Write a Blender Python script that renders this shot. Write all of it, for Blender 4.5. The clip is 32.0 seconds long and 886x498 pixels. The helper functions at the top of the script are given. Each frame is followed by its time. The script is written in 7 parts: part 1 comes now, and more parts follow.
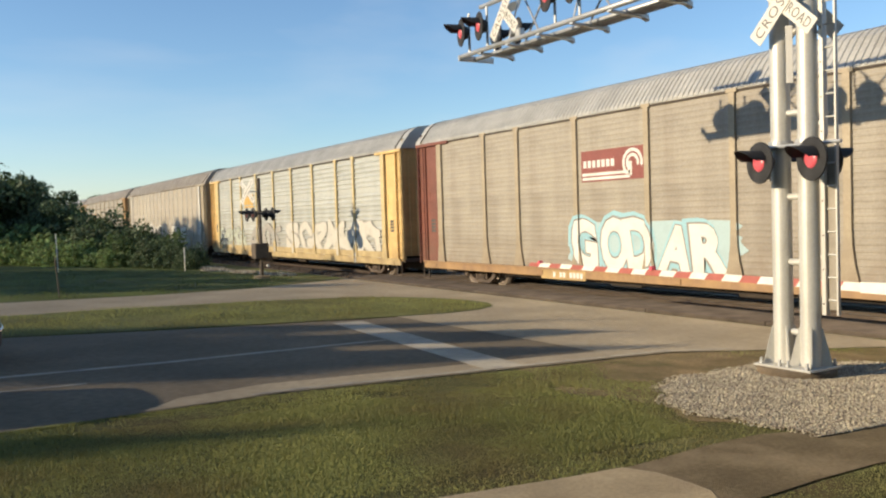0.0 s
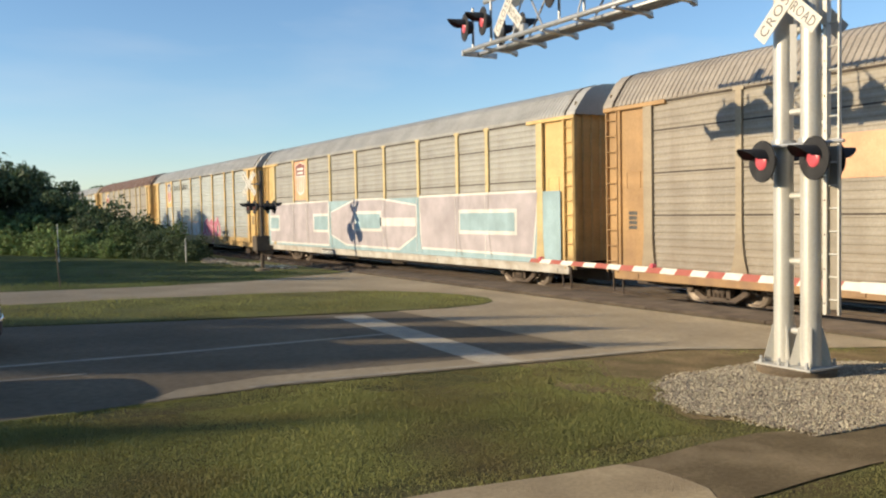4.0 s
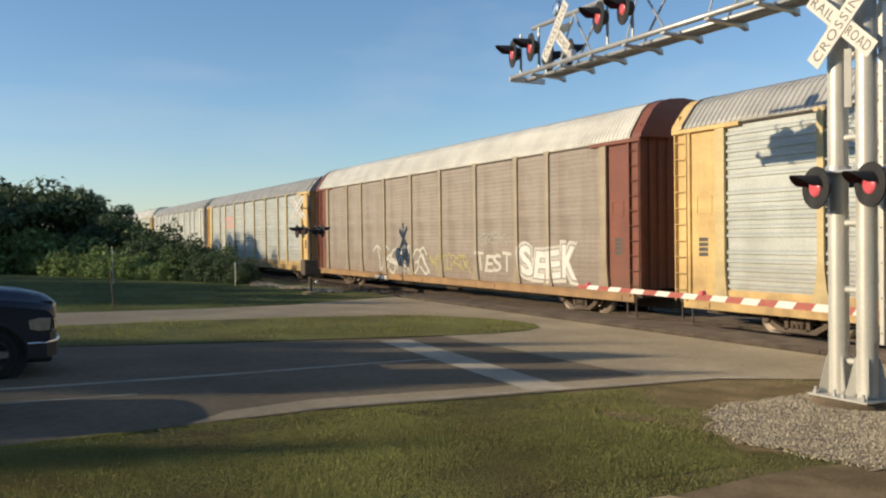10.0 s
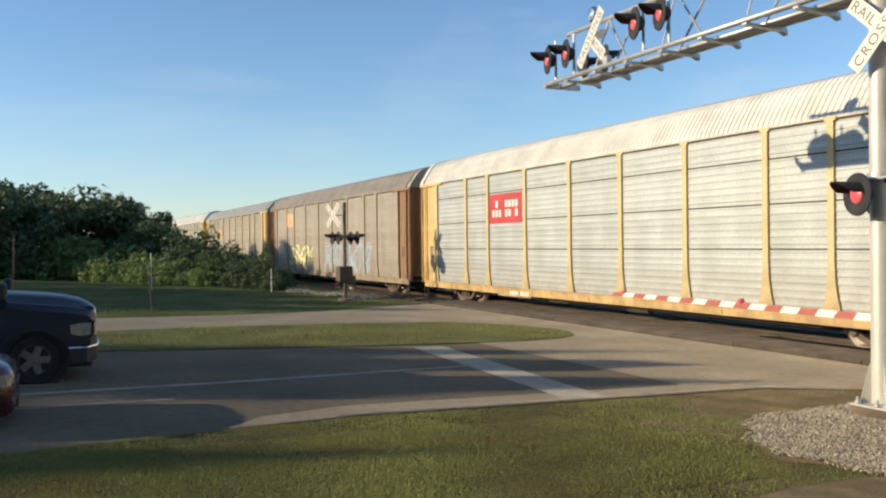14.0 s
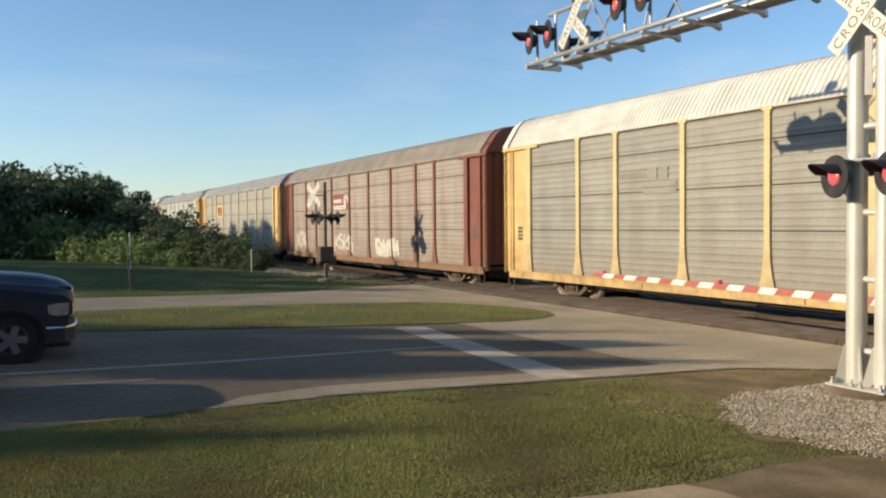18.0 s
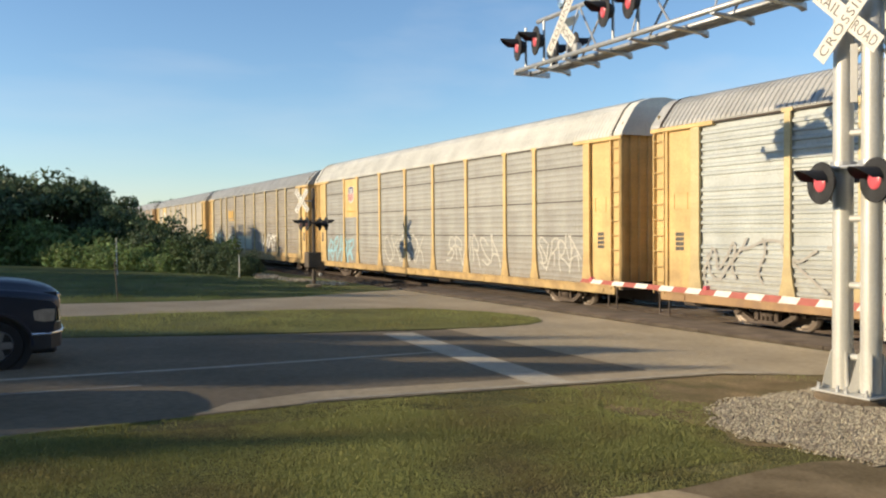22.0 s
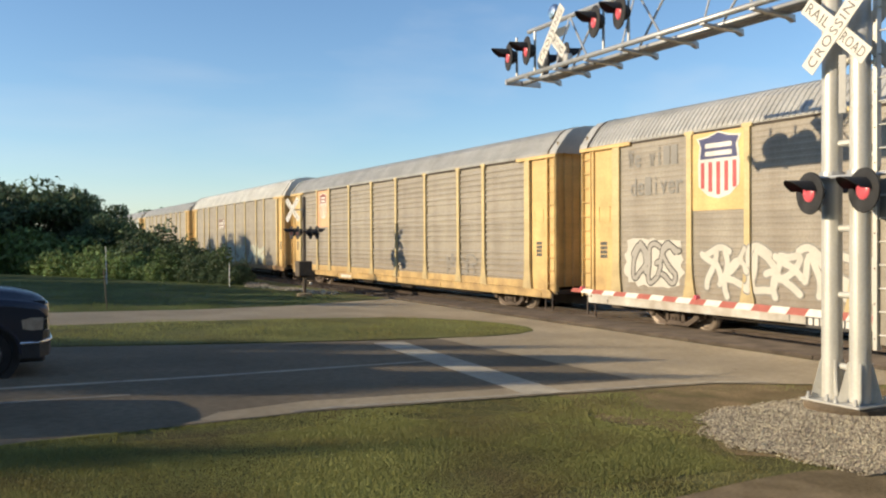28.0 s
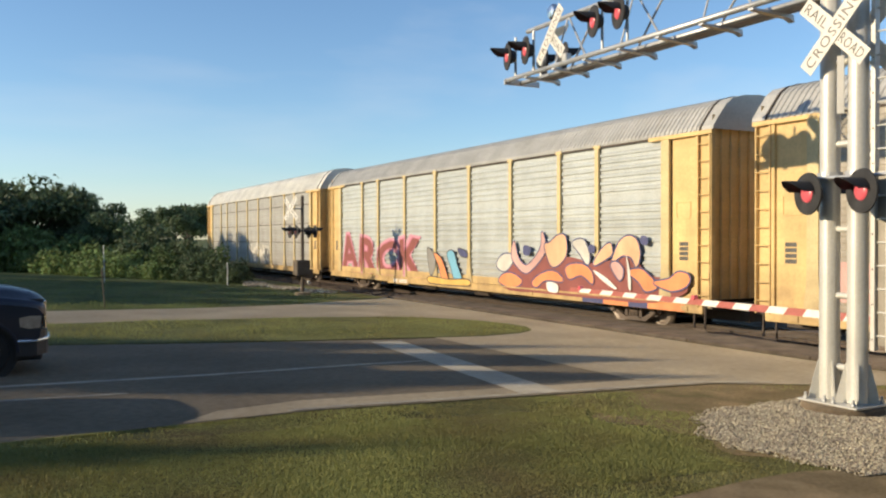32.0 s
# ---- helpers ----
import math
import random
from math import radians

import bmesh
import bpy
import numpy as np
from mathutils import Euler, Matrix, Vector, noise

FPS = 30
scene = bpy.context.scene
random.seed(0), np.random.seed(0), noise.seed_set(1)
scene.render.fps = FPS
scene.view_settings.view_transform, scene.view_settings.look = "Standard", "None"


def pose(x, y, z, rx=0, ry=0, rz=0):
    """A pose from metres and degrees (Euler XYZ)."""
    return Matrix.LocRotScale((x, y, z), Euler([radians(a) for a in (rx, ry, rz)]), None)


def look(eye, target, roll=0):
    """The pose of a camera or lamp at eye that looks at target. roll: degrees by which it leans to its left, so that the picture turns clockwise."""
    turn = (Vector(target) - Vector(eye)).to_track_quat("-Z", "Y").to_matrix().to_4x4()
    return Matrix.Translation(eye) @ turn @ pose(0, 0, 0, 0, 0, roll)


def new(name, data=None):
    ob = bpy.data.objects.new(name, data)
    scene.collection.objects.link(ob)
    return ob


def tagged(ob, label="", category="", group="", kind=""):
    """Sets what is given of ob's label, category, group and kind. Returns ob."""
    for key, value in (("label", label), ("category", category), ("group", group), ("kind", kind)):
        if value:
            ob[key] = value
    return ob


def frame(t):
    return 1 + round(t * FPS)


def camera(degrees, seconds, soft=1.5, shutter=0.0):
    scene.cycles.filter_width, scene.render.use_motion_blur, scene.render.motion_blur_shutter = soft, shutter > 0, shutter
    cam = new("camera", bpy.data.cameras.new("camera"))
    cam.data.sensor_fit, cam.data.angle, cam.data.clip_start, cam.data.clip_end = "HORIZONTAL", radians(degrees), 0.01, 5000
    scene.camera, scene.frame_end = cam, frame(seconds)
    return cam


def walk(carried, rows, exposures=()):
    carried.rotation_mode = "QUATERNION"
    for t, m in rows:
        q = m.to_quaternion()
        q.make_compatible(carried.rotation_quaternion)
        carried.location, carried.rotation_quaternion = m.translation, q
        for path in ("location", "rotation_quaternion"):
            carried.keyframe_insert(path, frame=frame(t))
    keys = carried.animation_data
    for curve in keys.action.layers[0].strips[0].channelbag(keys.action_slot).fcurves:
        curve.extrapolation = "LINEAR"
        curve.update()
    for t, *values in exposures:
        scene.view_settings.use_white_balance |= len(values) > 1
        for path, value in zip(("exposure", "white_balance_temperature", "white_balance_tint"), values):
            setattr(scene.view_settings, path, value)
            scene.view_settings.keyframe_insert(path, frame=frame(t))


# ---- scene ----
cam = camera(54.4, 32.0, soft=2.2)


def view(yaw, pitch, roll):
    """The hand-held camera turns on the spot: yaw to the left of +y, pitch up, roll to the left."""
    a, b = radians(yaw), radians(pitch)
    eye = Vector((0.0, 0.0, 2.5))
    ahead = Vector((-math.sin(a) * math.cos(b), math.cos(a) * math.cos(b), math.sin(b)))
    return look(eye, eye + ahead, roll)


PATH = [
    (0, view(-30.38, -2.21, -1.80)),
    (0.5, view(-30.58, -2.38, -1.64)),
    (1, view(-30.73, -2.52, -1.44)),
    (1.5, view(-30.75, -2.41, -1.51)),
    (2, view(-30.84, -2.31, -1.48)),
    (2.5, view(-30.69, -2.50, -1.39)),
    (4.5, view(-30.22, -2.53, -1.01)),
    (5, view(-30.13, -2.41, -0.81)),
    (5.5, view(-29.34, -2.16, -0.73)),
    (6, view(-28.02, -1.93, -0.92)),
    (6.5, view(-26.99, -1.89, -0.98)),
    (7, view(-26.86, -1.94, -0.85)),
    (7.5, view(-27.09, -1.92, -0.88)),
    (8, view(-27.25, -1.65, -0.94)),
    (8.5, view(-27.28, -1.36, -0.95)),
    (9, view(-27.10, -1.18, -0.90)),
    (9.5, view(-27.12, -0.88, -0.91)),
    (10, view(-27.24, -0.84, -0.74)),
    (10.5, view(-26.43, -0.81, -0.64)),
    (11, view(-26.02, -0.70, -0.48)),
    (11.5, view(-26.10, -0.66, -0.38)),
    (12, view(-25.40, -0.41, -0.12)),
    (12.5, view(-24.50, -0.25, 0.15)),
    (13, view(-24.33, -0.19, -0.04)),
    (13.5, view(-24.63, -0.27, -0.45)),
    (14, view(-24.96, -0.35, -0.68)),
    (14.5, view(-25.35, -0.03, -0.56)),
    (16.5, view(-25.44, -0.52, -0.74)),
    (17, view(-25.70, -0.96, -0.69)),
    (17.5, view(-25.97, -1.40, -0.56)),
    (18, view(-26.22, -1.66, -0.49)),
    (18.5, view(-26.35, -1.76, -0.49)),
    (19, view(-26.38, -1.78, -0.50)),
    (19.5, view(-26.35, -1.81, -0.49)),
    (20, view(-26.27, -1.76, -0.64)),
    (20.5, view(-26.28, -1.57, -0.73)),
    (21, view(-26.45, -1.47, -0.69)),
    (21.5, view(-26.73, -1.48, -0.59)),
    (22, view(-26.99, -1.28, -0.42)),
    (22.5, view(-27.12, -1.04, -0.19)),
    (23, view(-27.09, -1.06, -0.33)),
    (23.5, view(-27.09, -1.23, -0.51)),
    (24, view(-27.09, -1.38, -0.45)),
    (24.5, view(-27.18, -1.43, -0.30)),
    (25, view(-27.28, -1.34, -0.35)),
    (25.5, view(-27.28, -1.21, -0.39)),
    (27.5, view(-27.50, -0.83, -0.32)),
    (28, view(-27.60, -0.68, -0.31)),
    (28.5, view(-27.53, -0.60, -0.32)),
    (29, view(-27.54, -0.58, -0.14)),
    (29.5, view(-27.60, -0.44, -0.08)),
    (30, view(-27.64, -0.34, -0.16)),
    (30.5, view(-27.63, -0.33, -0.17)),
    (31, view(-27.67, -0.40, -0.15)),
    (31.5, view(-27.70, -0.49, -0.13)),
    (32, view(-27.72, -0.72, -0.14)),
]
walk(cam, PATH, exposures=((0.0, 0.40, 6240, 10), (8.2, 0.38, 6240, 10), (9.2, 0.28, 6250, 10), (10.0, 0.17, 6240, 10), (10.8, 0.31, 6200, 10), (12.5, 0.37, 6160, 10), (18.0, 0.35, 6200, 10), (24.0, 0.42, 6220, 10), (32.0, 0.40, 6210, 10)))

# ---- light ----
TO_SUN = Vector((-1.0, 0.262, 0.305)).normalized()
world = bpy.data.worlds.new("world")
scene.world = world
world.use_nodes = True
sky = world.node_tree.nodes.new("ShaderNodeTexSky")
sky.sky_type, sky.sun_disc = "NISHITA", False
sky.sun_elevation = math.asin(TO_SUN.z)
sky.sun_rotation = math.atan2(TO_SUN.x, TO_SUN.y)
sky.air_density, sky.dust_density, sky.ozone_density, sky.altitude = 1.0, 0.15, 3.2, 0.0
world.node_tree.nodes["Background"].inputs[1].default_value = 0.134
# thin high cirrus drawn out over a clear sky
wt = world.node_tree
aim, squash, wisps, veil, blend = (wt.nodes.new("ShaderNode" + n) for n in ("TexCoord", "Mapping", "TexNoise", "MapRange", "Mix"))
squash.inputs["Rotation"].default_value, squash.inputs["Scale"].default_value = (0.0, radians(18), radians(55)), (1.2, 5.5, 9.0)
wisps.inputs["Scale"].default_value, wisps.inputs["Detail"].default_value = 1.3, 6.0
veil.inputs[1].default_value, veil.inputs[2].default_value, veil.inputs[4].default_value = 0.47, 0.78, 0.30
blend.data_type = "RGBA"
blend.inputs[7].default_value = (4.6, 4.7, 4.8, 1.0)
wt.links.new(aim.outputs["Generated"], squash.inputs["Vector"])
wt.links.new(squash.outputs[0], wisps.inputs["Vector"])
wt.links.new(wisps.outputs["Fac"], veil.inputs[0])
wt.links.new(veil.outputs[0], blend.inputs[0])
wt.links.new(sky.outputs[0], blend.inputs[6])
wt.links.new(blend.outputs[2], wt.nodes["Background"].inputs[0])
sun = new("sun", bpy.data.lights.new("sun", "SUN"))
sun.data.energy, sun.data.angle, sun.data.color = 4.6, radians(0.6), (1.0, 0.80, 0.53)
sun.matrix_world = look(TO_SUN * 100, (0, 0, 0))

# ---- materials ----
MATS = {}


def shade(name, rgb, rough=0.6, metal=0.0, coarse=0.15, fine=0.1, scale=1.5, bump=0.0, bump_scale=40.0,
          stain=None, stain_amount=0.0, stain_scale=(1.0, 1.0, 1.0), emit=0.0, spread=0.0, coat=0.0, per_island=False, chalky=0.0, skirt=None, leafy=0.0):
    """A procedural surface: base colour with blotches, fine grain, an optional stain colour and fine relief."""
    if name in MATS:
        return MATS[name]
    m = bpy.data.materials.new(name)
    m.use_nodes = True
    nt = m.node_tree
    b = nt.nodes["Principled BSDF"]
    b.inputs["Roughness"].default_value, b.inputs["Metallic"].default_value = rough, metal
    b.inputs["Coat Weight"].default_value = coat
    b.inputs["Diffuse Roughness"].default_value = chalky
    b.inputs["Specular IOR Level"].default_value = 0.5 - 0.42 * max(chalky, min(1.0, 2 * leafy))
    tc = nt.nodes.new("ShaderNodeTexCoord")

    def noise_at(s, detail=4.0, vec=None):
        n = nt.nodes.new("ShaderNodeTexNoise")
        n.inputs["Scale"].default_value, n.inputs["Detail"].default_value = s, detail
        nt.links.new(vec or tc.outputs["Object"], n.inputs["Vector"])
        return n.outputs["Fac"]

    def mix(fac, a, c):
        x = nt.nodes.new("ShaderNodeMix")
        x.data_type = "RGBA"
        for sock, val in ((x.inputs[0], fac), (x.inputs[6], a), (x.inputs[7], c)):
            if isinstance(val, (int, float)):
                sock.default_value = val
            elif isinstance(val, tuple):
                sock.default_value = (*val[:3], 1.0)
            else:
                nt.links.new(val, sock)
        return x.outputs[2]

    def ramp(fac, lo, hi, a=0.0, c=1.0):
        r = nt.nodes.new("ShaderNodeMapRange")
        r.inputs[1].default_value, r.inputs[2].default_value, r.inputs[3].default_value, r.inputs[4].default_value = lo, hi, a, c
        nt.links.new(fac, r.inputs[0])
        return r.outputs[0]

    k = coarse
    dark = tuple(c * (1 - 1.6 * k) for c in rgb)
    light = tuple(min(1.0, c * (1 + k)) for c in rgb)
    col = mix(ramp(noise_at(scale), 0.3, 0.7), dark, light)
    grain = noise_at(scale * 18, 3.0)
    col = mix(ramp(grain, 0.35, 0.7, 0.0, fine * 2.2), col, tuple(c * 0.45 for c in rgb))
    if stain:
        mp = nt.nodes.new("ShaderNodeMapping")
        mp.inputs["Scale"].default_value = stain_scale
        nt.links.new(tc.outputs["Object"], mp.inputs["Vector"])
        col = mix(ramp(noise_at(1.0, 6.0, mp.outputs[0]), 0.48, 0.72, 0.0, stain_amount), col, stain)
    if skirt:
        # dust thrown up from the track, ragged along its upper edge, and pale bands where sheets have been washed
        xyz = nt.nodes.new("ShaderNodeSeparateXYZ")
        nt.links.new(tc.outputs["Object"], xyz.inputs[0])
        mp = nt.nodes.new("ShaderNodeMapping")
        mp.inputs["Scale"].default_value = (0.3, 0.3, 2.6)
        nt.links.new(tc.outputs["Object"], mp.inputs["Vector"])
        col = mix(ramp(noise_at(1.0, 3.0, mp.outputs[0]), 0.45, 0.7, 0.0, 0.3), col, tuple(min(1.0, c * 1.35) for c in rgb))
        low = nt.nodes.new("ShaderNodeMath")
        low.operation = "MULTIPLY"
        nt.links.new(ramp(xyz.outputs[2], 0.8, 2.0, 1.0, 0.0), low.inputs[0])
        nt.links.new(ramp(noise_at(2.3, 5.0), 0.3, 0.65, 0.15, 0.75), low.inputs[1])
        col = mix(low.outputs[0], col, skirt)
    if spread:
        if per_island:
            rnd = nt.nodes.new("ShaderNodeNewGeometry").outputs["Random Per Island"]
        else:
            rnd = nt.nodes.new("ShaderNodeObjectInfo").outputs["Random"]
        hv = nt.nodes.new("ShaderNodeHueSaturation")
        nt.links.new(col, hv.inputs["Color"])
        nt.links.new(ramp(rnd, 0.0, 1.0, 1 - spread, 1 + spread), hv.inputs["Value"])
        nt.links.new(ramp(rnd, 0.0, 1.0, 0.5 - spread * 0.05, 0.5 + spread * 0.05), hv.inputs["Hue"])
        col = hv.outputs["Color"]
    nt.links.new(col, b.inputs["Base Color"])
    nt.links.new(ramp(grain, 0.3, 0.7, max(0.02, rough - 0.08), min(1.0, rough + 0.08)), b.inputs["Roughness"])
    if bump:
        bp = nt.nodes.new("ShaderNodeBump")
        bp.inputs["Strength"].default_value, bp.inputs["Distance"].default_value = bump, 0.02
        nt.links.new(noise_at(bump_scale, 5.0), bp.inputs["Height"])
        nt.links.new(bp.outputs[0], b.inputs["Normal"])
    if emit:
        b.inputs["Emission Color"].default_value = (*rgb, 1.0)
        b.inputs["Emission Strength"].default_value = emit
    if leafy:
        # light that passes through thin leaves
        thin, both = nt.nodes.new("ShaderNodeBsdfTranslucent"), nt.nodes.new("ShaderNodeMixShader")
        nt.links.new(col, thin.inputs["Color"])
        both.inputs[0].default_value = leafy
        nt.links.new(b.outputs[0], both.inputs[1])
        nt.links.new(thin.outputs[0], both.inputs[2])
        nt.links.new(both.outputs[0], nt.nodes["Material Output"].inputs["Surface"])
    MATS[name] = m
    return m


RUST = (0.16, 0.085, 0.045)
GRIME = (0.13, 0.10, 0.075)
STREAK = (2.2, 2.2, 0.22)


def car_paint(name, rgb, dirt=0.45, stain=GRIME, rough=0.55, metal=0.0, spread=0.0):
    """Weathered rolling-stock paint: grime that runs down in streaks, blotches, fine grain."""
    return shade(name, rgb, rough, metal, 0.12, 0.12, 0.9, 0.12, 30.0, stain, dirt, STREAK, skirt=tuple(0.6 * a + 0.4 * b for a, b in zip(stain, (0.24, 0.17, 0.11))), spread=spread)


asphalt = shade("worn_asphalt", (0.245, 0.203, 0.145), 0.95, 0, 0.12, 0.16, 0.5, 1.0, 70.0, (0.16, 0.132, 0.094), 0.45, (0.25, 0.6, 1.0), chalky=1.0)
road_paint = shade("road_paint", (0.47, 0.425, 0.335), 0.8, 0, 0.1, 0.2, 2.0, 0.2, 80.0, (0.28, 0.26, 0.23), 0.75, (3.0, 3.0, 1.0), chalky=1.0)
# worn markings, and the pale colour of the painted sun streak
faded_paint_and_sun = shade("faded_road_paint_and_sun", (0.48, 0.43, 0.335), 0.85, 0, 0.1, 0.2, 2.0, 0.2, 80.0, (0.24, 0.22, 0.2), 0.9, (2.0, 5.0, 1.0), chalky=1.0)
soil = shade("grassy_soil", (0.175, 0.18, 0.065), 0.95, 0, 0.25, 0.25, 0.6, 0.8, 25.0, (0.13, 0.105, 0.06), 0.6, (0.45, 0.45, 1.0), chalky=1.0)
verge_soil = shade("verge_soil", (0.135, 0.13, 0.052), 0.95, 0, 0.3, 0.3, 0.9, 0.9, 30.0, (0.11, 0.078, 0.042), 0.95, (0.7, 1.2, 1.0), chalky=1.0)
# darker green than the soil: the shade on the bank is in the colour
turf = shade("shaded_turf", (0.10, 0.125, 0.048), 0.95, 0, 0.3, 0.25, 0.5, 0.8, 22.0, (0.13, 0.12, 0.06), 0.5, (0.4, 0.4, 1.0), chalky=1.0)
# paler copy of the asphalt: dust, with sunlight put into the colour as well
sunlit_dusty_asphalt = shade("sunlit_dusty_asphalt", (0.47, 0.39, 0.27), 0.95, 0, 0.12, 0.14, 0.5, 1.0, 70.0, (0.33, 0.28, 0.21), 0.5, (0.3, 0.6, 1.0), chalky=1.0)
dirt_and_gap_mat = shade("dirt", (0.27, 0.20, 0.108), 0.95, 0, 0.25, 0.35, 1.6, 0.9, 45.0, (0.11, 0.10, 0.045), 0.85, (1.2, 1.2, 1.0), chalky=1.0)
concrete = shade("concrete", (0.40, 0.325, 0.21), 0.9, 0, 0.14, 0.18, 1.5, 0.4, 60.0, (0.19, 0.15, 0.10), 0.5, (1.1, 1.1, 1.0), chalky=1.0)
stained_footing = shade("stained_footing", (0.21, 0.165, 0.115), 0.95, 0, 0.2, 0.2, 2.0, 0.4, 50.0, (0.12, 0.09, 0.06), 0.5, (2.0, 2.0, 2.0), chalky=1.0)
dark_slab = shade("dark_asphalt_patch", (0.185, 0.145, 0.086), 0.92, 0, 0.2, 0.25, 1.5, 0.6, 70.0, (0.30, 0.235, 0.155), 0.5, (1.5, 1.5, 1.0), chalky=1.0)
ballast_mat = shade("ballast_stone", (0.21, 0.165, 0.125), 0.95, 0, 0.25, 0.3, 2.0, 0.9, 18.0, (0.10, 0.075, 0.055), 0.5, (0.8, 0.8, 1.0), spread=0.3, per_island=True, chalky=1.0)
tie_mat = shade("creosoted_timber", (0.085, 0.06, 0.042), 0.9, 0, 0.2, 0.25, 3.0, 0.5, 30.0)
crossing_mat = shade("crossing_panel", (0.155, 0.125, 0.098), 0.85, 0, 0.2, 0.2, 2.0, 0.3, 50.0, (0.2, 0.16, 0.12), 0.5, (1.0, 1.0, 1.0), chalky=1.0)
rail_mat = shade("rail_steel", (0.12, 0.09, 0.07), 0.45, 0.6, 0.2, 0.2, 4.0, 0.1, 60.0)
gravel_mat = shade("pale_limestone", (0.47, 0.41, 0.315), 0.95, 0, 0.12, 0.1, 3.0, 0.3, 60.0, spread=0.55, per_island=True, chalky=1.0)
galv = shade("galvanised_steel", (0.52, 0.53, 0.53), 0.45, 0.5, 0.1, 0.1, 4.0, 0.08, 60.0, (0.4, 0.39, 0.36), 0.35, (3.0, 3.0, 0.8))
mast_paint = shade("aluminium_paint", (0.60, 0.59, 0.54), 0.45, 0.25, 0.06, 0.07, 1.5, 0.06, 60.0, (0.42, 0.38, 0.31), 0.4, (5.0, 5.0, 0.7))
sign_white = shade("sign_white", (0.68, 0.66, 0.60), 0.5, 0, 0.05, 0.06, 5.0, 0, 0, (0.5, 0.46, 0.38), 0.25, (6.0, 6.0, 3.0))
sign_black = shade("sign_black", (0.13, 0.12, 0.105), 0.5, 0, 0.2, 0.1, 6.0)
black_housing = shade("black_housing", (0.03, 0.03, 0.032), 0.8, 0, 0.3, 0.1, 4.0)
dark_lens = shade("unlit_lens", (0.09, 0.02, 0.02), 0.3, 0, 0.1, 0.05, 9.0)
lens_red = shade("red_lens", (0.62, 0.10, 0.12), 0.3, 0, 0.1, 0.05, 9.0, emit=0.22, coat=0.4)
gate_red = shade("gate_red", (0.42, 0.12, 0.095), 0.5, 0, 0.1, 0.06, 5.0)
gate_white = shade("gate_white", (0.80, 0.77, 0.70), 0.5, 0, 0.06, 0.06, 5.0)
# dirt colour here gives the stones dark gaps, in place of their shadows
aged_timber = shade("weathered_pole", (0.12, 0.095, 0.07), 0.9, 0, 0.2, 0.25, 3.0, 0.4, 30.0)
truck_steel = shade("bogie_steel", (0.15, 0.115, 0.09), 0.8, 0.3, 0.25, 0.2, 3.0, 0.3, 40.0)
wheel_tread = shade("worn_wheel_steel", (0.24, 0.195, 0.155), 0.5, 0.4, 0.15, 0.1, 4.0)
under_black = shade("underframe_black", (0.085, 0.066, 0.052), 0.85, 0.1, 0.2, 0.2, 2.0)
leaf_mat = shade("leaf", (0.115, 0.165, 0.06), 0.55, 0, 0.25, 0.1, 2.0, spread=0.45, leafy=0.3, per_island=True)
leaf_dark = shade("dark_leaf", (0.105, 0.145, 0.07), 0.6, 0, 0.25, 0.1, 2.0, spread=0.45, leafy=0.25, per_island=True)
leaf_vine = shade("vine_leaf", (0.21, 0.285, 0.105), 0.5, 0, 0.2, 0.1, 2.0, spread=0.45, leafy=0.4, per_island=True)
blade_mat = shade("grass_blade", (0.30, 0.305, 0.105), 0.75, 0, 0.18, 0.04, 0.5, spread=0.16, leafy=0.3, per_island=True, stain=(0.19, 0.145, 0.068), stain_amount=0.85, stain_scale=(0.55, 0.8, 1.0))
# blades darkened likewise, with the bank's shade in their colour
bank_blade = shade("shaded_bank_blade", (0.13, 0.17, 0.055), 0.75, 0, 0.2, 0.05, 0.5, spread=0.2, leafy=0.25, per_island=True)
bark = shade("bark", (0.10, 0.075, 0.05), 0.95, 0, 0.25, 0.3, 3.0, 0.8, 20.0)
navy = shade("navy_car_paint", (0.012, 0.016, 0.033), 0.42, 0.1, 0.05, 0.02, 2.0, coat=0.25)
crimson = shade("dark_red_car_paint", (0.06, 0.008, 0.012), 0.28, 0.2, 0.05, 0.02, 2.0, coat=0.8)
chrome = shade("chrome", (0.68, 0.68, 0.68), 0.2, 1.0, 0.05, 0.03, 3.0)
tread_plate = shade("dull_grating", (0.36, 0.36, 0.37), 0.7, 0.2, 0.15, 0.12, 5.0)
guard_mat = shade("dull_guard_plate", (0.30, 0.27, 0.22), 0.6, 0.3, 0.15, 0.12, 3.0, 0.1, 40.0)
alloy = shade("alloy_rim", (0.26, 0.26, 0.27), 0.38, 0.75, 0.1, 0.08, 6.0)
rubber = shade("tyre_rubber", (0.022, 0.021, 0.02), 0.85, 0, 0.2, 0.15, 6.0, 0.2, 60.0)
head_glass = shade("headlamp_lens", (0.40, 0.34, 0.29), 0.3, 0.2, 0.15, 0.05, 12.0, coat=0.8)
amber = shade("amber_lens", (0.75, 0.25, 0.03), 0.2, 0, 0.05, 0.05, 9.0, coat=0.6)
tinted = shade("tinted_glass", (0.015, 0.018, 0.022), 0.06, 0, 0.05, 0.02, 3.0, coat=1.0)
plastic = shade("black_plastic", (0.03, 0.03, 0.032), 0.6, 0, 0.15, 0.1, 5.0)


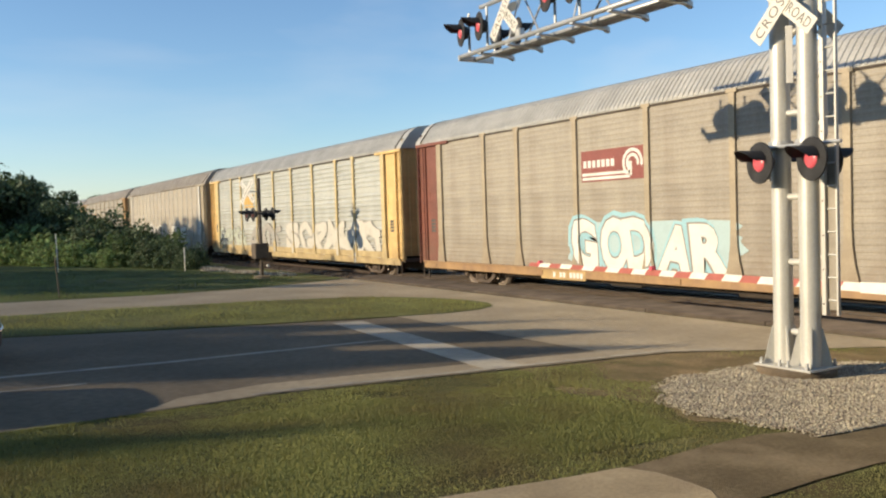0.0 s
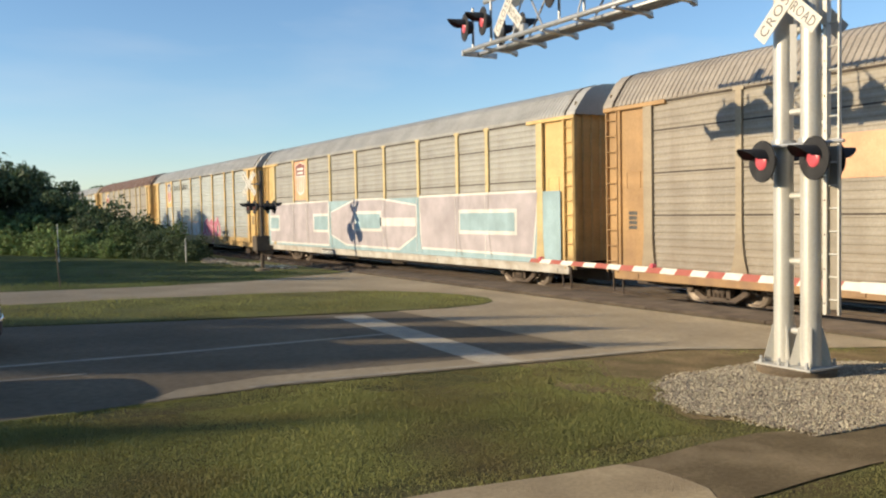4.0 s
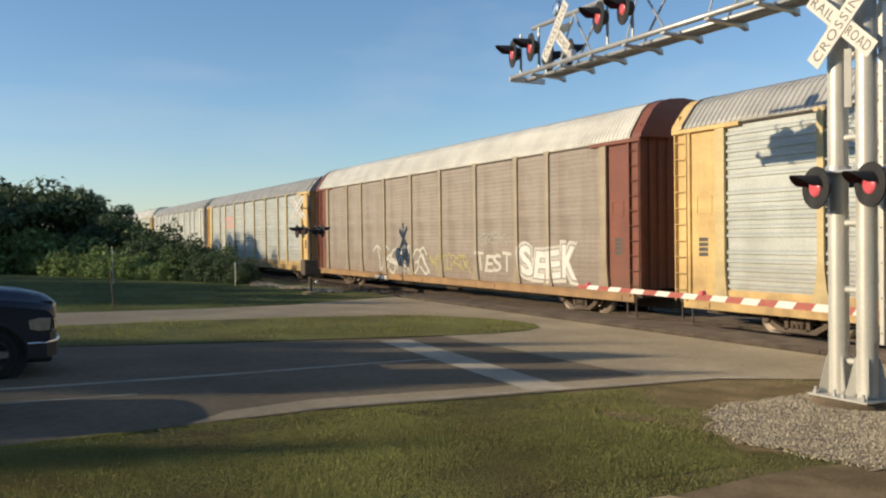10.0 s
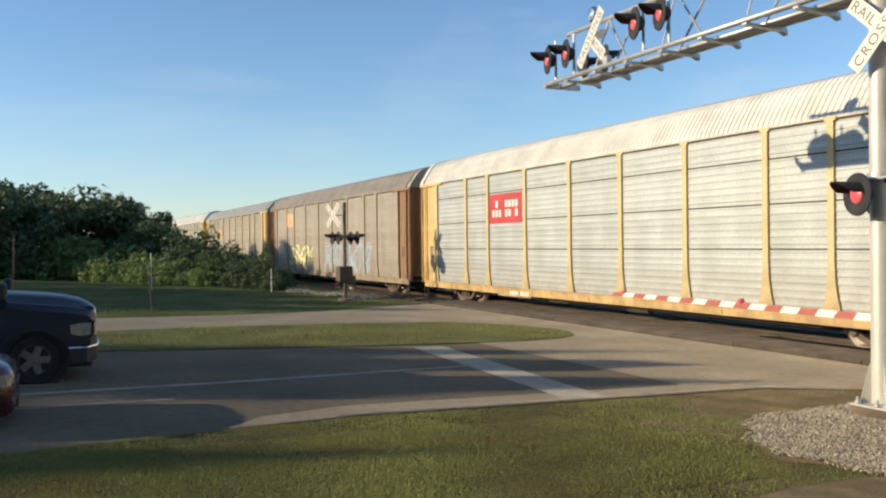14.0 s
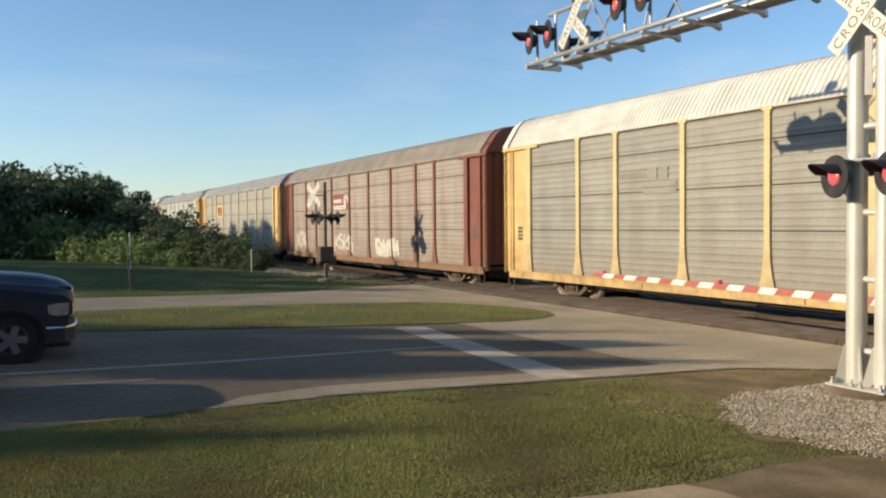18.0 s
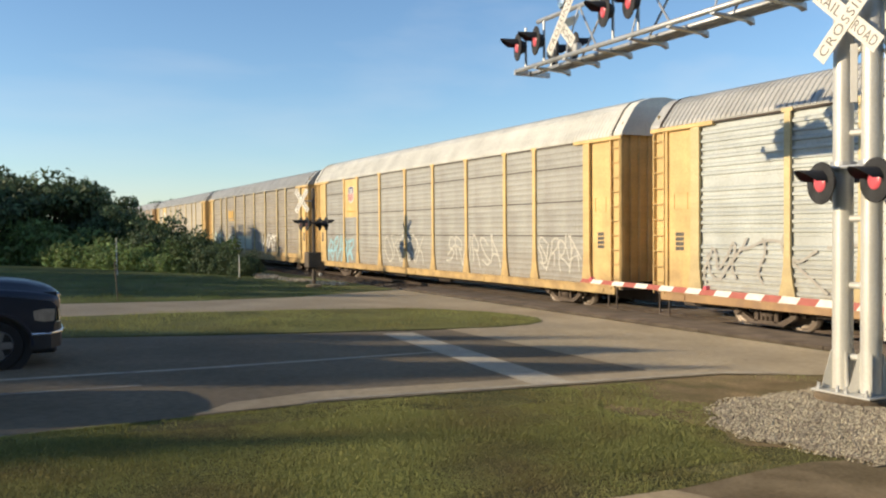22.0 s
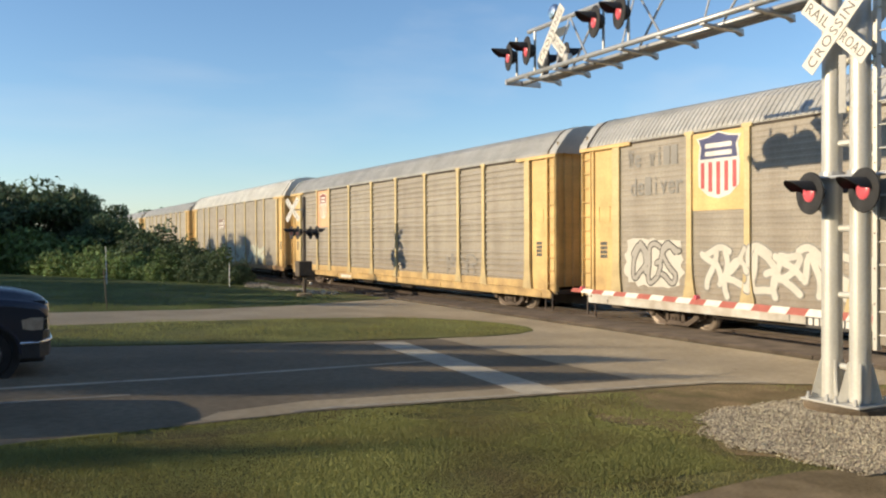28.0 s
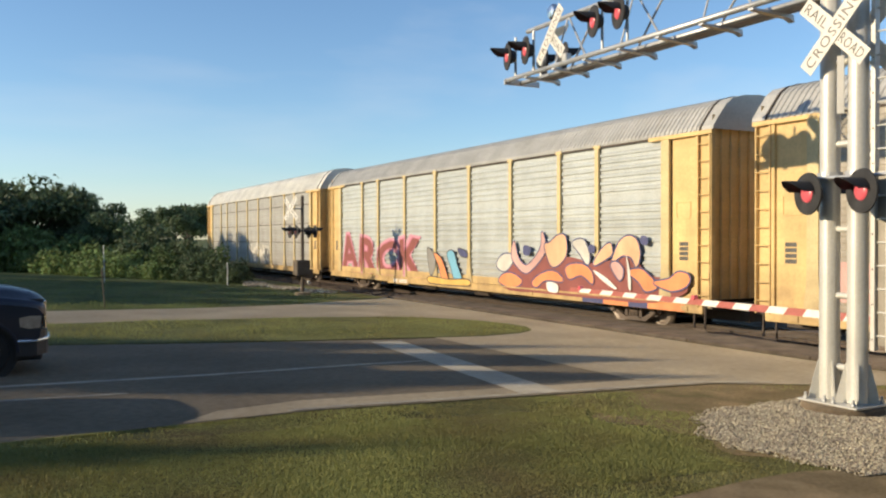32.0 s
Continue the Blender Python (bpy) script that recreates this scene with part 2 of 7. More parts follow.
# ---- mesh helpers ----
class Geo:
    """Collects vertices and faces of one part."""

    def __init__(self):
        self.v, self.f = [], []

    def add(self, verts, faces):
        n = len(self.v)
        self.v += [tuple(p) for p in verts]
        self.f += [tuple(i + n for i in f) for f in faces]
        return self

    def box(self, x0, x1, y0, y1, z0, z1, c=0.0):
        """An axis-aligned block, with its edges chamfered by c."""
        if c <= 0:
            p = [(x, y, z) for x in (x0, x1) for y in (y0, y1) for z in (z0, z1)]
            return self.add(p, [(0, 1, 3, 2), (4, 6, 7, 5), (0, 4, 5, 1), (2, 3, 7, 6), (0, 2, 6, 4), (1, 5, 7, 3)])
        mid, half = Vector(((x0 + x1) / 2, (y0 + y1) / 2, (z0 + z1) / 2)), Vector(((x1 - x0) / 2, (y1 - y0) / 2, (z1 - z0) / 2))
        pts, idx = [], {}
        for sx in (-1, 1):
            for sy in (-1, 1):
                for sz in (-1, 1):
                    for a in range(3):
                        q = [sx * (half.x - c), sy * (half.y - c), sz * (half.z - c)]
                        q[a] = (sx, sy, sz)[a] * half[a]
                        idx[sx, sy, sz, a] = len(pts)
                        pts.append(tuple(mid + Vector(q)))
        faces = []
        for a in range(3):
            b, d = (a + 1) % 3, (a + 2) % 3
            for s in (-1, 1):
                ring = []
                for sb, sd in ((-1, -1), (1, -1), (1, 1), (-1, 1)):
                    key = [0, 0, 0]
                    key[a], key[b], key[d] = s, sb, sd
                    ring.append(idx[(*key, a)])
                faces.append(tuple(ring if s > 0 else ring[::-1]))
            for sb in (-1, 1):
                for sd in (-1, 1):
                    k0, k1 = [0, 0, 0], [0, 0, 0]
                    k0[a], k1[a] = -1, 1
                    for k in (k0, k1):
                        k[b], k[d] = sb, sd
                    q = (idx[(*k0, b)], idx[(*k1, b)], idx[(*k1, d)], idx[(*k0, d)])
                    faces.append(q if sb * sd > 0 else q[::-1])
        for sx in (-1, 1):
            for sy in (-1, 1):
                for sz in (-1, 1):
                    q = tuple(idx[sx, sy, sz, a] for a in range(3))
                    faces.append(q if sx * sy * sz > 0 else q[::-1])
        return self.add(pts, faces)

    def tube(self, p0, p1, r, n=10, r1=None, caps=True):
        """A round bar from p0 to p1."""
        p0, p1 = Vector(p0), Vector(p1)
        d = (p1 - p0).normalized()
        a = d.orthogonal().normalized()
        b = d.cross(a)
        r1 = r if r1 is None else r1
        ring = [(math.cos(2 * math.pi * i / n), math.sin(2 * math.pi * i / n)) for i in range(n)]
        pts = [p0 + (a * c + b * s) * r for c, s in ring] + [p1 + (a * c + b * s) * r1 for c, s in ring]
        faces = [(i, (i + 1) % n, n + (i + 1) % n, n + i) for i in range(n)]
        if caps:
            faces += [tuple(range(n - 1, -1, -1)), tuple(range(n, 2 * n))]
        return self.add(pts, faces)

    def lathe(self, profile, origin=(0, 0, 0), axis="x", n=24):
        """A turned body: profile of (along, radius) round an axis through the origin."""
        pts, faces = [], []
        for u, r in profile:
            for i in range(n):
                c, s = r * math.cos(2 * math.pi * i / n), r * math.sin(2 * math.pi * i / n)
                q = {"x": (u, c, s), "y": (s, u, c), "z": (c, s, u)}[axis]
                pts.append(tuple(Vector(origin) + Vector(q)))
        for j in range(len(profile) - 1):
            for i in range(n):
                k = (i + 1) % n
                faces.append((j * n + i, j * n + k, (j + 1) * n + k, (j + 1) * n + i))
        return self.add(pts, faces)

    def prism(self, outline, d0, d1, axis="x"):
        """A flat outline given a thickness along an axis: outline in (y, z), (x, z) or (x, y)."""
        n = len(outline)
        put = {"x": lambda p, d: (d, p[0], p[1]), "y": lambda p, d: (p[0], d, p[1]), "z": lambda p, d: (p[0], p[1], d)}[axis]
        pts = [put(p, d0) for p in outline] + [put(p, d1) for p in outline]
        faces = [tuple(range(n - 1, -1, -1)), tuple(range(n, 2 * n))] + [(i, (i + 1) % n, n + (i + 1) % n, n + i) for i in range(n)]
        return self.add(pts, faces)

    def sweep(self, rows, close=False):
        """A skin through rows of points, all of one length."""
        m = len(rows[0])
        pts = [p for r in rows for p in r]
        faces = []
        for j in range(len(rows) - 1):
            for i in range(m if close else m - 1):
                k = (i + 1) % m
                faces.append((j * m + i, j * m + k, (j + 1) * m + k, (j + 1) * m + i))
        return self.add(pts, faces)

    def mesh(self, name, mat, smooth=False):
        me = bpy.data.meshes.new(name)
        me.from_pydata(self.v, [], self.f)
        me.materials.append(mat)
        if smooth:
            for p in me.polygons:
                p.use_smooth = True
        bm = bmesh.new()
        bm.from_mesh(me)
        bmesh.ops.recalc_face_normals(bm, faces=bm.faces)
        bm.to_mesh(me)
        bm.free()
        return me


def part(name, geo, mat, parent=None, label="", smooth=False, at=None):
    """One mesh object under a thing or under a part. geo: a Geo or a finished mesh."""
    me = geo if isinstance(geo, bpy.types.Mesh) else geo.mesh(name, mat, smooth)
    ob = new(name, me)
    if parent:
        ob.parent = parent
    if at is not None:
        ob.matrix_local = at
    if label:
        ob["label"] = label
    return ob


def thing(name, label, category, at=None, group="", kind=""):
    ob = new(name)
    if at is not None:
        ob.matrix_world = at
    return tagged(ob, label, category, group, kind)


def letters(text, size, mat, depth=0.004, spacing=1.0, fat=0.0):
    """A mesh of the words, lying in x and y, from x = 0 to the right."""
    cu = bpy.data.curves.new("letters", "FONT")
    cu.body, cu.size, cu.extrude, cu.space_character, cu.offset = text, size, depth, spacing, fat
    cu.resolution_u = 3
    ob = bpy.data.objects.new("letters", cu)
    me = bpy.data.meshes.new_from_object(ob)
    bpy.data.objects.remove(ob)
    bpy.data.curves.remove(cu)
    me.materials.clear()
    me.materials.append(mat)
    return me


def facing_west(x, y, z):
    """Pose of a sheet that faces -x: its x runs to -y, its y runs up."""
    return Matrix(((0, 0, -1, x), (-1, 0, 0, y), (0, 1, 0, z), (0, 0, 0, 1)))


def flat(name, outline, z, mat, parent=None, label="", category="", kind="structure", thick=0.0):
    """A sheet on the sloping ground, with the outline in x and y, z above the ground."""
    g = Geo()
    g.add([(x, y, ground_z(x) + z) for x, y in outline], [tuple(range(len(outline)))])
    ob = part(name, g, mat, parent)
    if kind:
        tagged(ob, label, category, kind=kind)
    return ob


def ground_z(x):
    """The land falls gently towards the railway and is level beside it."""
    return max(0.0, min(0.6, 0.035 * (14.0 - x)))


# ---- the ground ----
def strip(name, cols, z, mat, label="", category="", kind="structure", parent=None):
    """A sheet across the slope: columns of (x, y0, y1), cut where the land bends."""
    out = []
    for (x0, a0, b0), (x1, a1, b1) in zip(cols, cols[1:]):
        out.append((x0, a0, b0))
        for xb in (-3.142857, 14.0):
            if x0 < xb < x1:
                u = (xb - x0) / (x1 - x0)
                out.append((xb, a0 + u * (a1 - a0), b0 + u * (b1 - b0)))
    out.append(cols[-1])
    g = Geo().sweep([[(x, a, ground_z(x) + z), (x, b, ground_z(x) + z)] for x, a, b in out])
    return tagged(part(name, g, mat, parent), label, category, kind=kind)


strip("ground", [(-3000, -3000, 3000), (14.0, -3000, 3000), (3000, -3000, 3000)], 0.0, soil,
      "rough grass verge land falling gently to the railway", "ground")

TRACK_X = 17.3

# the near carriageway, the median and the far carriageway
def edge(x, pts):
    return float(np.interp(x, [p[0] for p in pts], [p[1] for p in pts]))


NEAR = [(-90, 9.3), (-0.5, 9.35), (1.5, 9.75), (3.6, 10.15), (10.3, 10.28), (12.0, 9.6), (14.6, 8.6)]
FARE = [(-90, 26.2), (1.7, 26.9), (6.0, 27.8), (9.0, 29.0), (11.5, 30.8), (14.6, 33.0)]
xs = [-90, -40, -20, -8, -3.142857, -0.5, 0.6, 1.5, 2.5, 3.6, 6, 8, 9, 10.3, 11.1, 12, 13, 14, 14.6]
strip("road", [(x, edge(x, NEAR), edge(x, FARE)) for x in xs], 0.012, asphalt,
      "sun-bleached grey asphalt road with worn markings", "road")
strip("road_beyond", [(20.2, 8.4, 33.0), (120, 8.4, 33.0)], 0.012, asphalt, "grey asphalt road beyond the railway", "road")
far_xs = [-90, -40, -3.142857, 1.7, 4, 6, 8, 9, 9.3, 10.3, 11.5, 11.8, 12.6, 13.05, 14, 14.6]
strip("far_carriageway", [(x, float(np.interp(x, [-90, -8, 1.2, 4, 8, 9.0, 9.3, 10.3, 12.0, 13.6, 14.6], [21.9, 22.0, 22.1, 22.8, 23.2, 23.2, 10.8, 10.9, 11.2, 14.4, 9.4])), edge(x, FARE) - 0.02) for x in far_xs], 0.020, sunlit_dusty_asphalt,
      "dusty asphalt of the far carriageway and crossing approach, sunlight in its pale colour", "road")
# begins where the sunlit strip begins; its pale colour carries that light
strip("shoulder", [(1.9, 9.87, 9.9), (2.4, 9.97, 10.45), (3.6, 10.17, 10.85), (10.3, 10.30, 11.0), (12.0, 9.62, 11.4), (13.6, 9.02, 14.5), (14.6, 8.62, 9.4)], 0.016, sunlit_dusty_asphalt, "dusty shoulder along the road's edge, sunlight in its pale colour", "road")
med = [(-90, 18.0, 22.3), (-8, 18.1, 22.4), (1.2, 18.1, 22.5), (4, 17.85, 23.2), (8, 17.75, 23.6), (10.5, 17.9, 23.6), (11.8, 18.35, 23.0), (12.6, 19.0, 22.0), (13.05, 19.9, 20.9)]
# sheet over the ground, coloured dark for the shade that lies there
strip("bank", [(-16, 29.4, 66), (1.7, 29.7, 62), (5.5, 30.0, 55), (9.0, 30.6, 48), (11.4, 31.6, 44)], 0.006, turf, "rough green bank before the woodland, shade put into its dark colour", "bank")
strip("median", med, 0.032, soil, "grass median strip between the two carriageways", "median")
part("curb", Geo().sweep([[(x, y, ground_z(x) + 0.012), (x, y, ground_z(x) + 0.034)] for x, y in
     [(x, a) for x, a, b in med] + [(x, b) for x, a, b in med[::-1]]]), soil, bpy.data.objects["median"])
flat("stop_line", [(6.72, 10.32), (7.42, 10.36), (8.05, 17.35), (7.28, 17.25)], 0.018, road_paint, None, "worn white stop line painted across the lane", "road marking")
strip("lane_line", [(-90, 12.93, 13.09), (-0.25, 12.98, 13.14), (2.9, 13.33, 13.48), (5.9, 13.86, 14.0), (7.0, 14.03, 14.17)], 0.018, faded_paint_and_sun,
      "faded white lane line on asphalt", "road marking")
# pale strip painted for a streak of sun between the shadows
strip("edge_line", [(-90, 11.75, 11.87), (-0.25, 11.85, 11.97), (1.6, 12.02, 12.1)], 0.018, faded_paint_and_sun, "pale streak painted as sunlight on asphalt", "road marking")
strip("footpath", [(-20, 3.2, 4.9), (2.5, 4.25, 5.5), (3.2, 4.4, 5.53), (4.3, 4.4, 5.46), (4.88, 4.4, 5.46), (5.02, 4.62, 5.2), (5.04, 4.8, 5.0)], 0.02, concrete, "pale concrete footpath in the grass", "pavement")
strip("driveway_patch", [(4.86, 4.3, 5.44), (5.3, 4.32, 5.5), (6.0, 4.4, 5.62), (6.8, 4.45, 5.68), (7.6, 4.4, 5.5), (9.0, 4.2, 5.2), (12, 4.0, 5.0), (14, 3.7, 5.0), (30, 3.0, 5.0)], 0.016, dark_slab, "dark patched asphalt at the path's end", "pavement")
strip("verge", [(x, 3.0, edge(x, NEAR) - 0.02) for x in (-30, -8, -3.142857, -0.5, 0.6, 1.5, 2.5, 3.6, 5.0, 6.5, 8.0, 9.5)], 0.003, verge_soil, "mown grass verge with bare brown patches", "verge")
strip("edge_marking", [(3.2, 10.14, 10.2), (3.8, 10.22, 10.32), (6.0, 10.27, 10.38), (8.0, 10.31, 10.42), (10.2, 10.36, 10.46), (11.4, 9.98, 10.08)], 0.024, faded_paint_and_sun, "worn white line along the road's edge", "road marking")
# trodden earth round the mast, ragged where the grass creeps in
earth = []
for i in range(90):
    a = i * math.pi / 45
    r = 0.80 + 0.05 * math.sin(5 * a + 1) + 0.035 * math.sin(11 * a) + 0.03 * math.sin(23 * a + 2)
    ex, ey = 9.9 + 4.0 * r * math.cos(a), 7.9 + 4.2 * r * math.sin(a)
    ex = min(ex, 13.9)
    earth.append((ex, max(5.06, min(ey, edge(ex, NEAR) - 0.04))))
flat("bare_earth", earth, 0.008, dirt_and_gap_mat, None, "bare trodden earth by the signal mast", "ground")
strip("track_side", [(12.2, 5.2, 9.4), (14.0, 5.0, 8.8), (15.0, 5.0, 8.0)], 0.005, dirt_and_gap_mat, "dusty earth beside the track", "ground")

# ---- the railway ----
strip("ballast_bed", [(14.75, -420, 900), (15.2, -420, 900), (19.4, -420, 900), (20.0, -420, 900)], 0.006, ballast_mat,
      "dusty brown ballast under the railway track", "ballast")
railway = thing("railway_track", "single railway track on timber sleepers with worn steel rails", "railway", kind="structure")
for s in (-0.755, 0.755):
    head = [(-0.075, -0.15), (0.075, -0.15), (0.07, -0.135), (0.012, -0.11), (0.012, -0.035), (0.036, -0.028), (0.036, -0.004), (0.03, 0.0), (-0.03, 0.0), (-0.036, -0.004), (-0.036, -0.028), (-0.012, -0.035), (-0.012, -0.11), (-0.07, -0.135)]
    part("rail", Geo().prism([(TRACK_X + s + x, z + 0.15) for x, z in head], -420, 900, "y"), rail_mat, railway)
tie = Geo().box(-1.3, 1.3, -0.115, 0.115, -0.05, 0.02, 0.01).mesh("sleeper", tie_mat)
for i in range(190):
    y = 26.0 + i * 0.53 if i < 120 else -12.0 + (i - 120) * 0.3
    if 8.2 < y < 26:
        continue
    part("sleeper", tie, None, railway, at=pose(TRACK_X, y, 0.012, 0, 0, random.uniform(-1, 1)))
for a, b in ((-2.6, -0.84), (-0.67, 0.67), (0.84, 2.6)):
    for j in range(7):
        part("crossing_panel", Geo().box(TRACK_X + a, TRACK_X + b, 8.5 + j * 3.5, 8.5 + j * 3.5 + 3.48, 0.01, 0.135 if a > -2 else 0.09, 0.012), crossing_mat, railway)


# ---- the train ----
PITCH, HALF, SIDE = 28.4, 13.52, 1.55
POSTS = (-9.0, -7.1, -4.25, -1.38, 1.38, 4.25, 7.1, 9.0)
BAYS = [(-11.75, -9.0)] + list(zip(POSTS, POSTS[1:])) + [(9.0, 11.75)]
FLOOR, EAVE = 0.86, 5.16

PANEL = {
    "silver": car_paint("silver_panel", (0.475, 0.50, 0.475), 0.22, (0.32, 0.30, 0.25), 0.5, 0.15, 0.05),
    "white": car_paint("white_panel", (0.455, 0.465, 0.425), 0.2, (0.344, 0.320, 0.262), 0.55, 0.0, 0.05),
    "grey": car_paint("grey_panel", (0.361, 0.353, 0.316), 0.35, (0.205, 0.180, 0.143), 0.6, 0.0, 0.05),
    "tan": car_paint("tan_panel", (0.344, 0.307, 0.246), 0.4, (0.189, 0.156, 0.115), 0.6, 0.0, 0.05),
    "beige": car_paint("beige_panel", (0.426, 0.377, 0.295), 0.3, (0.262, 0.213, 0.156), 0.6, 0.0, 0.05),
    "drab": car_paint("drab_panel", (0.295, 0.288, 0.248), 0.35, (0.19, 0.165, 0.13), 0.6, 0.0, 0.05),
    "brown": car_paint("brown_panel", (0.33, 0.285, 0.235), 0.5, (0.165, 0.118, 0.092), 0.65, 0.0, 0.05),
}
TRIM = {
    "yellow": car_paint("yellow_paint", (0.68, 0.475, 0.195), 0.32, (0.271, 0.164, 0.057)),
    "pale": car_paint("pale_yellow_paint", (0.60, 0.475, 0.235), 0.3, (0.295, 0.213, 0.107)),
    "orange": car_paint("orange_paint", (0.44, 0.27, 0.115), 0.4, (0.213, 0.115, 0.057)),
    "white": car_paint("white_paint", (0.68, 0.665, 0.60), 0.22, (0.328, 0.279, 0.213)),
    "tan": car_paint("tan_paint", (0.377, 0.312, 0.213), 0.35, (0.205, 0.156, 0.107)),
    "red": car_paint("oxide_red_paint", (0.205, 0.070, 0.045), 0.4, (0.115, 0.057, 0.041)),
    "rust": car_paint("rusty_paint", (0.271, 0.156, 0.082), 0.5, RUST),
}
ROOF = {
    "silver": car_paint("galvanised_roof", (0.47, 0.46, 0.42), 0.3, (0.29, 0.265, 0.225), 0.5, 0.1),
    "white": car_paint("white_roof", (0.70, 0.68, 0.60), 0.15, (0.410, 0.369, 0.303), 0.5),
    "rust": car_paint("rusty_roof", (0.221, 0.131, 0.094), 0.6, (0.328, 0.295, 0.262), 0.7),
    "tan": car_paint("dusty_roof", (0.369, 0.328, 0.271), 0.35, (0.221, 0.180, 0.139), 0.6),
}
CACHE = {}


def kept(key, make):
    if key not in CACHE:
        CACHE[key] = make()
    return CACHE[key]


def panel_mesh(width, mat, style):
    """A side panel between two posts: pressed ribs that run along the car, and seams between sheets."""
    prof, z = [], FLOOR
    if style == "ribbed":
        n = 21
        h = (EAVE - FLOOR) / n
        for i in range(n):
            a = FLOOR + i * h
            if i % 7 == 6:
                prof += [(0.05, a), (0.05, a + h * 0.98)]
            else:
                prof += [(0.045, a), (0.045, a + 0.42 * h), (0.0, a + 0.50 * h), (0.0, a + 0.76 * h), (0.045, a + 0.99 * h)]
    elif style == "seamed":
        n = 24
        h = (EAVE - FLOOR) / n
        for i in range(n):
            a = FLOOR + i * h
            prof += [(0.016, a), (0.016, a + 0.45 * h), (0.002, a + 0.55 * h), (0.002, a + 0.78 * h)]
            if i % 6 == 1 and i > 1:
                prof += [(0.075, a + 0.79 * h), (0.075, a + 0.995 * h)]
    else:
        n = 30
        h = (EAVE - FLOOR) / n
        for i in range(n):
            a = FLOOR + i * h
            prof += [(0.012, a), (0.012, a + 0.5 * h), (0.003, a + 0.6 * h), (0.003, a + 0.92 * h)]
    w = width / 2
    g = Geo().sweep([[(d, -w, z), (d, w, z)] for d, z in prof])
    g.add([(0.13, -w, FLOOR), (0.13, w, FLOOR), (0.13, w, EAVE), (0.13, -w, EAVE)], [(0, 1, 2, 3)])
    return g.mesh("panel", mat)


def post_mesh(mat):
    """A side post: a raised hat section that spreads to a foot above the sill."""
    w = 0.085
    pts = [(-w, EAVE), (w, EAVE), (w, 2.0), (w + 0.02, 1.6), (w + 0.07, 1.25), (w + 0.16, 0.9), (w + 0.16, FLOOR), (-w - 0.16, FLOOR), (-w - 0.16, 0.9), (-w - 0.07, 1.25), (-w - 0.02, 1.6), (-w, 2.0)]
    g = Geo().prism(pts, -0.045, 0.02, "x")
    g.box(-0.05, 0.0, -w - 0.07, w + 0.07, EAVE - 0.06, EAVE + 0.03)
    return g.mesh("post", mat)


RISE = {"silver": 0.94, "white": 1.15, "tan": 1.03, "rust": 1.0}   # how full the arch of each kind of roof is


def roof_profile(out=0.0, rise=1.0):
    half = [(-1.57, 5.17), (-1.545, 5.27), (-1.34, 5.56), (-1.12, 5.85), (-0.9, 6.02), (-0.5, 6.13), (0.0, 6.17)]
    half = [(x * (1 + out * 0.014), 5.17 + (z - 5.17) * rise + out * 0.016) for x, z in half]
    return half + [(-x, z) for x, z in half[-2::-1]]


def roof_mesh(mat, rise):
    """An arched roof of pressed sheets whose ribs run across the car."""
    rows, y, n = [], -HALF + 0.25, 160
    step = (2 * HALF - 0.5) / n
    for i in range(n):
        for u, o in ((0.0, 0.0), (0.42, 0.0), (0.52, 1.0), (0.86, 1.0)):
            rows.append([(x, y + (i + u) * step, z) for x, z in roof_profile(o, rise)])
    rows.append([(x, HALF - 0.25, z) for x, z in roof_profile(0.0, rise)])
    return Geo().sweep(rows).mesh("roof", mat)


def roof_end_mesh(mat, rise):
    """The plain hood over the end doors."""
    prof = roof_profile(0.5, rise)
    g = Geo().sweep([[(x, 0.0, z) for x, z in prof], [(x, 0.42, z) for x, z in prof]])
    g.add([(x, 0.42, z) for x, z in prof], [tuple(range(len(prof)))])
    return g.mesh("roof_hood", mat)


def bogie(parent, y):
    """A three-piece freight truck with two wheelsets."""
    me = kept("side_frame", lambda: side_frame().mesh("side_frame", truck_steel))
    bg = new("bogie", kept("bolster", lambda: Geo().box(-1.1, 1.1, -0.2, 0.2, 0.34, 0.62, 0.03).mesh("bogie", truck_steel)))
    bg.parent = parent
    bg.matrix_local = pose(0, y, 0.02)
    for s in (-1, 1):
        part("side_frame", me, None, bg, at=pose(s * 1.02, 0, 0))
        part("spring_nest", kept("spring", spring_mesh), None, bg, at=pose(s * 1.06, 0, 0))
    for a in (-0.86, 0.86):
        for s in (-1, 1):
            part("wheel", kept(("wheel", s), lambda: wheel_mesh(s)), None, bg, at=pose(s * 0.755, a, 0.43))
        part("axle", kept("axle", lambda: Geo().tube((-1.1, 0, 0.43), (1.1, 0, 0.43), 0.08, 10).mesh("axle", truck_steel)), None, bg, at=pose(0, a, 0))


def side_frame():
    g = Geo()
    g.prism([(-1.15, 0.40), (-1.15, 0.55), (-0.85, 0.61), (-0.45, 0.71), (0.45, 0.71), (0.85, 0.61), (1.15, 0.55), (1.15, 0.40), (0.8, 0.47), (0.4, 0.58), (-0.4, 0.58), (-0.8, 0.47)], -0.07, 0.07, "x")
    g.prism([(-1.0, 0.43), (-0.8, 0.44), (-0.42, 0.25), (0.42, 0.25), (0.8, 0.44), (1.0, 0.43), (0.5, 0.14), (-0.5, 0.14)], -0.07, 0.07, "x")
    for y in (-0.3, 0.3):
        g.box(-0.07, 0.07, y - 0.06, y + 0.06, 0.2, 0.62, 0.01)
    for y in (-0.86, 0.86):
        g.lathe([(-0.14, 0.0), (-0.14, 0.09), (-0.10, 0.12), (0.1, 0.12), (0.1, 0.0)], (0, y, 0.43), "x", 12)
    return g


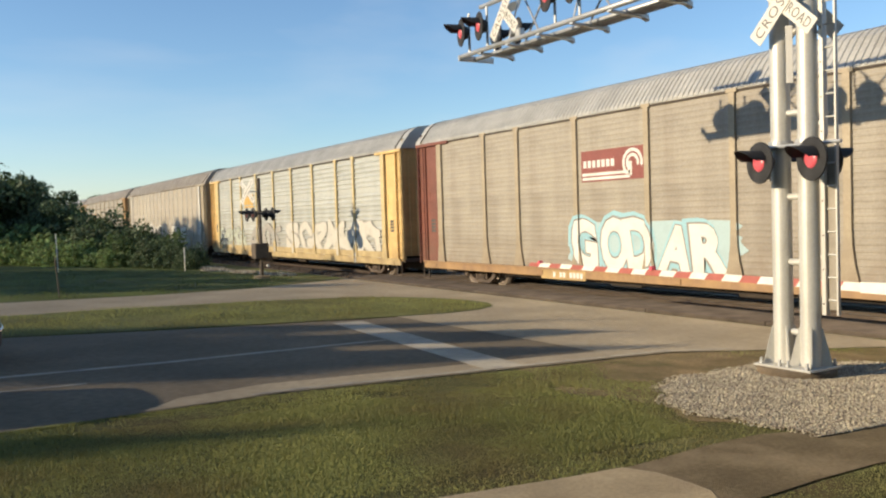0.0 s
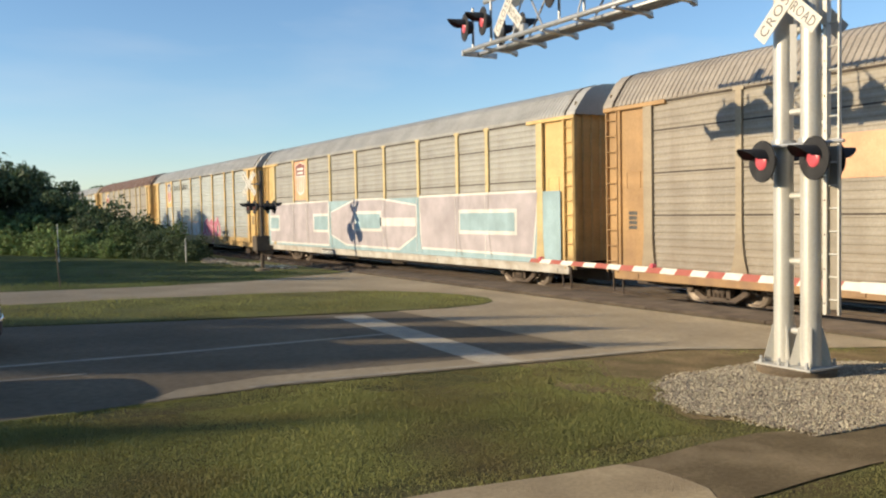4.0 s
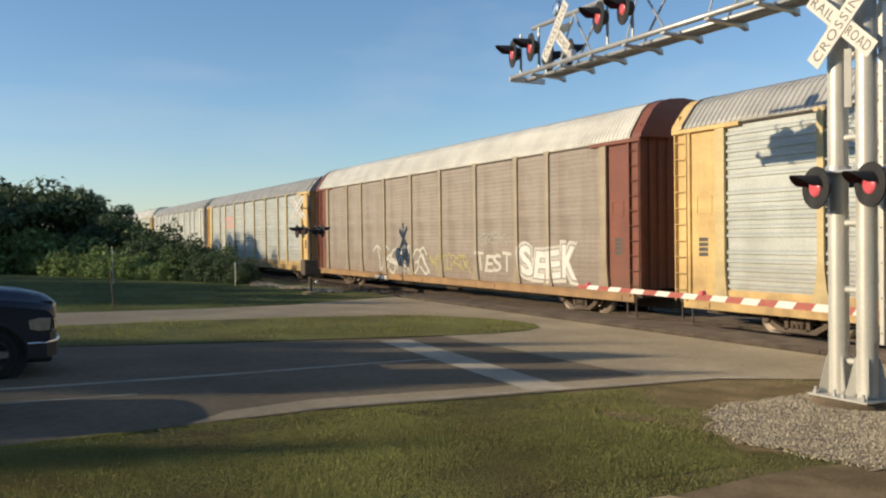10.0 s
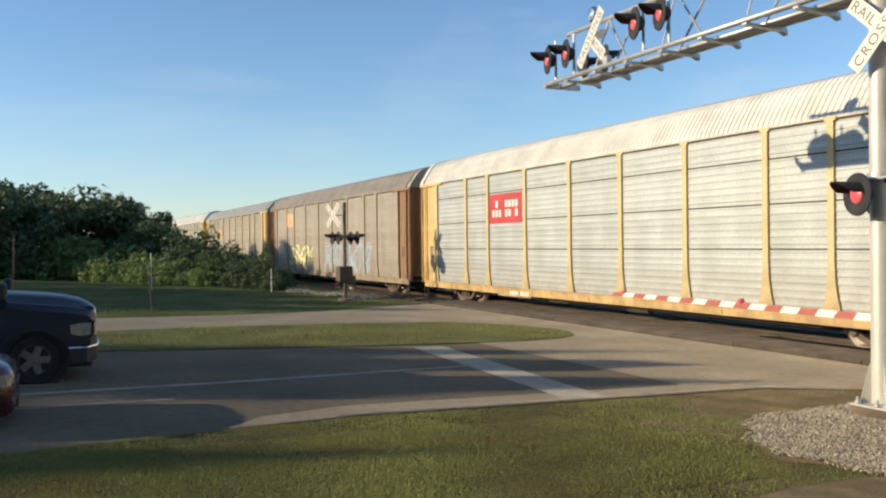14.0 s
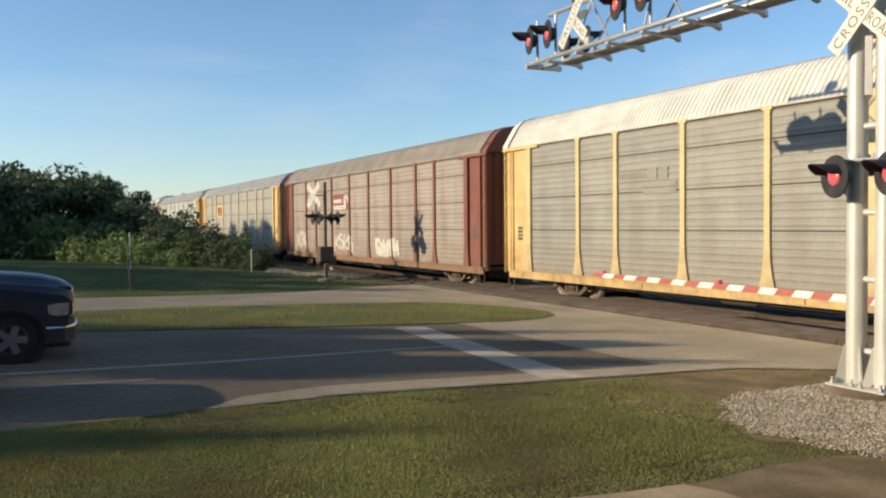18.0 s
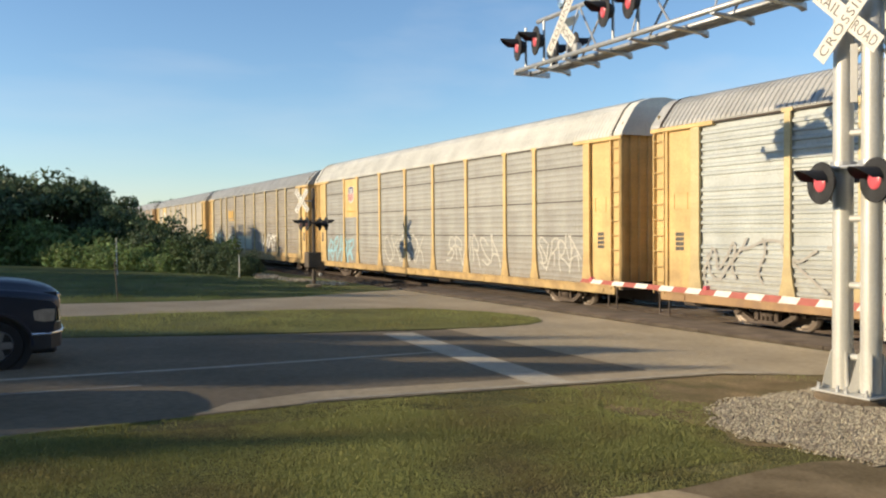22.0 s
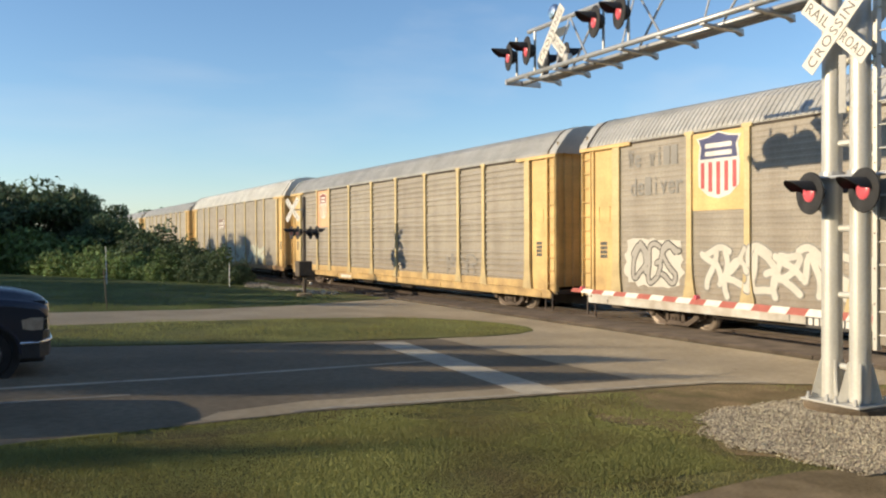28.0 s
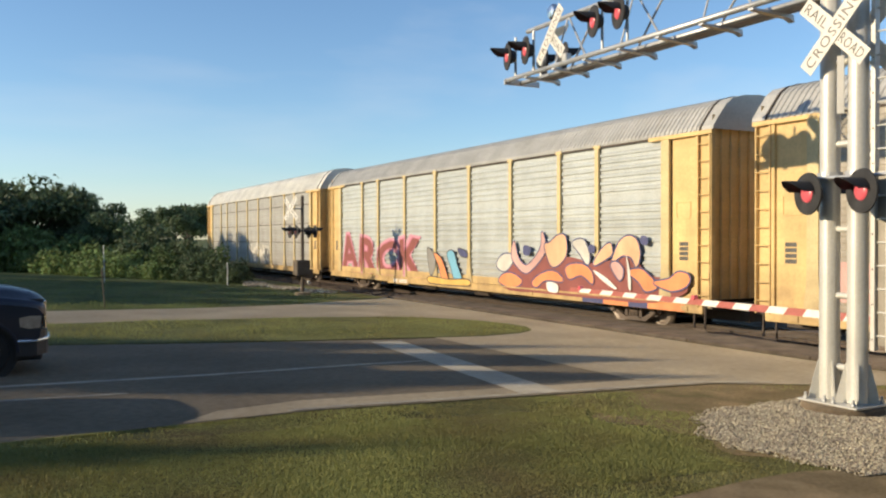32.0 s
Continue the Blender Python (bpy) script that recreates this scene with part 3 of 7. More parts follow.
def spring_mesh():
    g = Geo()
    for y in (-0.13, 0.0, 0.13):
        g.lathe([(0.26, 0.05)] + [(0.26 + i * 0.022, 0.058 if i % 2 else 0.046) for i in range(1, 14)] + [(0.56, 0.05)], (0, y, 0), "z", 10)
    return g.mesh("spring_nest", truck_steel)


def wheel_mesh(s):
    prof = [(-0.09, 0.12), (-0.09, 0.14), (-0.03, 0.17), (-0.02, 0.32), (-0.065, 0.35), (-0.065, 0.42), (0.05, 0.425), (0.065, 0.455), (0.08, 0.45), (0.08, 0.36), (0.03, 0.33), (0.02, 0.17), (0.07, 0.14), (0.07, 0.12)]
    g = Geo().lathe([(-u * s, r) for u, r in prof], (0, 0, 0), "x", 28)
    return g.mesh("wheel", wheel_tread, True)


def ladder_mesh(mat):
    g = Geo()
    for y in (-0.2, 0.2):
        g.box(-0.02, 0.02, y - 0.018, y + 0.018, 0.75, 5.05)
    for i in range(10):
        g.tube((-0.03, -0.2, 1.05 + i * 0.42), (-0.03, 0.2, 1.05 + i * 0.42), 0.014, 6)
    return g.mesh("ladder", mat)


def end_door_mesh(mat):
    """The end door: tall leaves with vertical folds."""
    g, n = Geo(), 9
    row0, row1 = [], []
    for i in range(n):
        x0, w = -1.45 + i * 2.9 / n, 2.9 / n
        for u, d in ((0.0, 0.0), (0.78, 0.0), (0.84, 0.05), (0.96, 0.05)):
            row0.append((x0 + u * w, d, 0.95))
            row1.append((x0 + u * w, d, 5.55))
    return g.sweep([row0, row1]).mesh("end_door", mat)


HOODS = {-6: "yellow", -5: "yellow", -4: "red", 3: "red"}   # cars whose roof ends are painted like their doors
THIN = [-11.2 + 1.4 * i for i in range(17)]


def autorack(k, panel, post, door, sill, roof, style, label):
    """One closed car carrier, 27 m long, with panels, posts, end doors, roof, sills and bogies."""
    car = thing("autorack_car", label, "railway car", group="cars of the train")
    hood = HOODS.get(k)
    pm, tm, dm, sm, rm = PANEL[panel], TRIM[post], TRIM[door], TRIM[sill], ROOF[roof]
    for a, b in BAYS:
        w = round(b - a, 3)
        part("panel", kept(("panel", w, panel, style), lambda: panel_mesh(w, pm, style)), None, car, at=pose(-SIDE + 0.02, (a + b) / 2, 0))
    part("offside_wall", kept(("off", panel), lambda: Geo().box(SIDE - 0.06, SIDE, -11.75, 11.75, FLOOR, EAVE).mesh("offside_wall", pm)), None, car)
    if style == "seamed":
        h = (EAVE - FLOOR) / 24
        for i in (7, 13, 19):
            z = FLOOR + i * h
            part("sheet_joint", kept(("joint", i), lambda: Geo().box(-SIDE + 0.026, -SIDE + 0.06, -11.75, 11.75, z + 0.79 * h, z + 1.0 * h).mesh("sheet_joint", under_black)), None, car, "dark joint between side sheets")
    if style == "ribbed" and sill in ("yellow", "pale"):
        part("sill_plate", kept(("sillplate", sill), lambda: Geo().box(-SIDE + 0.0, -SIDE + 0.06, -11.75, 11.75, FLOOR, FLOOR + 0.25, 0.006).mesh("sill_plate", sm)), None, car, "painted plate above the sill")
    slim = style == "plain"
    for y in THIN if slim else POSTS:
        me = kept(("post", post, slim), lambda: Geo().box(-0.02, 0.02, -0.028, 0.028, FLOOR, EAVE, 0.006).mesh("post", tm) if slim else post_mesh(tm))
        part("post", me, None, car, at=pose(-SIDE + 0.01, y, 0))
    part("top_rail", kept(("toprail", roof), lambda: Geo().box(-SIDE - 0.02, -SIDE + 0.06, -11.9, 11.9, EAVE - 0.01, EAVE + 0.07, 0.01).box(SIDE - 0.06, SIDE + 0.02, -11.9, 11.9, EAVE - 0.01, EAVE + 0.07, 0.01).mesh("top_rail", rm)), None, car)
    # a solid strip, coloured dark in place of the shade under the eave
    part("eave_gap", kept("eave_gap", lambda: Geo().box(-SIDE - 0.002, -SIDE + 0.05, -11.75, 11.75, EAVE - 0.055, EAVE - 0.012).mesh("eave_gap", under_black)), None, car, "solid strip under the eave, coloured dark like a shaded gap")
    part("roof", kept(("roof", roof), lambda: roof_mesh(rm, RISE[roof])), None, car)
    part("side_sill", kept(("sill", sill), lambda: sill_mesh(sm, -1)), None, car)
    part("side_sill", kept(("sillo", sill), lambda: sill_mesh(sm, 1)), None, car)
    part("deck", kept("deck", lambda: Geo().box(-SIDE + 0.08, SIDE - 0.08, -HALF + 0.05, HALF - 0.05, 0.72, 0.86).box(-0.35, 0.35, -HALF - 0.1, HALF + 0.1, 0.35, 0.72).mesh("deck", under_black)), None, car)
    for s in (-1, 1):
        part("roof_hood", kept(("hood", roof, hood, s), lambda: mirrored(roof_end_mesh(TRIM[hood] if hood else rm, RISE[roof]), s)), None, car, at=pose(0, s * (HALF - 0.35), 0))
        part("roof_seal", kept(("roof_seal", roof), lambda: Geo().sweep([[(x, y, z) for x, z in roof_profile(o, RISE[roof])] for y, o in ((-0.025, 0.8), (-0.025, 1.7), (0.025, 1.7), (0.025, 0.8))]).mesh("roof_seal", under_black)), None, car, "dark seal across the roof's end", at=pose(0, s * (HALF - 0.35), 0))
        part("corner_door", kept(("corner", door, s), lambda: corner_mesh(dm, s)), None, car)
        part("offside_corner", kept(("ocorner", door, s), lambda: Geo().box(SIDE - 0.07, SIDE - 0.01, *sorted((s * 11.75, s * HALF)), 0.80, 5.10).mesh("offside_corner", dm)), None, car)
        part("door_jamb", kept(("jamb", post), lambda: jamb_mesh(tm)), None, car, at=pose(-SIDE + 0.01, s * 11.9, 0))
        part("door_header", kept(("header", door), lambda: Geo().box(-0.06, 0.05, -1.15, 1.15, 5.06, 5.17, 0.012).mesh("door_header", dm)), None, car, at=pose(-SIDE, s * 12.42, 0))
        part("ladder", kept(("ladder", door), lambda: ladder_mesh(dm)), None, car, at=pose(-SIDE - 0.02, s * 13.27, 0))
        part("end_door", kept(("enddoor", door, s), lambda: mirrored(end_door_mesh(dm), s)), None, car, at=pose(0, s * (HALF - 0.08), 0))
        part("coupler", kept("coupler", lambda: Geo().box(-0.12, 0.12, -0.42, 0.42, 0.55, 0.78, 0.03).box(-0.2, 0.2, 0.2, 0.45, 0.5, 0.85, 0.04).mesh("coupler", truck_steel)), None, car, at=pose(0, s * 13.85, 0, 0, 0, 0 if s > 0 else 180))
        part("stirrup", kept("stirrup", lambda: Geo().box(-0.02, 0.02, -0.2, -0.17, 0.15, 0.7).box(-0.02, 0.02, 0.17, 0.2, 0.15, 0.7).box(-0.02, 0.02, -0.2, 0.2, 0.12, 0.15).mesh("stirrup", truck_steel)), None, car, at=pose(-SIDE + 0.03, s * 13.1, 0.05))
        bogie(car, s * 10.05)
    part("brake_gear", kept("brake", brake_mesh), None, car)
    return car


def mirrored(me, s):
    if s < 0:
        for v in me.vertices:
            v.co.y = -v.co.y
        me.flip_normals()
    return me


def sill_mesh(mat, s):
    g = Geo().box(*sorted((s * (SIDE - 0.10), s * (SIDE + 0.01))), -HALF + 0.3, HALF - 0.3, 0.58, 0.84, 0.012)
    g.box(*sorted((s * (SIDE - 0.12), s * (SIDE + 0.05))), -HALF + 0.3, HALF - 0.3, 0.80, 0.85)
    for y in (-12.6, -5.5, 0.4, 6.0, 12.4):
        g.box(*sorted((s * (SIDE - 0.02), s * (SIDE + 0.035))), y - 0.12, y + 0.12, 0.62, 0.76, 0.01)
    return g.mesh("side_sill", mat)


def jamb_mesh(mat):
    pts = [(-0.15, 5.12), (0.15, 5.12), (0.15, 1.7), (0.18, 1.3), (0.24, 0.85), (-0.24, 0.85), (-0.18, 1.3), (-0.15, 1.7)]
    return Geo().prism(pts, -0.055, 0.03, "x").mesh("door_jamb", mat)


def corner_mesh(mat, s):
    """The flat corner panel beside the end door, set back, with a folded edge and a placard frame."""
    y0, y1 = s * 12.1, s * 13.5
    a, b = sorted((y0, y1))
    g = Geo().box(-SIDE + 0.05, -SIDE + 0.12, a, b, 0.80, 5.10)
    c, d = sorted((s * 12.95, s * 13.05))
    g.box(-SIDE - 0.01, -SIDE + 0.06, c, d, 0.80, 5.08, 0.008)
    c, d = sorted((s * 13.44, s * 13.52))
    g.box(-SIDE - 0.01, -SIDE + 0.12, c, d, 0.80, 5.10, 0.008)
    m = s * 12.5
    for z in (3.0, 3.42):
        g.box(-SIDE + 0.035, -SIDE + 0.05, m - 0.25, m + 0.25, z - 0.012, z + 0.012)
    for y in (m - 0.25, m + 0.25):
        g.box(-SIDE + 0.035, -SIDE + 0.05, y - 0.012, y + 0.012, 3.0, 3.42)
    return g.mesh("corner_door", mat)


def brake_mesh():
    g = Geo()
    for y in (-3.5, 0.5, 4.0):
        g.box(-0.9, 0.9, y - 0.05, y + 0.05, 0.42, 0.72)
    g.tube((-1.1, -2.2, 0.5), (-1.1, -1.2, 0.5), 0.14, 10).tube((-1.15, 2.0, 0.52), (-1.15, 3.2, 0.52), 0.12, 10)
    g.tube((-1.25, -8.5, 0.5), (-1.25, 8.5, 0.5), 0.025, 6)
    return g.mesh("brake_gear", under_black)


SPECS = {
    -14: ("grey", "pale", "yellow", "yellow", "silver", "ribbed"),
    -13: ("tan", "tan", "red", "orange", "silver", "smooth"),
    -12: ("white", "pale", "yellow", "pale", "silver", "ribbed"),
    -11: ("beige", "white", "tan", "tan", "tan", "plain"),
    -10: ("tan", "tan", "orange", "orange", "tan", "seamed"),
    -9: ("grey", "pale", "yellow", "white", "silver", "seamed"),
    -8: ("silver", "yellow", "yellow", "yellow", "silver", "ribbed"),
    -7: ("tan", "pale", "yellow", "orange", "rust", "seamed"),
    -6: ("silver", "yellow", "yellow", "yellow", "silver", "ribbed"),
    -5: ("silver", "pale", "yellow", "yellow", "silver", "ribbed"),
    -4: ("brown", "tan", "red", "orange", "white", "smooth"),
    -3: ("silver", "pale", "yellow", "yellow", "silver", "ribbed"),
    -2: ("white", "white", "white", "white", "silver", "ribbed"),
    -1: ("silver", "pale", "yellow", "yellow", "white", "seamed"),
    0: ("tan", "tan", "rust", "tan", "tan", "smooth"),
    1: ("tan", "pale", "yellow", "pale", "silver", "ribbed"),
    2: ("drab", "pale", "yellow", "yellow", "white", "seamed"),
    3: ("brown", "red", "red", "rust", "tan", "seamed"),
    4: ("grey", "pale", "yellow", "orange", "silver", "seamed"),
    5: ("silver", "pale", "yellow", "orange", "silver", "ribbed"),
    6: ("grey", "yellow", "yellow", "yellow", "white", "seamed"),
    7: ("tan", "pale", "yellow", "yellow", "silver", "ribbed"),
    8: ("beige", "pale", "yellow", "white", "silver", "smooth"),
    9: ("tan", "orange", "orange", "orange", "silver", "smooth"),
    10: ("tan", "pale", "yellow", "white", "silver", "smooth"),
    11: ("tan", "pale", "yellow", "yellow", "silver", "ribbed"),
    12: ("tan", "pale", "yellow", "orange", "white", "smooth"),
    13: ("tan", "pale", "yellow", "yellow", "silver", "smooth"),
    14: ("silver", "pale", "yellow", "yellow", "silver", "ribbed"),
    15: ("grey", "pale", "yellow", "yellow", "white", "seamed"),
}
WORDS = {"silver": "silver ribbed", "white": "off-white ribbed", "grey": "grey weathered", "drab": "drab olive-grey", "tan": "dusty tan", "beige": "beige", "brown": "dark brown weathered"}
COLOURS = {"yellow": "yellow", "pale": "pale yellow", "orange": "orange", "white": "white", "tan": "tan", "red": "oxide red", "rust": "rusty"}
CARS = {k: autorack(k, *s, f"closed car carrier with {WORDS[s[0]]} sides and {COLOURS[s[2]]} ends") for k, s in SPECS.items()}


def travelled(t):
    """Metres that the train has gone by t seconds."""
    u = (t - 16) / 16
    return CX0 + u * (CX1 + u * (CX2 + u * (CX3 + u * (CX4 + u * CX5))))


CX0, CX1, CX2, CX3, CX4, CX5 = 10.487, 377.614, -4.043, -2.183, -0.188, 0.857


def motions():
    for k, car in CARS.items():
        walk(car, [(t, pose(TRACK_X, k * PITCH + PITCH / 2 - travelled(t), 0.0)) for t in range(0, 33, 2)])


# ---- signals of the level crossing ----
def flasher(parent, at, label="black round flasher with a red lens and a hood", lit=True, pale=False):
    """A flashing-light head that faces -x in its own space: background disc, lamp housing, lens and hood."""
    back_mat = galv if pale else black_housing
    hd = part("flasher", kept("flasher_disc", lambda: Geo().lathe([(0.0, 0.0), (-0.012, 0.0), (-0.018, 0.22), (-0.014, 0.285), (0.004, 0.29), (0.012, 0.27), (0.012, 0.0)], (0, 0, 0), "x", 32).mesh("flasher", black_housing, False)), None, parent, label, at=at)
    part("housing", kept(("flasher_box", pale), lambda: Geo().lathe([(0.012, 0.15), (0.07, 0.15), (0.16, 0.11), (0.19, 0.0)], (0, 0, 0), "x", 20).mesh("housing", back_mat)), None, hd)
    part("lens", kept(("flasher_lens", lit), lambda: Geo().lathe([(-0.02, 0.122), (-0.035, 0.108), (-0.048, 0.066), (-0.053, 0.0)], (0, 0, 0), "x", 24).mesh("lens", lens_red if lit else dark_lens, True)), None, hd, "red lamp lens" if lit else "dark unlit lens")
    part("hood", kept("flasher_hood", hood_mesh), None, hd)
    return hd


def hood_mesh():
    """A cut-away half tube over the lens."""
    rows = []
    for r in (0.162, 0.172):
        for u in (0.0, 0.5, 1.0):
            row = []
            for i in range(15):
                a = radians(8 + i * 164 / 14)
                reach = 0.36 * (0.25 + 0.75 * max(0.0, math.sin(a)) ** 0.7) if u else 0.0
                row.append((-0.015 - u * reach, r * math.cos(a), r * math.sin(a)))
            rows.append(row)
    g = Geo().sweep(rows[:3]).sweep(rows[3:]).sweep([rows[2], rows[5]])
    return g.mesh("hood", black_housing)


def crossbuck(parent, at, name="crossbuck", bent=0.0):
    """Crossed white blades with the words RAILROAD CROSSING, facing -x in its own space; bent folds one half blade back."""
    cb = part(name, Geo().box(-0.01, 0.02, -0.06, 0.06, -0.06, 0.06), galv, parent, "white crossed blades with black lettering", at=at)
    long_ = kept("blade", lambda: Geo().box(-0.004, 0.004, -0.64, 0.64, -0.118, 0.118, 0.003).mesh("blade", sign_white))
    bl = part("blade", long_, None, cb, at=pose(-0.034, 0, 0) @ Matrix.Rotation(radians(-47), 4, "X"))
    part("lettering", kept("crossing", lambda: spread_to(letters("CROSSING", 0.20, sign_black, 0.0015, 1.15, -0.001), 1.14)), None, bl, at=facing_west(-0.006, 0, 0))
    half = kept("half_blade", lambda: Geo().box(-0.004, 0.004, 0.0, 0.64, -0.118, 0.118, 0.003).mesh("blade", sign_white))
    for s, text in ((1, "RAIL"), (-1, "ROAD")):
        turn = Matrix.Rotation(radians(43 if s > 0 else 223), 4, "X")
        fold = Matrix.Rotation(radians(bent if s > 0 else 0.0), 4, "Z")
        hb = part("blade", half, None, cb, at=pose(-0.02, 0, 0) @ turn @ fold)
        m = facing_west(-0.006, 0.365, 0)
        if s < 0:
            m = m @ Matrix.Rotation(math.pi, 4, "Z")
        part("lettering", kept(text, lambda: spread_to(letters(text, 0.20, sign_black, 0.0015, 1.1, -0.001), 0.44)), None, hb, at=m)
    return cb


def spread_to(me, width):
    """Centre lettering and stretch it to a width."""
    centred(me)
    w = max(v.co.x for v in me.vertices) * 2
    for v in me.vertices:
        v.co.x *= width / w
    return me


def centred(me):
    xs = [v.co.x for v in me.vertices]
    ys = [v.co.y for v in me.vertices]
    cx, cy = (min(xs) + max(xs)) / 2, (min(ys) + max(ys)) / 2
    for v in me.vertices:
        v.co.x -= cx
        v.co.y -= cy
    return me


def back(m):
    """The same pose turned to face the other way."""
    return m @ Matrix.Rotation(math.pi, 4, "Z")


MX, MZ = 10.2, 0.16
mast = thing("cantilever_signal", "silver-painted steel cantilever crossing signal on a gravel pad", "railway signal", at=pose(MX, 7.8, MZ))
POLES = (0.20, -0.235)
part("foundation", Geo().lathe([(-0.25, 0.52), (0.07, 0.52), (0.10, 0.49), (0.10, 0.0)], (0, 0, 0), "z", 32), stained_footing, mast, "round concrete footing")
part("base_plate", Geo().box(-0.34, 0.34, -0.47, 0.44, 0.10, 0.13, 0.008), mast_paint, mast)
for py in POLES:
    part("pole", Geo().lathe([(0.135, 0.135), (4.2, 0.132), (7.25, 0.128), (7.27, 0.0)], (0, py, 0), "z", 28), mast_paint, mast, smooth=True)
    for a in range(4):
        fin = Geo().prism([(0.12, 0.13), (0.27, 0.13), (0.27, 0.17), (0.15, 0.66), (0.12, 0.66)], -0.011, 0.011, "y")
        part("base_fin", fin, mast_paint, mast, at=pose(0, py, 0, 0, 0, 45 + a * 90 + (8 if py > 0 else -8)))
    for sx, sy in ((-0.29, 0.15), (-0.29, -0.15), (0.29, 0.15), (0.29, -0.15)):
        part("anchor_bolt", kept("bolt", lambda: Geo().tube((0, 0, 0.12), (0, 0, 0.22), 0.02, 8).tube((0, 0, 0.135), (0, 0, 0.17), 0.036, 6).mesh("anchor_bolt", galv)), None, mast, at=pose(sx, py + sy, 0))
for z in (0.58, 1.55, 2.45, 3.6, 4.7, 5.7):
    part("cross_tube", Geo().tube((0, POLES[1], z), (0, POLES[0], z), 0.045, 12), mast_paint, mast)
for z in (2.98,):
    part("light_arm", Geo().tube((-0.17, -0.85, z + 0.16), (-0.17, 0.55, z + 0.16), 0.024, 8), galv, mast)
for py in POLES:
    part("pole_clamp", Geo().lathe([(-0.06, 0.15), (-0.06, 0.165), (0.06, 0.165), (0.06, 0.15)], (0, py, 3.16), "z", 20), galv, mast)
for y in (0.265, -0.555):
    flasher(mast, pose(-0.36, y, 2.93, 0, 0, -15))
    part("bracket", Geo().tube((-0.2, y, 2.95), (-0.2, y, 3.18), 0.02, 8).tube((-0.2, y, 2.95), (-0.2, y, 2.93), 0.05, 10), galv, mast)
    flasher(mast, back(pose(0.36, y + 0.28, 2.93, 0, 0, -15)))
    part("bracket", Geo().tube((0.2, y + 0.28, 2.95), (0.2, y + 0.28, 3.18), 0.02, 8).tube((0.0, y + 0.28, 3.16), (0.2, y + 0.28, 3.16), 0.02, 8), galv, mast)
crossbuck(mast, pose(-0.26, -0.07, 5.08))
crossbuck(mast, back(pose(0.26, -0.07, 5.08)), "crossbuck_reverse")
part("sign_plate", Geo().box(-0.02, 0.02, -0.09, 0.0, 3.98, 4.75, 0.004), sign_white, mast, at=pose(-0.2, -0.06, 0, 0, 0, 35))
lad = part("ladder", Geo().box(0.0, 0.09, -0.475, -0.415, 0.85, 7.2).box(0.02, 0.07, -0.645, -0.62, 0.85, 7.2), mast_paint, mast)
part("ladder_guard", Geo().box(0.055, 0.065, -0.618, -0.478, 0.92, 3.25, 0.002), guard_mat, lad, "dull metal plate that closes the ladder's foot")
for i in range(11):
    part("bolt_hole", kept("bolt_hole", lambda: Geo().lathe([(-0.002, 0.0), (-0.002, 0.012), (0.002, 0.012)], (0, 0, 0), "x", 8).mesh("bolt_hole", under_black)), None, lad, at=pose(-0.001, -0.445, 1.0 + i * 0.46))
for i in range(20):
    part("rung", kept("rung", lambda: Geo().tube((0.045, -0.63, 0), (0.045, -0.455, 0), 0.013, 8).mesh("rung", mast_paint)), None, lad, at=pose(0, 0, 1.05 + i * 0.305))
for z in (1.6, 3.4, 4.6, 5.6):
    part("standoff", Geo().box(0.03, 0.05, -0.46, -0.2, z, z + 0.05), mast_paint, lad)

def grating():
    g = Geo()
    for i in range(4):
        x = -0.105 + i * 0.07
        g.box(x - 0.028, x + 0.028, 0, 0.96, -0.012, 0.012)
    return g.mesh("walkway_grating", tread_plate)


# the arm over the road: near and far bottom chord, top chord, walkway and lacing; local y from the mast outwards
ARM_TIP, ARM_Z = 8.13, 5.745
near, far, top = (-0.28, ARM_Z), (0.10, ARM_Z - 0.03), (0.05, ARM_Z + 1.02)
for (x, z), nm in ((near, "bottom_chord"), (far, "bottom_chord"), (top, "top_chord")):
    part(nm, Geo().tube((x, -0.4, z), (x, ARM_TIP - (0.35 if nm == "top_chord" else 0), z), 0.048, 12), galv, mast, smooth=True)
for i in range(8):
    y0, y1 = 0.3 + i * 1.0, 1.3 + i * 1.0
    if y1 > ARM_TIP:
        break
    if i % 2:
        part("lacing", Geo().tube((near[0], y0, near[1]), (top[0], y1, top[1]), 0.021, 8), galv, mast)
        part("lacing", Geo().tube((far[0], y1, far[1]), (top[0], y0, top[1]), 0.021, 8), galv, mast)
        part("upright", Geo().tube((near[0], y1, near[1]), (top[0], y1, top[1]), 0.018, 8), galv, mast)
    part("floor_beam", Geo().prism([(-0.33, ARM_Z - 0.05), (0.52, ARM_Z - 0.06), (0.54, ARM_Z - 0.17), (0.42, ARM_Z - 0.12), (0.0, ARM_Z - 0.10), (-0.33, ARM_Z - 0.08)], y1 - 0.05, y1 + 0.05, "y"), galv, mast)
    part("walkway_grating", kept("grating", lambda: grating()), None, mast, at=pose(0.30, y0 + 0.02, ARM_Z - 0.05))
    part("toe_plate", Geo().box(0.43, 0.45, y0, y0 + 0.98, ARM_Z - 0.06, ARM_Z + 0.03), galv, mast)
part("end_beam", Geo().box(-0.34, 0.56, ARM_TIP - 0.06, ARM_TIP, ARM_Z - 0.09, ARM_Z + 0.03, 0.01), galv, mast)


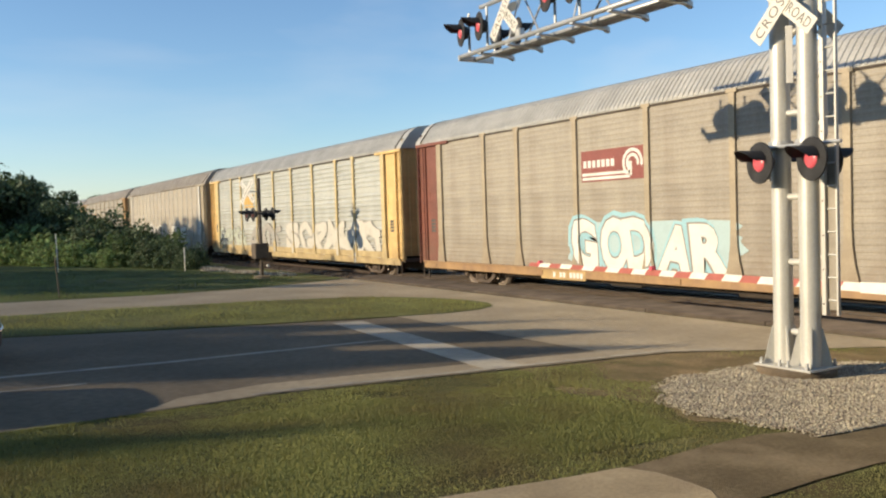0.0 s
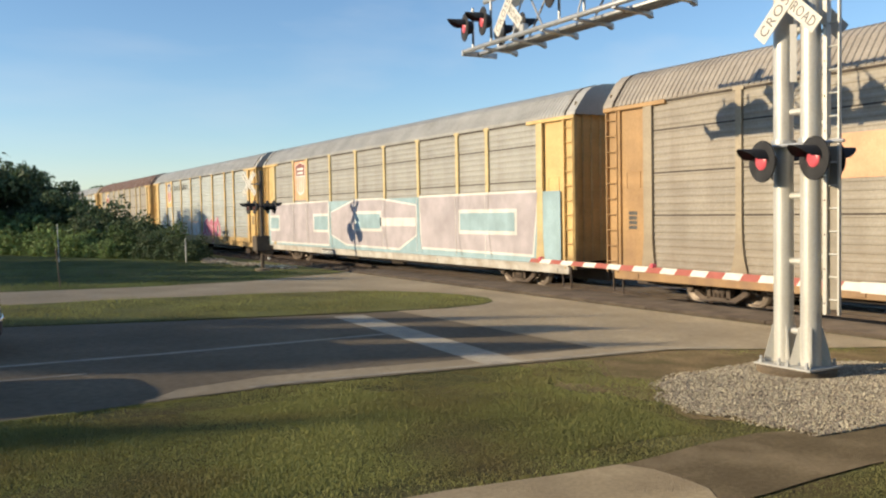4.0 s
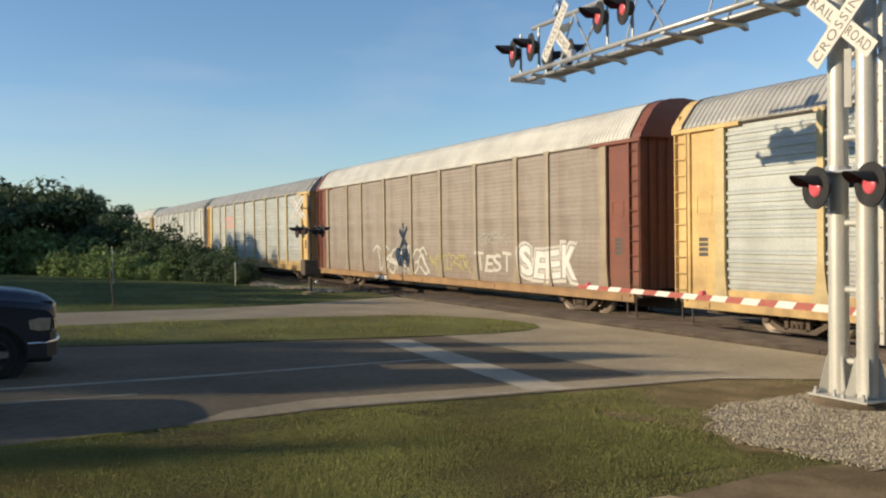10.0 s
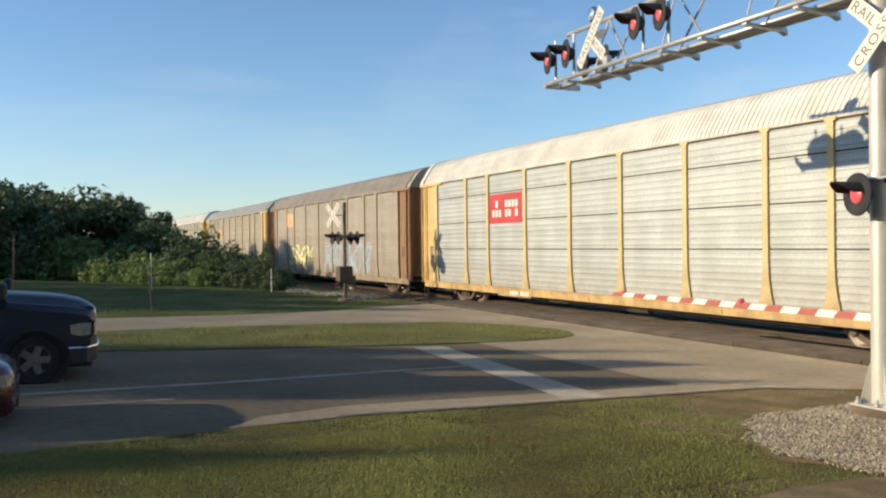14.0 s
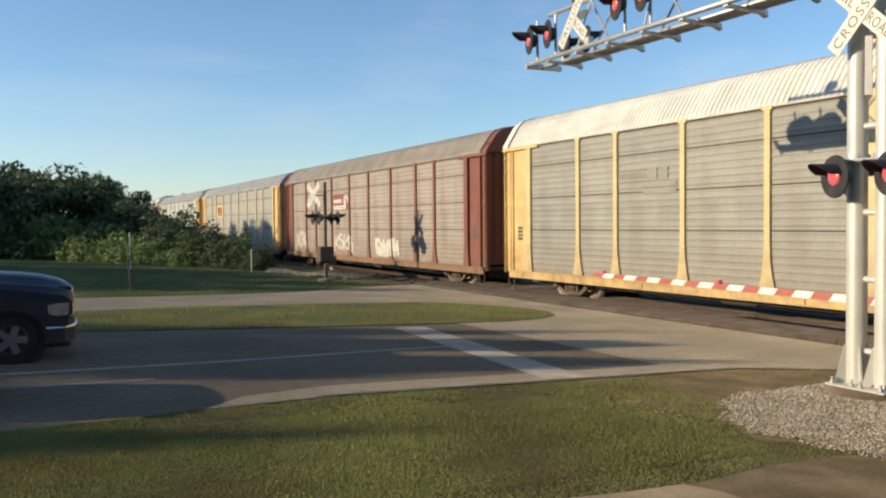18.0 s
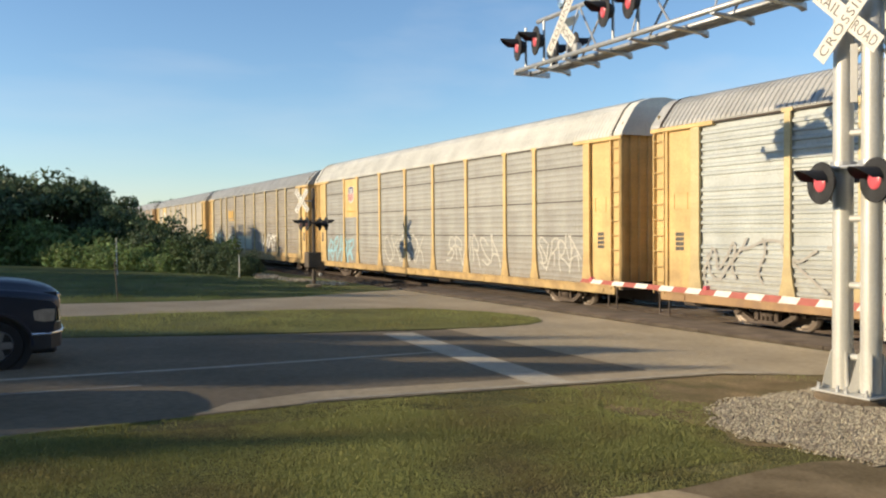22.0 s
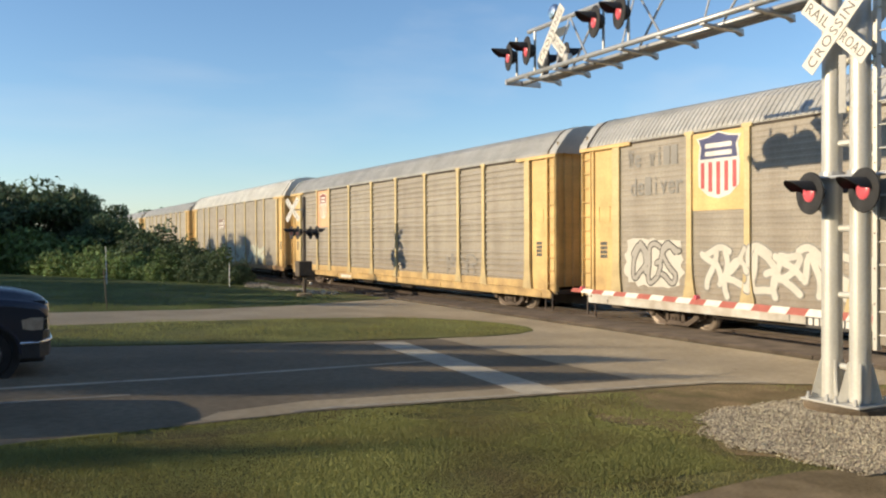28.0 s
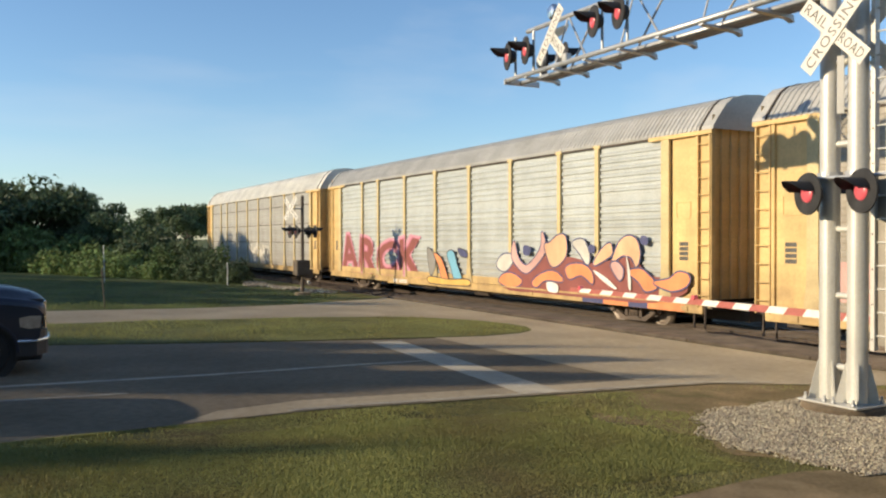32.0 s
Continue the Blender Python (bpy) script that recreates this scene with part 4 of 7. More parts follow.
for n, y in enumerate((7.74, 7.05, 4.81, 4.11)):
    part("light_post", Geo().tube((near[0], y, ARM_Z), (near[0], y, ARM_Z + 0.85), 0.028, 10), galv, mast)
    flasher(mast, pose(near[0] - 0.2, y, ARM_Z + (0.43 if n < 2 else 0.52), 0, 0, -17))
    part("bracket", Geo().tube((near[0] - 0.2, y, ARM_Z + 0.5), (near[0], y, ARM_Z + 0.5), 0.024, 8), galv, mast)
for y in (7.35, 6.65):
    flasher(mast, back(pose(far[0] + 0.10, y, ARM_Z + 0.30, 0, 0, -20)), "round flasher seen from its pale back", pale=True)
    part("light_post", Geo().tube((far[0] + 0.0, y, ARM_Z - 0.05), (far[0] + 0.0, y, ARM_Z + 0.5), 0.028, 10), galv, mast)
crossbuck(mast, pose(near[0] - 0.12, 6.26, ARM_Z + 0.58, 0, 0, -4), bent=-58.0)
part("junction_box", Geo().box(near[0] + 0.12, near[0] + 0.26, 6.1, 6.26, ARM_Z + 0.04, ARM_Z + 0.24, 0.02), galv, mast)
bell = Geo().lathe([(0.0, 0.0), (0.02, 0.12), (0.07, 0.16), (0.10, 0.165)], (-0.1, 6.75, ARM_Z + 1.2), "x", 20)
part("bell", bell, chrome, mast, "small polished bell")


gate = thing("crossing_gate", "lowered red and white striped crossing gate arm", "crossing gate", at=pose(12.6, 7.45, 0.0))
part("pedestal", Geo().lathe([(0.0, 0.22), (0.05, 0.22), (0.06, 0.09), (2.2, 0.09), (2.22, 0.0)], (0, 0, 0), "z", 20), mast_paint, gate)
part("gate_mechanism", Geo().box(-0.28, 0.28, -0.42, 0.18, 0.85, 1.45, 0.03), mast_paint, gate)
for i in range(22):
    y0, y1 = 0.9 + i * 0.405, 0.9 + (i + 1) * 0.405
    h = 0.07 - 0.0011 * i
    lean = 0.05
    z0, z1 = 1.16 + i * 0.0035, 1.16 + (i + 1) * 0.0035
    g = Geo().sweep([[(-0.02, y0 + lean, z0 - h), (-0.02, y0 - lean, z0 + h), (0.02, y0 - lean, z0 + h), (0.02, y0 + lean, z0 - h)],
                     [(-0.02, y1 + lean, z1 - h), (-0.02, y1 - lean, z1 + h), (0.02, y1 - lean, z1 + h), (0.02, y1 + lean, z1 - h)]], close=True)
    part("stripe", g, gate_red if i % 2 else gate_white, gate, "red stripe of the arm" if i % 2 else "white stripe of the arm")
part("arm_root", Geo().sweep([[(-0.06, y, z - h), (-0.06, y, z + h), (0.06, y, z + h), (0.06, y, z - h)] for y, z, h in ((-0.15, 1.22, 0.2), (0.25, 1.19, 0.17), (0.5, 1.16, 0.09), (0.95, 1.16, 0.085))], close=True), gate_white, gate, "white sleeve at the arm's root")
for y in (2.4, 5.6, 9.4):
    part("gate_lamp", Geo().lathe([(0.0, 0.0), (0.0, 0.045), (0.1, 0.05), (0.1, 0.0)], (-0.05, y, 1.29), "x", 12), lens_red, gate, "small red lamp")

# the signal across the road
post2 = thing("crossing_signal", "dark crossing signal post with white crossbuck and paired flashers", "railway signal", at=pose(11.85, 35.5, ground_z(11.85)))
part("pole", Geo().lathe([(0.0, 0.075), (4.25, 0.07), (4.27, 0.0)], (0, 0, 0), "z", 16), aged_timber, post2, smooth=True)
part("foundation", Geo().lathe([(-0.1, 0.35), (0.12, 0.33), (0.14, 0.0)], (0, 0, 0), "z", 20), concrete, post2)
cb2 = crossbuck(post2, pose(-0.46, 0.10, 3.70, 0, 0, 16))
part("sign_bracket", Geo().tube((-0.44, 0.1, 3.7), (0, 0, 3.7), 0.025, 8), galv, post2)
for s in (-0.42, 0.42):
    flasher(post2, pose(-0.42, s, 2.72), "black round flasher with a dark lens and a hood", False)
    flasher(post2, back(pose(0.42, s, 2.72)), "black round flasher with a dark lens and a hood", False)
    part("light_arm", Geo().tube((-0.4, s, 2.75), (0.4, s, 2.75), 0.03, 8), black_housing, post2)
part("light_arm", Geo().tube((0, -0.42, 2.78), (0, 0.42, 2.78), 0.03, 8).tube((-0.42, 0, 2.86), (0.42, 0, 2.86), 0.02, 8), black_housing, post2)
part("gate_mechanism", Geo().box(-0.34, 0.26, -0.28, 0.28, 0.85, 1.5, 0.03).box(0.0, 0.42, -0.2, 0.2, 0.7, 1.1, 0.03), aged_timber, post2, "dark gate machine box")
part("counterweight", Geo().prism([(-0.2, 0.8), (0.5, 0.72), (0.55, 0.9), (0.1, 1.3), (-0.2, 1.25)], 0.3, 0.36, "y"), aged_timber, post2)
part("signal_lamp", Geo().lathe([(0.0, 0.0), (0.0, 0.06), (0.08, 0.07), (0.08, 0.0)], (0.2, -0.3, 0.55), "y", 12), sign_white, post2, "small white lamp")


def stake(x, y, h, r, mat, lean, name, label):
    ob = part(name, Geo().lathe([(-0.1, r), (h - 0.01, r * 0.9), (h, 0.0)], (0, 0, 0), "z", 10), mat, None, smooth=True)
    ob.matrix_world = pose(x, y, ground_z(x), *lean)
    return tagged(ob, label, "post")


stake(10.7, 44.0, 1.2, 0.024, sign_white, (0, 0, 0), "marker_post", "thin white marker post beside the railway")
stake(3.08, 28.0, 1.25, 0.018, aged_timber, (0, -4, 0), "sign_stake", "thin leaning metal stake on the verge")
stake(-0.85, 31.0, 2.4, 0.018, aged_timber, (0, 1, 0), "fence_stake", "thin metal stake before the bushes")
stake(5.05, 46.0, 1.9, 0.02, sign_white, (0, -1, 0), "fence_stake", "thin metal stake before the bushes")


# ---- vegetation ----
RNG = np.random.default_rng(5)


def leaf_cloud(blobs, per_blob, size, hug=0.75):
    """Leaves over ellipsoids (x, y, z, rx, ry, rz): each a folded four-cornered leaf of its own, with gaps between."""
    verts, n = [], 0
    for (x, y, z, rx, ry, rz), count in zip(blobs, per_blob):
        d = RNG.normal(size=(count, 3))
        d /= np.linalg.norm(d, axis=1, keepdims=True)
        r = hug + (1.08 - hug) * RNG.random((count, 1)) ** 0.6
        lump = 1 + 0.16 * np.sin(d[:, :1] * 7 + x) * np.cos(d[:, 1:2] * 6 + y) + 0.10 * np.sin(d[:, 2:3] * 11 + z)
        c = np.array([x, y, z]) + d * r * lump * np.array([rx, ry, rz])
        a = RNG.normal(size=(count, 3))
        a /= np.linalg.norm(a, axis=1, keepdims=True)
        b = np.cross(a, d + RNG.normal(size=(count, 3)) * 0.5)
        b /= np.linalg.norm(b, axis=1, keepdims=True) + 1e-9
        s = size * (0.6 + 0.8 * RNG.random((count, 1)))
        quad = np.stack([c - a * s, c - b * s * 0.45 + d * s * 0.15, c + a * s, c + b * s * 0.45 + d * s * 0.15], 1)
        quad[:, :, 2] = np.maximum(quad[:, :, 2], 0.01)
        verts.append(quad.reshape(-1, 3))
        n += count
    v = np.concatenate(verts)
    return v, np.arange(4 * n).reshape(-1, 4)


def leaf_mesh(name, blobs, per_blob, size, mat, hug=0.75):
    v, f = leaf_cloud(blobs, per_blob, size, hug)
    me = bpy.data.meshes.new(name)
    me.from_pydata(v.tolist(), [], f.tolist())
    me.materials.append(mat)
    return me


def limb(g, p0, p1, r0, r1, n=7):
    g.tube(p0, p1, r0, n, r1)


def tree_meshes(seed, height, spread, count, mat, size=0.24):
    """Trunk with limbs, and a crown of leaf clumps with gaps; the base is at the origin."""
    rnd = random.Random(seed)
    g, blobs = Geo(), []
    fork = height * 0.32
    limb(g, (0, 0, -0.2), (0.1, 0.05, fork), 0.03 * height, 0.021 * height, 9)
    for i in range(7):
        a = i * 2.4 + rnd.uniform(-0.4, 0.4)
        rr, hh = spread * rnd.uniform(0.35, 0.75), height * rnd.uniform(0.55, 0.9)
        mid = (rr * 0.5 * math.cos(a), rr * 0.5 * math.sin(a), (fork + hh) / 2)
        tip = (rr * math.cos(a), rr * math.sin(a), hh)
        limb(g, (0.1, 0.05, fork * rnd.uniform(0.8, 1.0)), mid, 0.014 * height, 0.009 * height)
        limb(g, mid, tip, 0.009 * height, 0.004 * height)
        for _ in range(3):
            blobs.append((tip[0] + rnd.uniform(-1, 1) * spread * 0.25, tip[1] + rnd.uniform(-1, 1) * spread * 0.25, tip[2] + rnd.uniform(-0.12, 0.08) * height,
                          spread * rnd.uniform(0.2, 0.36), spread * rnd.uniform(0.2, 0.36), height * rnd.uniform(0.08, 0.14)))
    blobs.append((0, 0, height * 0.86, spread * 0.4, spread * 0.4, height * 0.13))
    return g.mesh("trunk", bark), leaf_mesh("crown", blobs, [count // len(blobs)] * len(blobs), size, mat, 0.45)


def tree(at, meshes, label):
    t = thing("tree", label, "tree", at=at, group="trees by the railway")
    part("trunk", meshes[0], None, t)
    part("crown", meshes[1], None, t)
    return t


def bush_meshes(seed, w, h, count, mat, size=0.16):
    rnd = random.Random(seed)
    g, blobs = Geo(), []
    for i in range(9):
        a, r = i * 2.4, w * 0.55 * math.sqrt(i / 9)
        x, y, z = r * math.cos(a), r * math.sin(a), h * rnd.uniform(0.3, 0.72)
        limb(g, (x * 0.3, y * 0.3, -0.1), (x, y, z), 0.04, 0.015, 6)
        blobs.append((x, y, z, w * rnd.uniform(0.24, 0.4), w * rnd.uniform(0.24, 0.4), h * rnd.uniform(0.26, 0.4)))
    for i in range(6):
        a = i * 1.05
        blobs.append((w * 0.55 * math.cos(a), w * 0.55 * math.sin(a), h * 0.22, w * 0.32, w * 0.32, h * 0.26))
    return g.mesh("stem", bark), leaf_mesh("foliage", blobs, [count // len(blobs)] * len(blobs), size, mat, 0.5)


def bush(at, meshes, label, group):
    t = thing("bush", label, "bush", at=at, group=group)
    part("stem", meshes[0], None, t)
    part("foliage", meshes[1], None, t)
    return t


TREES = [tree_meshes(s, 7.0, 4.2, 5200, leaf_dark, 0.20) for s in (1, 2, 3)]
BUSHES = [bush_meshes(s, 2.6, 3.2, 3600, leaf_dark if s % 2 else leaf_mat, 0.15) for s in (11, 12, 13)]
VINES = [bush_meshes(s, 2.2, 1.9, 3000, leaf_vine, 0.14) for s in (21, 22)]
ROWS = [(-6.1, 72.6, 1.03), (-1.1, 74.8, 1.0), (2.9, 64.4, 0.93), (4.8, 66.0, 0.76), (6.5, 68.2, 0.69), (6.6, 66, 0.56), (6.4, 60, 0.54), (8.2, 64, 0.42), (-9.9, 66.0, 1.05), (-13.2, 79.2, 1.14), (0.6, 68.2, 0.85), (-3.5, 63.8, 0.93), (24.0, 120, 1.0), (27.0, 135, 1.1), (30.0, 150, 1.15), (26.0, 165, 1.1), (33.0, 178, 1.2)]
for i, (x, y, s) in enumerate(ROWS):
    tree(pose(x, y, ground_z(x), 0, 0, i * 77) @ Matrix.Scale(s, 4), TREES[i % 3], "dark green broad-leaved tree in dense roadside woodland")
SHRUBS = [(5.4, 63.5, 1.2), (7.0, 60.0, 1.12), (8.2, 61, 1.05), (8.6, 56, 0.95), (9.8, 59, 0.9), (10.4, 54.5, 0.8), (11.0, 58, 0.8), (11.4, 51.5, 0.66), (12.0, 54, 0.6), (12.4, 48.5, 0.42), (12.2, 57.5, 0.7), (10.1, 63, 0.6), (9.4, 67, 0.72), (10.3, 70, 0.64), (10.5, 74, 1.0), (10.4, 78, 0.64), (3.4, 67.2, 1.32), (0.6, 65.0, 1.32), (-2.2, 62.7, 1.32), (-5.6, 62.7, 1.54), (10.4, 88, 0.64), (10.4, 98, 0.72), (9.3, 51.0, 0.62), (10.1, 49.2, 0.55), (10.8, 47.6, 0.48), (7.8, 57.0, 0.9), (8.9, 57.0, 1.05), (11.3, 46.0, 0.36)]
for i, (x, y, s) in enumerate(SHRUBS):
    bush(pose(x, y, ground_z(x) - 0.05, 0, 0, i * 63) @ Matrix.Scale(s, 4), BUSHES[i % 3], "dense dark green shrub at the woodland's edge", "shrubs by the railway")
CREEP = [(0.9, 62.5, 1.1), (1.8, 61.5, 1.55), (2.8, 60.0, 1.0), (3.4, 58.6, 0.82), (4.3, 57.4, 0.88), (5.2, 56.0, 0.78), (6.0, 54.6, 0.8), (6.9, 53.2, 0.7), (7.7, 52.0, 0.62), (8.5, 50.8, 0.55), (3.4, 61.5, 1.5), (4.9, 59.8, 1.3), (6.4, 57.5, 1.15), (7.9, 54.6, 0.85), (-0.6, 62.5, 1.2)]
for i, (x, y, s) in enumerate(CREEP):
    bush(pose(x, y, ground_z(x) - 0.1, 0, 0, i * 51) @ Matrix.Scale(s, 4), VINES[i % 2], "bright green leafy creeper sprawling at the verge", "creepers on the verge")
# unseen trees added towards the low sun, on the median and the far verges, to cast shade over the road and bank
def full_tree(seed, base, mat, count=5200):
    """A dense tree ten metres high and two across the radius, in leaf from a given height upwards."""
    rnd = random.Random(seed)
    g, blobs = Geo(), []
    limb(g, (0, 0, -0.2), (0.05, 0, base + 1.5), 0.22, 0.15, 9)
    limb(g, (0.05, 0, base + 1.5), (0, 0, 9.3), 0.15, 0.03, 7)
    for i in range(26):
        z = base + (10 - base) * (i + 0.5) / 26
        u = (z - base) / (10 - base)
        r = 2.0 * min(1.0, 1.6 * math.sqrt(max(0.02, 1 - u))) * min(1.0, 0.55 + 2.5 * u)
        a = i * 2.4 + rnd.uniform(-0.3, 0.3)
        q = r * rnd.uniform(0.3, 0.62)
        tip = (q * math.cos(a), q * math.sin(a), z)
        limb(g, (0.02, 0, max(0.5, z - 0.7)), tip, 0.05, 0.015, 5)
        blobs.append((*tip, r * rnd.uniform(0.42, 0.6), r * rnd.uniform(0.42, 0.6), rnd.uniform(0.55, 0.85)))
    return g.mesh("trunk", bark), leaf_mesh("crown", blobs, [count // 26] * 26, 0.2, mat, 0.3)


LOW, TALL = full_tree(41, 1.2, leaf_mat, 6500), full_tree(42, 5.6, leaf_mat, 3400)
SHADE = [(-15.0, 20.0, LOW, 0.92, 0.72), (-23.5, 20.0, TALL, 0.76, 0.93), (-40.0, 28.8, TALL, 0.68, 1.44), (-36.0, 18.3, TALL, 0.85, 1.10), (-38.0, 19.6, TALL, 0.9, 1.09), (-18.0, 58.0, LOW, 1.3, 0.70),
         (-16.0, 37.0, LOW, 1.1, 0.80), (-17.0, 41.0, LOW, 1.3, 0.88), (-16.5, 45.5, LOW, 1.3, 0.95), (-17.0, 50.0, LOW, 1.3, 0.8), (-24.0, 39.0, LOW, 1.2, 0.98), (-24.5, 44.0, LOW, 1.2, 1.0), (-24.0, 49.5, LOW, 1.2, 0.98), (-24.0, 54.0, LOW, 1.2, 0.95),
         # unseen trees added around and behind the viewpoint to block sky light
         (-10.0, -1.0, LOW, 1.6, 1.3), (-11.0, -7.5, LOW, 1.7, 1.45), (-10.0, -14.0, LOW, 1.7, 1.4), (-3.5, -13.0, LOW, 1.7, 1.5), (3.5, -13.5, LOW, 1.7, 1.35), (-16.0, 3.0, LOW, 1.5, 1.4), (-8.0, 4.2, LOW, 1.4, 1.5)]
for i, (x, y, v, r, h) in enumerate(SHADE):
    tree(pose(x, y, ground_z(x), 0, 0, i * 91) @ Matrix.Diagonal((r, r, h, 1.0)), v, "tall broad-leaved tree, unseen, added to hold back sun and sky light")


def grass(name, count, where, length, label, mat):
    """Bent grass blades, as one object of stuff. where: gives x and y for an array of random pairs."""
    u = RNG.random((count, 2))
    x, y = where(u)
    h = length * (0.5 + RNG.random(count)) * (0.75 + 0.5 * np.sin(x * 1.9 + np.sin(y * 2.3)) * np.cos(y * 1.4))
    h = np.maximum(h, length * 0.3)
    a = RNG.random(count) * 2 * np.pi
    lean = RNG.random(count) * 0.9
    z = np.clip(0.035 * (14.0 - x), 0.0, 0.6)
    w = 0.0024 + 0.0024 * RNG.random(count)
    dx, dy = np.cos(a), np.sin(a)
    base = np.stack([x, y, z], 1)
    side = np.stack([-dy * w, dx * w, 0 * w], 1)
    bend = np.stack([dx * h * lean * 0.35, dy * h * lean * 0.35, h * 0.6], 1)
    tip = np.stack([dx * h * lean, dy * h * lean, h * (1 - 0.35 * lean)], 1)
    v = np.stack([base - side, base + side, base + bend + side * 0.7, base + bend - side * 0.7, base + tip], 1).reshape(-1, 3)
    k = np.arange(count)[:, None] * 5
    faces = (k + np.array([0, 1, 2, 3])).tolist() + (k + np.array([3, 2, 4])).tolist()
    me = bpy.data.meshes.new(name)
    me.from_pydata(v.tolist(), [], faces)
    me.materials.append(mat)
    return tagged(new(name, me), label, "grass", kind="stuff")


def verge(u):
    y = 3.2 + u[:, 1] ** 0.9 * 6.9
    x = -1.6 + u[:, 0] * (5.0 + 1.05 * y)
    lim = np.interp(x, [p[0] for p in NEAR], [p[1] for p in NEAR])
    over = y > lim - 0.02
    y = np.where(over, lim - 0.02 - u[:, 0] * 0.6 * RNG.random(len(y)), y)
    path = (x < 5.5) & (y < np.interp(x, [-20, 2.5, 3.2, 5.6], [4.9, 5.5, 5.53, 5.46])) & (y > np.interp(x, [-20, 2.5, 3.2, 5.6], [3.2, 4.25, 4.4, 4.4]))
    slab = (x > 4.86) & (y < np.interp(x, [5, 6, 6.8, 9], [5.48, 5.6, 5.66, 5.2])) & (y > np.interp(x, [5, 7, 12], [4.32, 4.44, 4.0]))
    pad = (((x - 9.9) / 3.5) ** 2 + ((y - 7.5) / 3.6) ** 2) < 0.28 + 0.58 * RNG.random(len(y)) * (0.6 + 0.4 * np.sin(x * 3.1 + np.cos(y * 2.7)))
    pad = pad | ((x > 8.2 + 0.8 * RNG.random(len(y))) & (y > 8.4) & (RNG.random(len(y)) < 0.85))
    patch = np.sin(x * 1.7 + 1.3 * np.sin(y * 1.1)) * np.cos(y * 2.3 + np.sin(x * 0.9)) + 0.5 * np.sin(x * 4.3 + y * 3.1)
    thin = (patch < -0.45) & (RNG.random(len(y)) < 0.7)
    bad = path | slab | pad | thin
    y = np.where(bad, 6.0 + RNG.random(len(y)) * 3.2, y)
    x = np.where(bad, -1.0 + RNG.random(len(y)) * 7.6, x)
    return x, y


grass("verge_grass", 330000, verge, 0.030, "short mown grass with dry brown patches beside the road", blade_mat)


def median_spots(u):
    x = -6 + u[:, 0] * 18.6
    lo = np.interp(x, [m[0] for m in med], [m[1] for m in med])
    hi = np.interp(x, [m[0] for m in med], [m[2] for m in med])
    return x, lo + u[:, 1] * (hi - lo)


g2 = grass("median_grass", 26000, median_spots, 0.075, "short dry grass on the median", blade_mat)
g2.location.z = 0.032


def field_spots(u):
    y = 27.5 + u[:, 1] ** 1.4 * 22
    x = -2 + u[:, 0] * (np.interp(y, [27.5, 30, 34, 50], [5.5, 10.5, 13, 12.5]) + 2)
    return x, y


grass("field_grass", 26000, field_spots, 0.13, "rough grass of the bank before the woodland", bank_blade)

# ---- loose stones ----
def stones(name, count, where, size, mat, label, heap=0.0):
    rnd = RNG
    u = rnd.random((count, 2))
    x, y = where(u)
    z = np.clip(0.035 * (14.0 - x), 0.0, 0.6)
    shape = np.array([(1, 0, 0), (0, 1, 0), (-1, 0, 0), (0, -1, 0), (0, 0, 0.8), (0, 0, -0.6)], float)
    s = size * (0.5 + rnd.random((count, 1, 1)))
    v = shape[None] * s * (0.7 + 0.6 * rnd.random((count, 6, 1))) + 0.25 * s * rnd.normal(size=(count, 6, 3))
    a = rnd.random(count) * 6.28
    c, sn = np.cos(a)[:, None], np.sin(a)[:, None]
    v = np.stack([v[..., 0] * c - v[..., 1] * sn, v[..., 0] * sn + v[..., 1] * c, v[..., 2]], -1)
    v += np.stack([x, y, z + heap + (0.2 + 0.5 * rnd.random(count)) * s[:, 0, 0]], -1)[:, None]
    f = np.array([(0, 1, 4), (1, 2, 4), (2, 3, 4), (3, 0, 4), (1, 0, 5), (2, 1, 5), (3, 2, 5), (0, 3, 5)])
    faces = (np.arange(count)[:, None, None] * 6 + f).reshape(-1, 3)
    me = bpy.data.meshes.new(name)
    me.from_pydata(v.reshape(-1, 3).tolist(), [], faces.tolist())
    me.materials.append(mat)
    return tagged(new(name, me), label, "gravel", kind="stuff")


def pad_edge(a):
    """The rounded four-sided outline of the gravel pad, slightly skewed, at an angle round its middle."""
    c, sn = np.cos(a), np.sin(a)
    r = (np.abs(c) ** 2.6 + np.abs(sn) ** 2.6) ** (-1 / 2.6)
    return 2.48 * r * c, 1.76 * r * sn + 0.13 * 2.48 * r * c


def pad_spots(u):
    a = u[:, 1] * 2 * np.pi
    dx, dy = pad_edge(a)
    r = np.sqrt(u[:, 0]) ** 0.95 * (1 + 0.03 * np.sin(7 * a) + 0.02 * np.sin(17 * a))
    r = r * np.where(np.sin(u[:, 0] * 9999) > 0.85, 1.06, 1.0)
    return 9.6 + r * dx, np.maximum(6.78 + r * dy, 5.2 + 0.1 * u[:, 0])


def pad_outline():
    out = []
    for i in range(48):
        dx, dy = pad_edge(np.array(i * math.pi / 24))
        out.append((9.6 + 0.93 * float(dx), max(5.3, 6.78 + 0.93 * float(dy))))
    return out


flat("gravel_bed", pad_outline(), 0.022, dirt_and_gap_mat, None, "bed of the gravel round the mast, coloured dark as shade between stones", "gravel")
stones("gravel", 78000, pad_spots, 0.0105, gravel_mat, "pale limestone gravel heaped round the signal mast", 0.022)


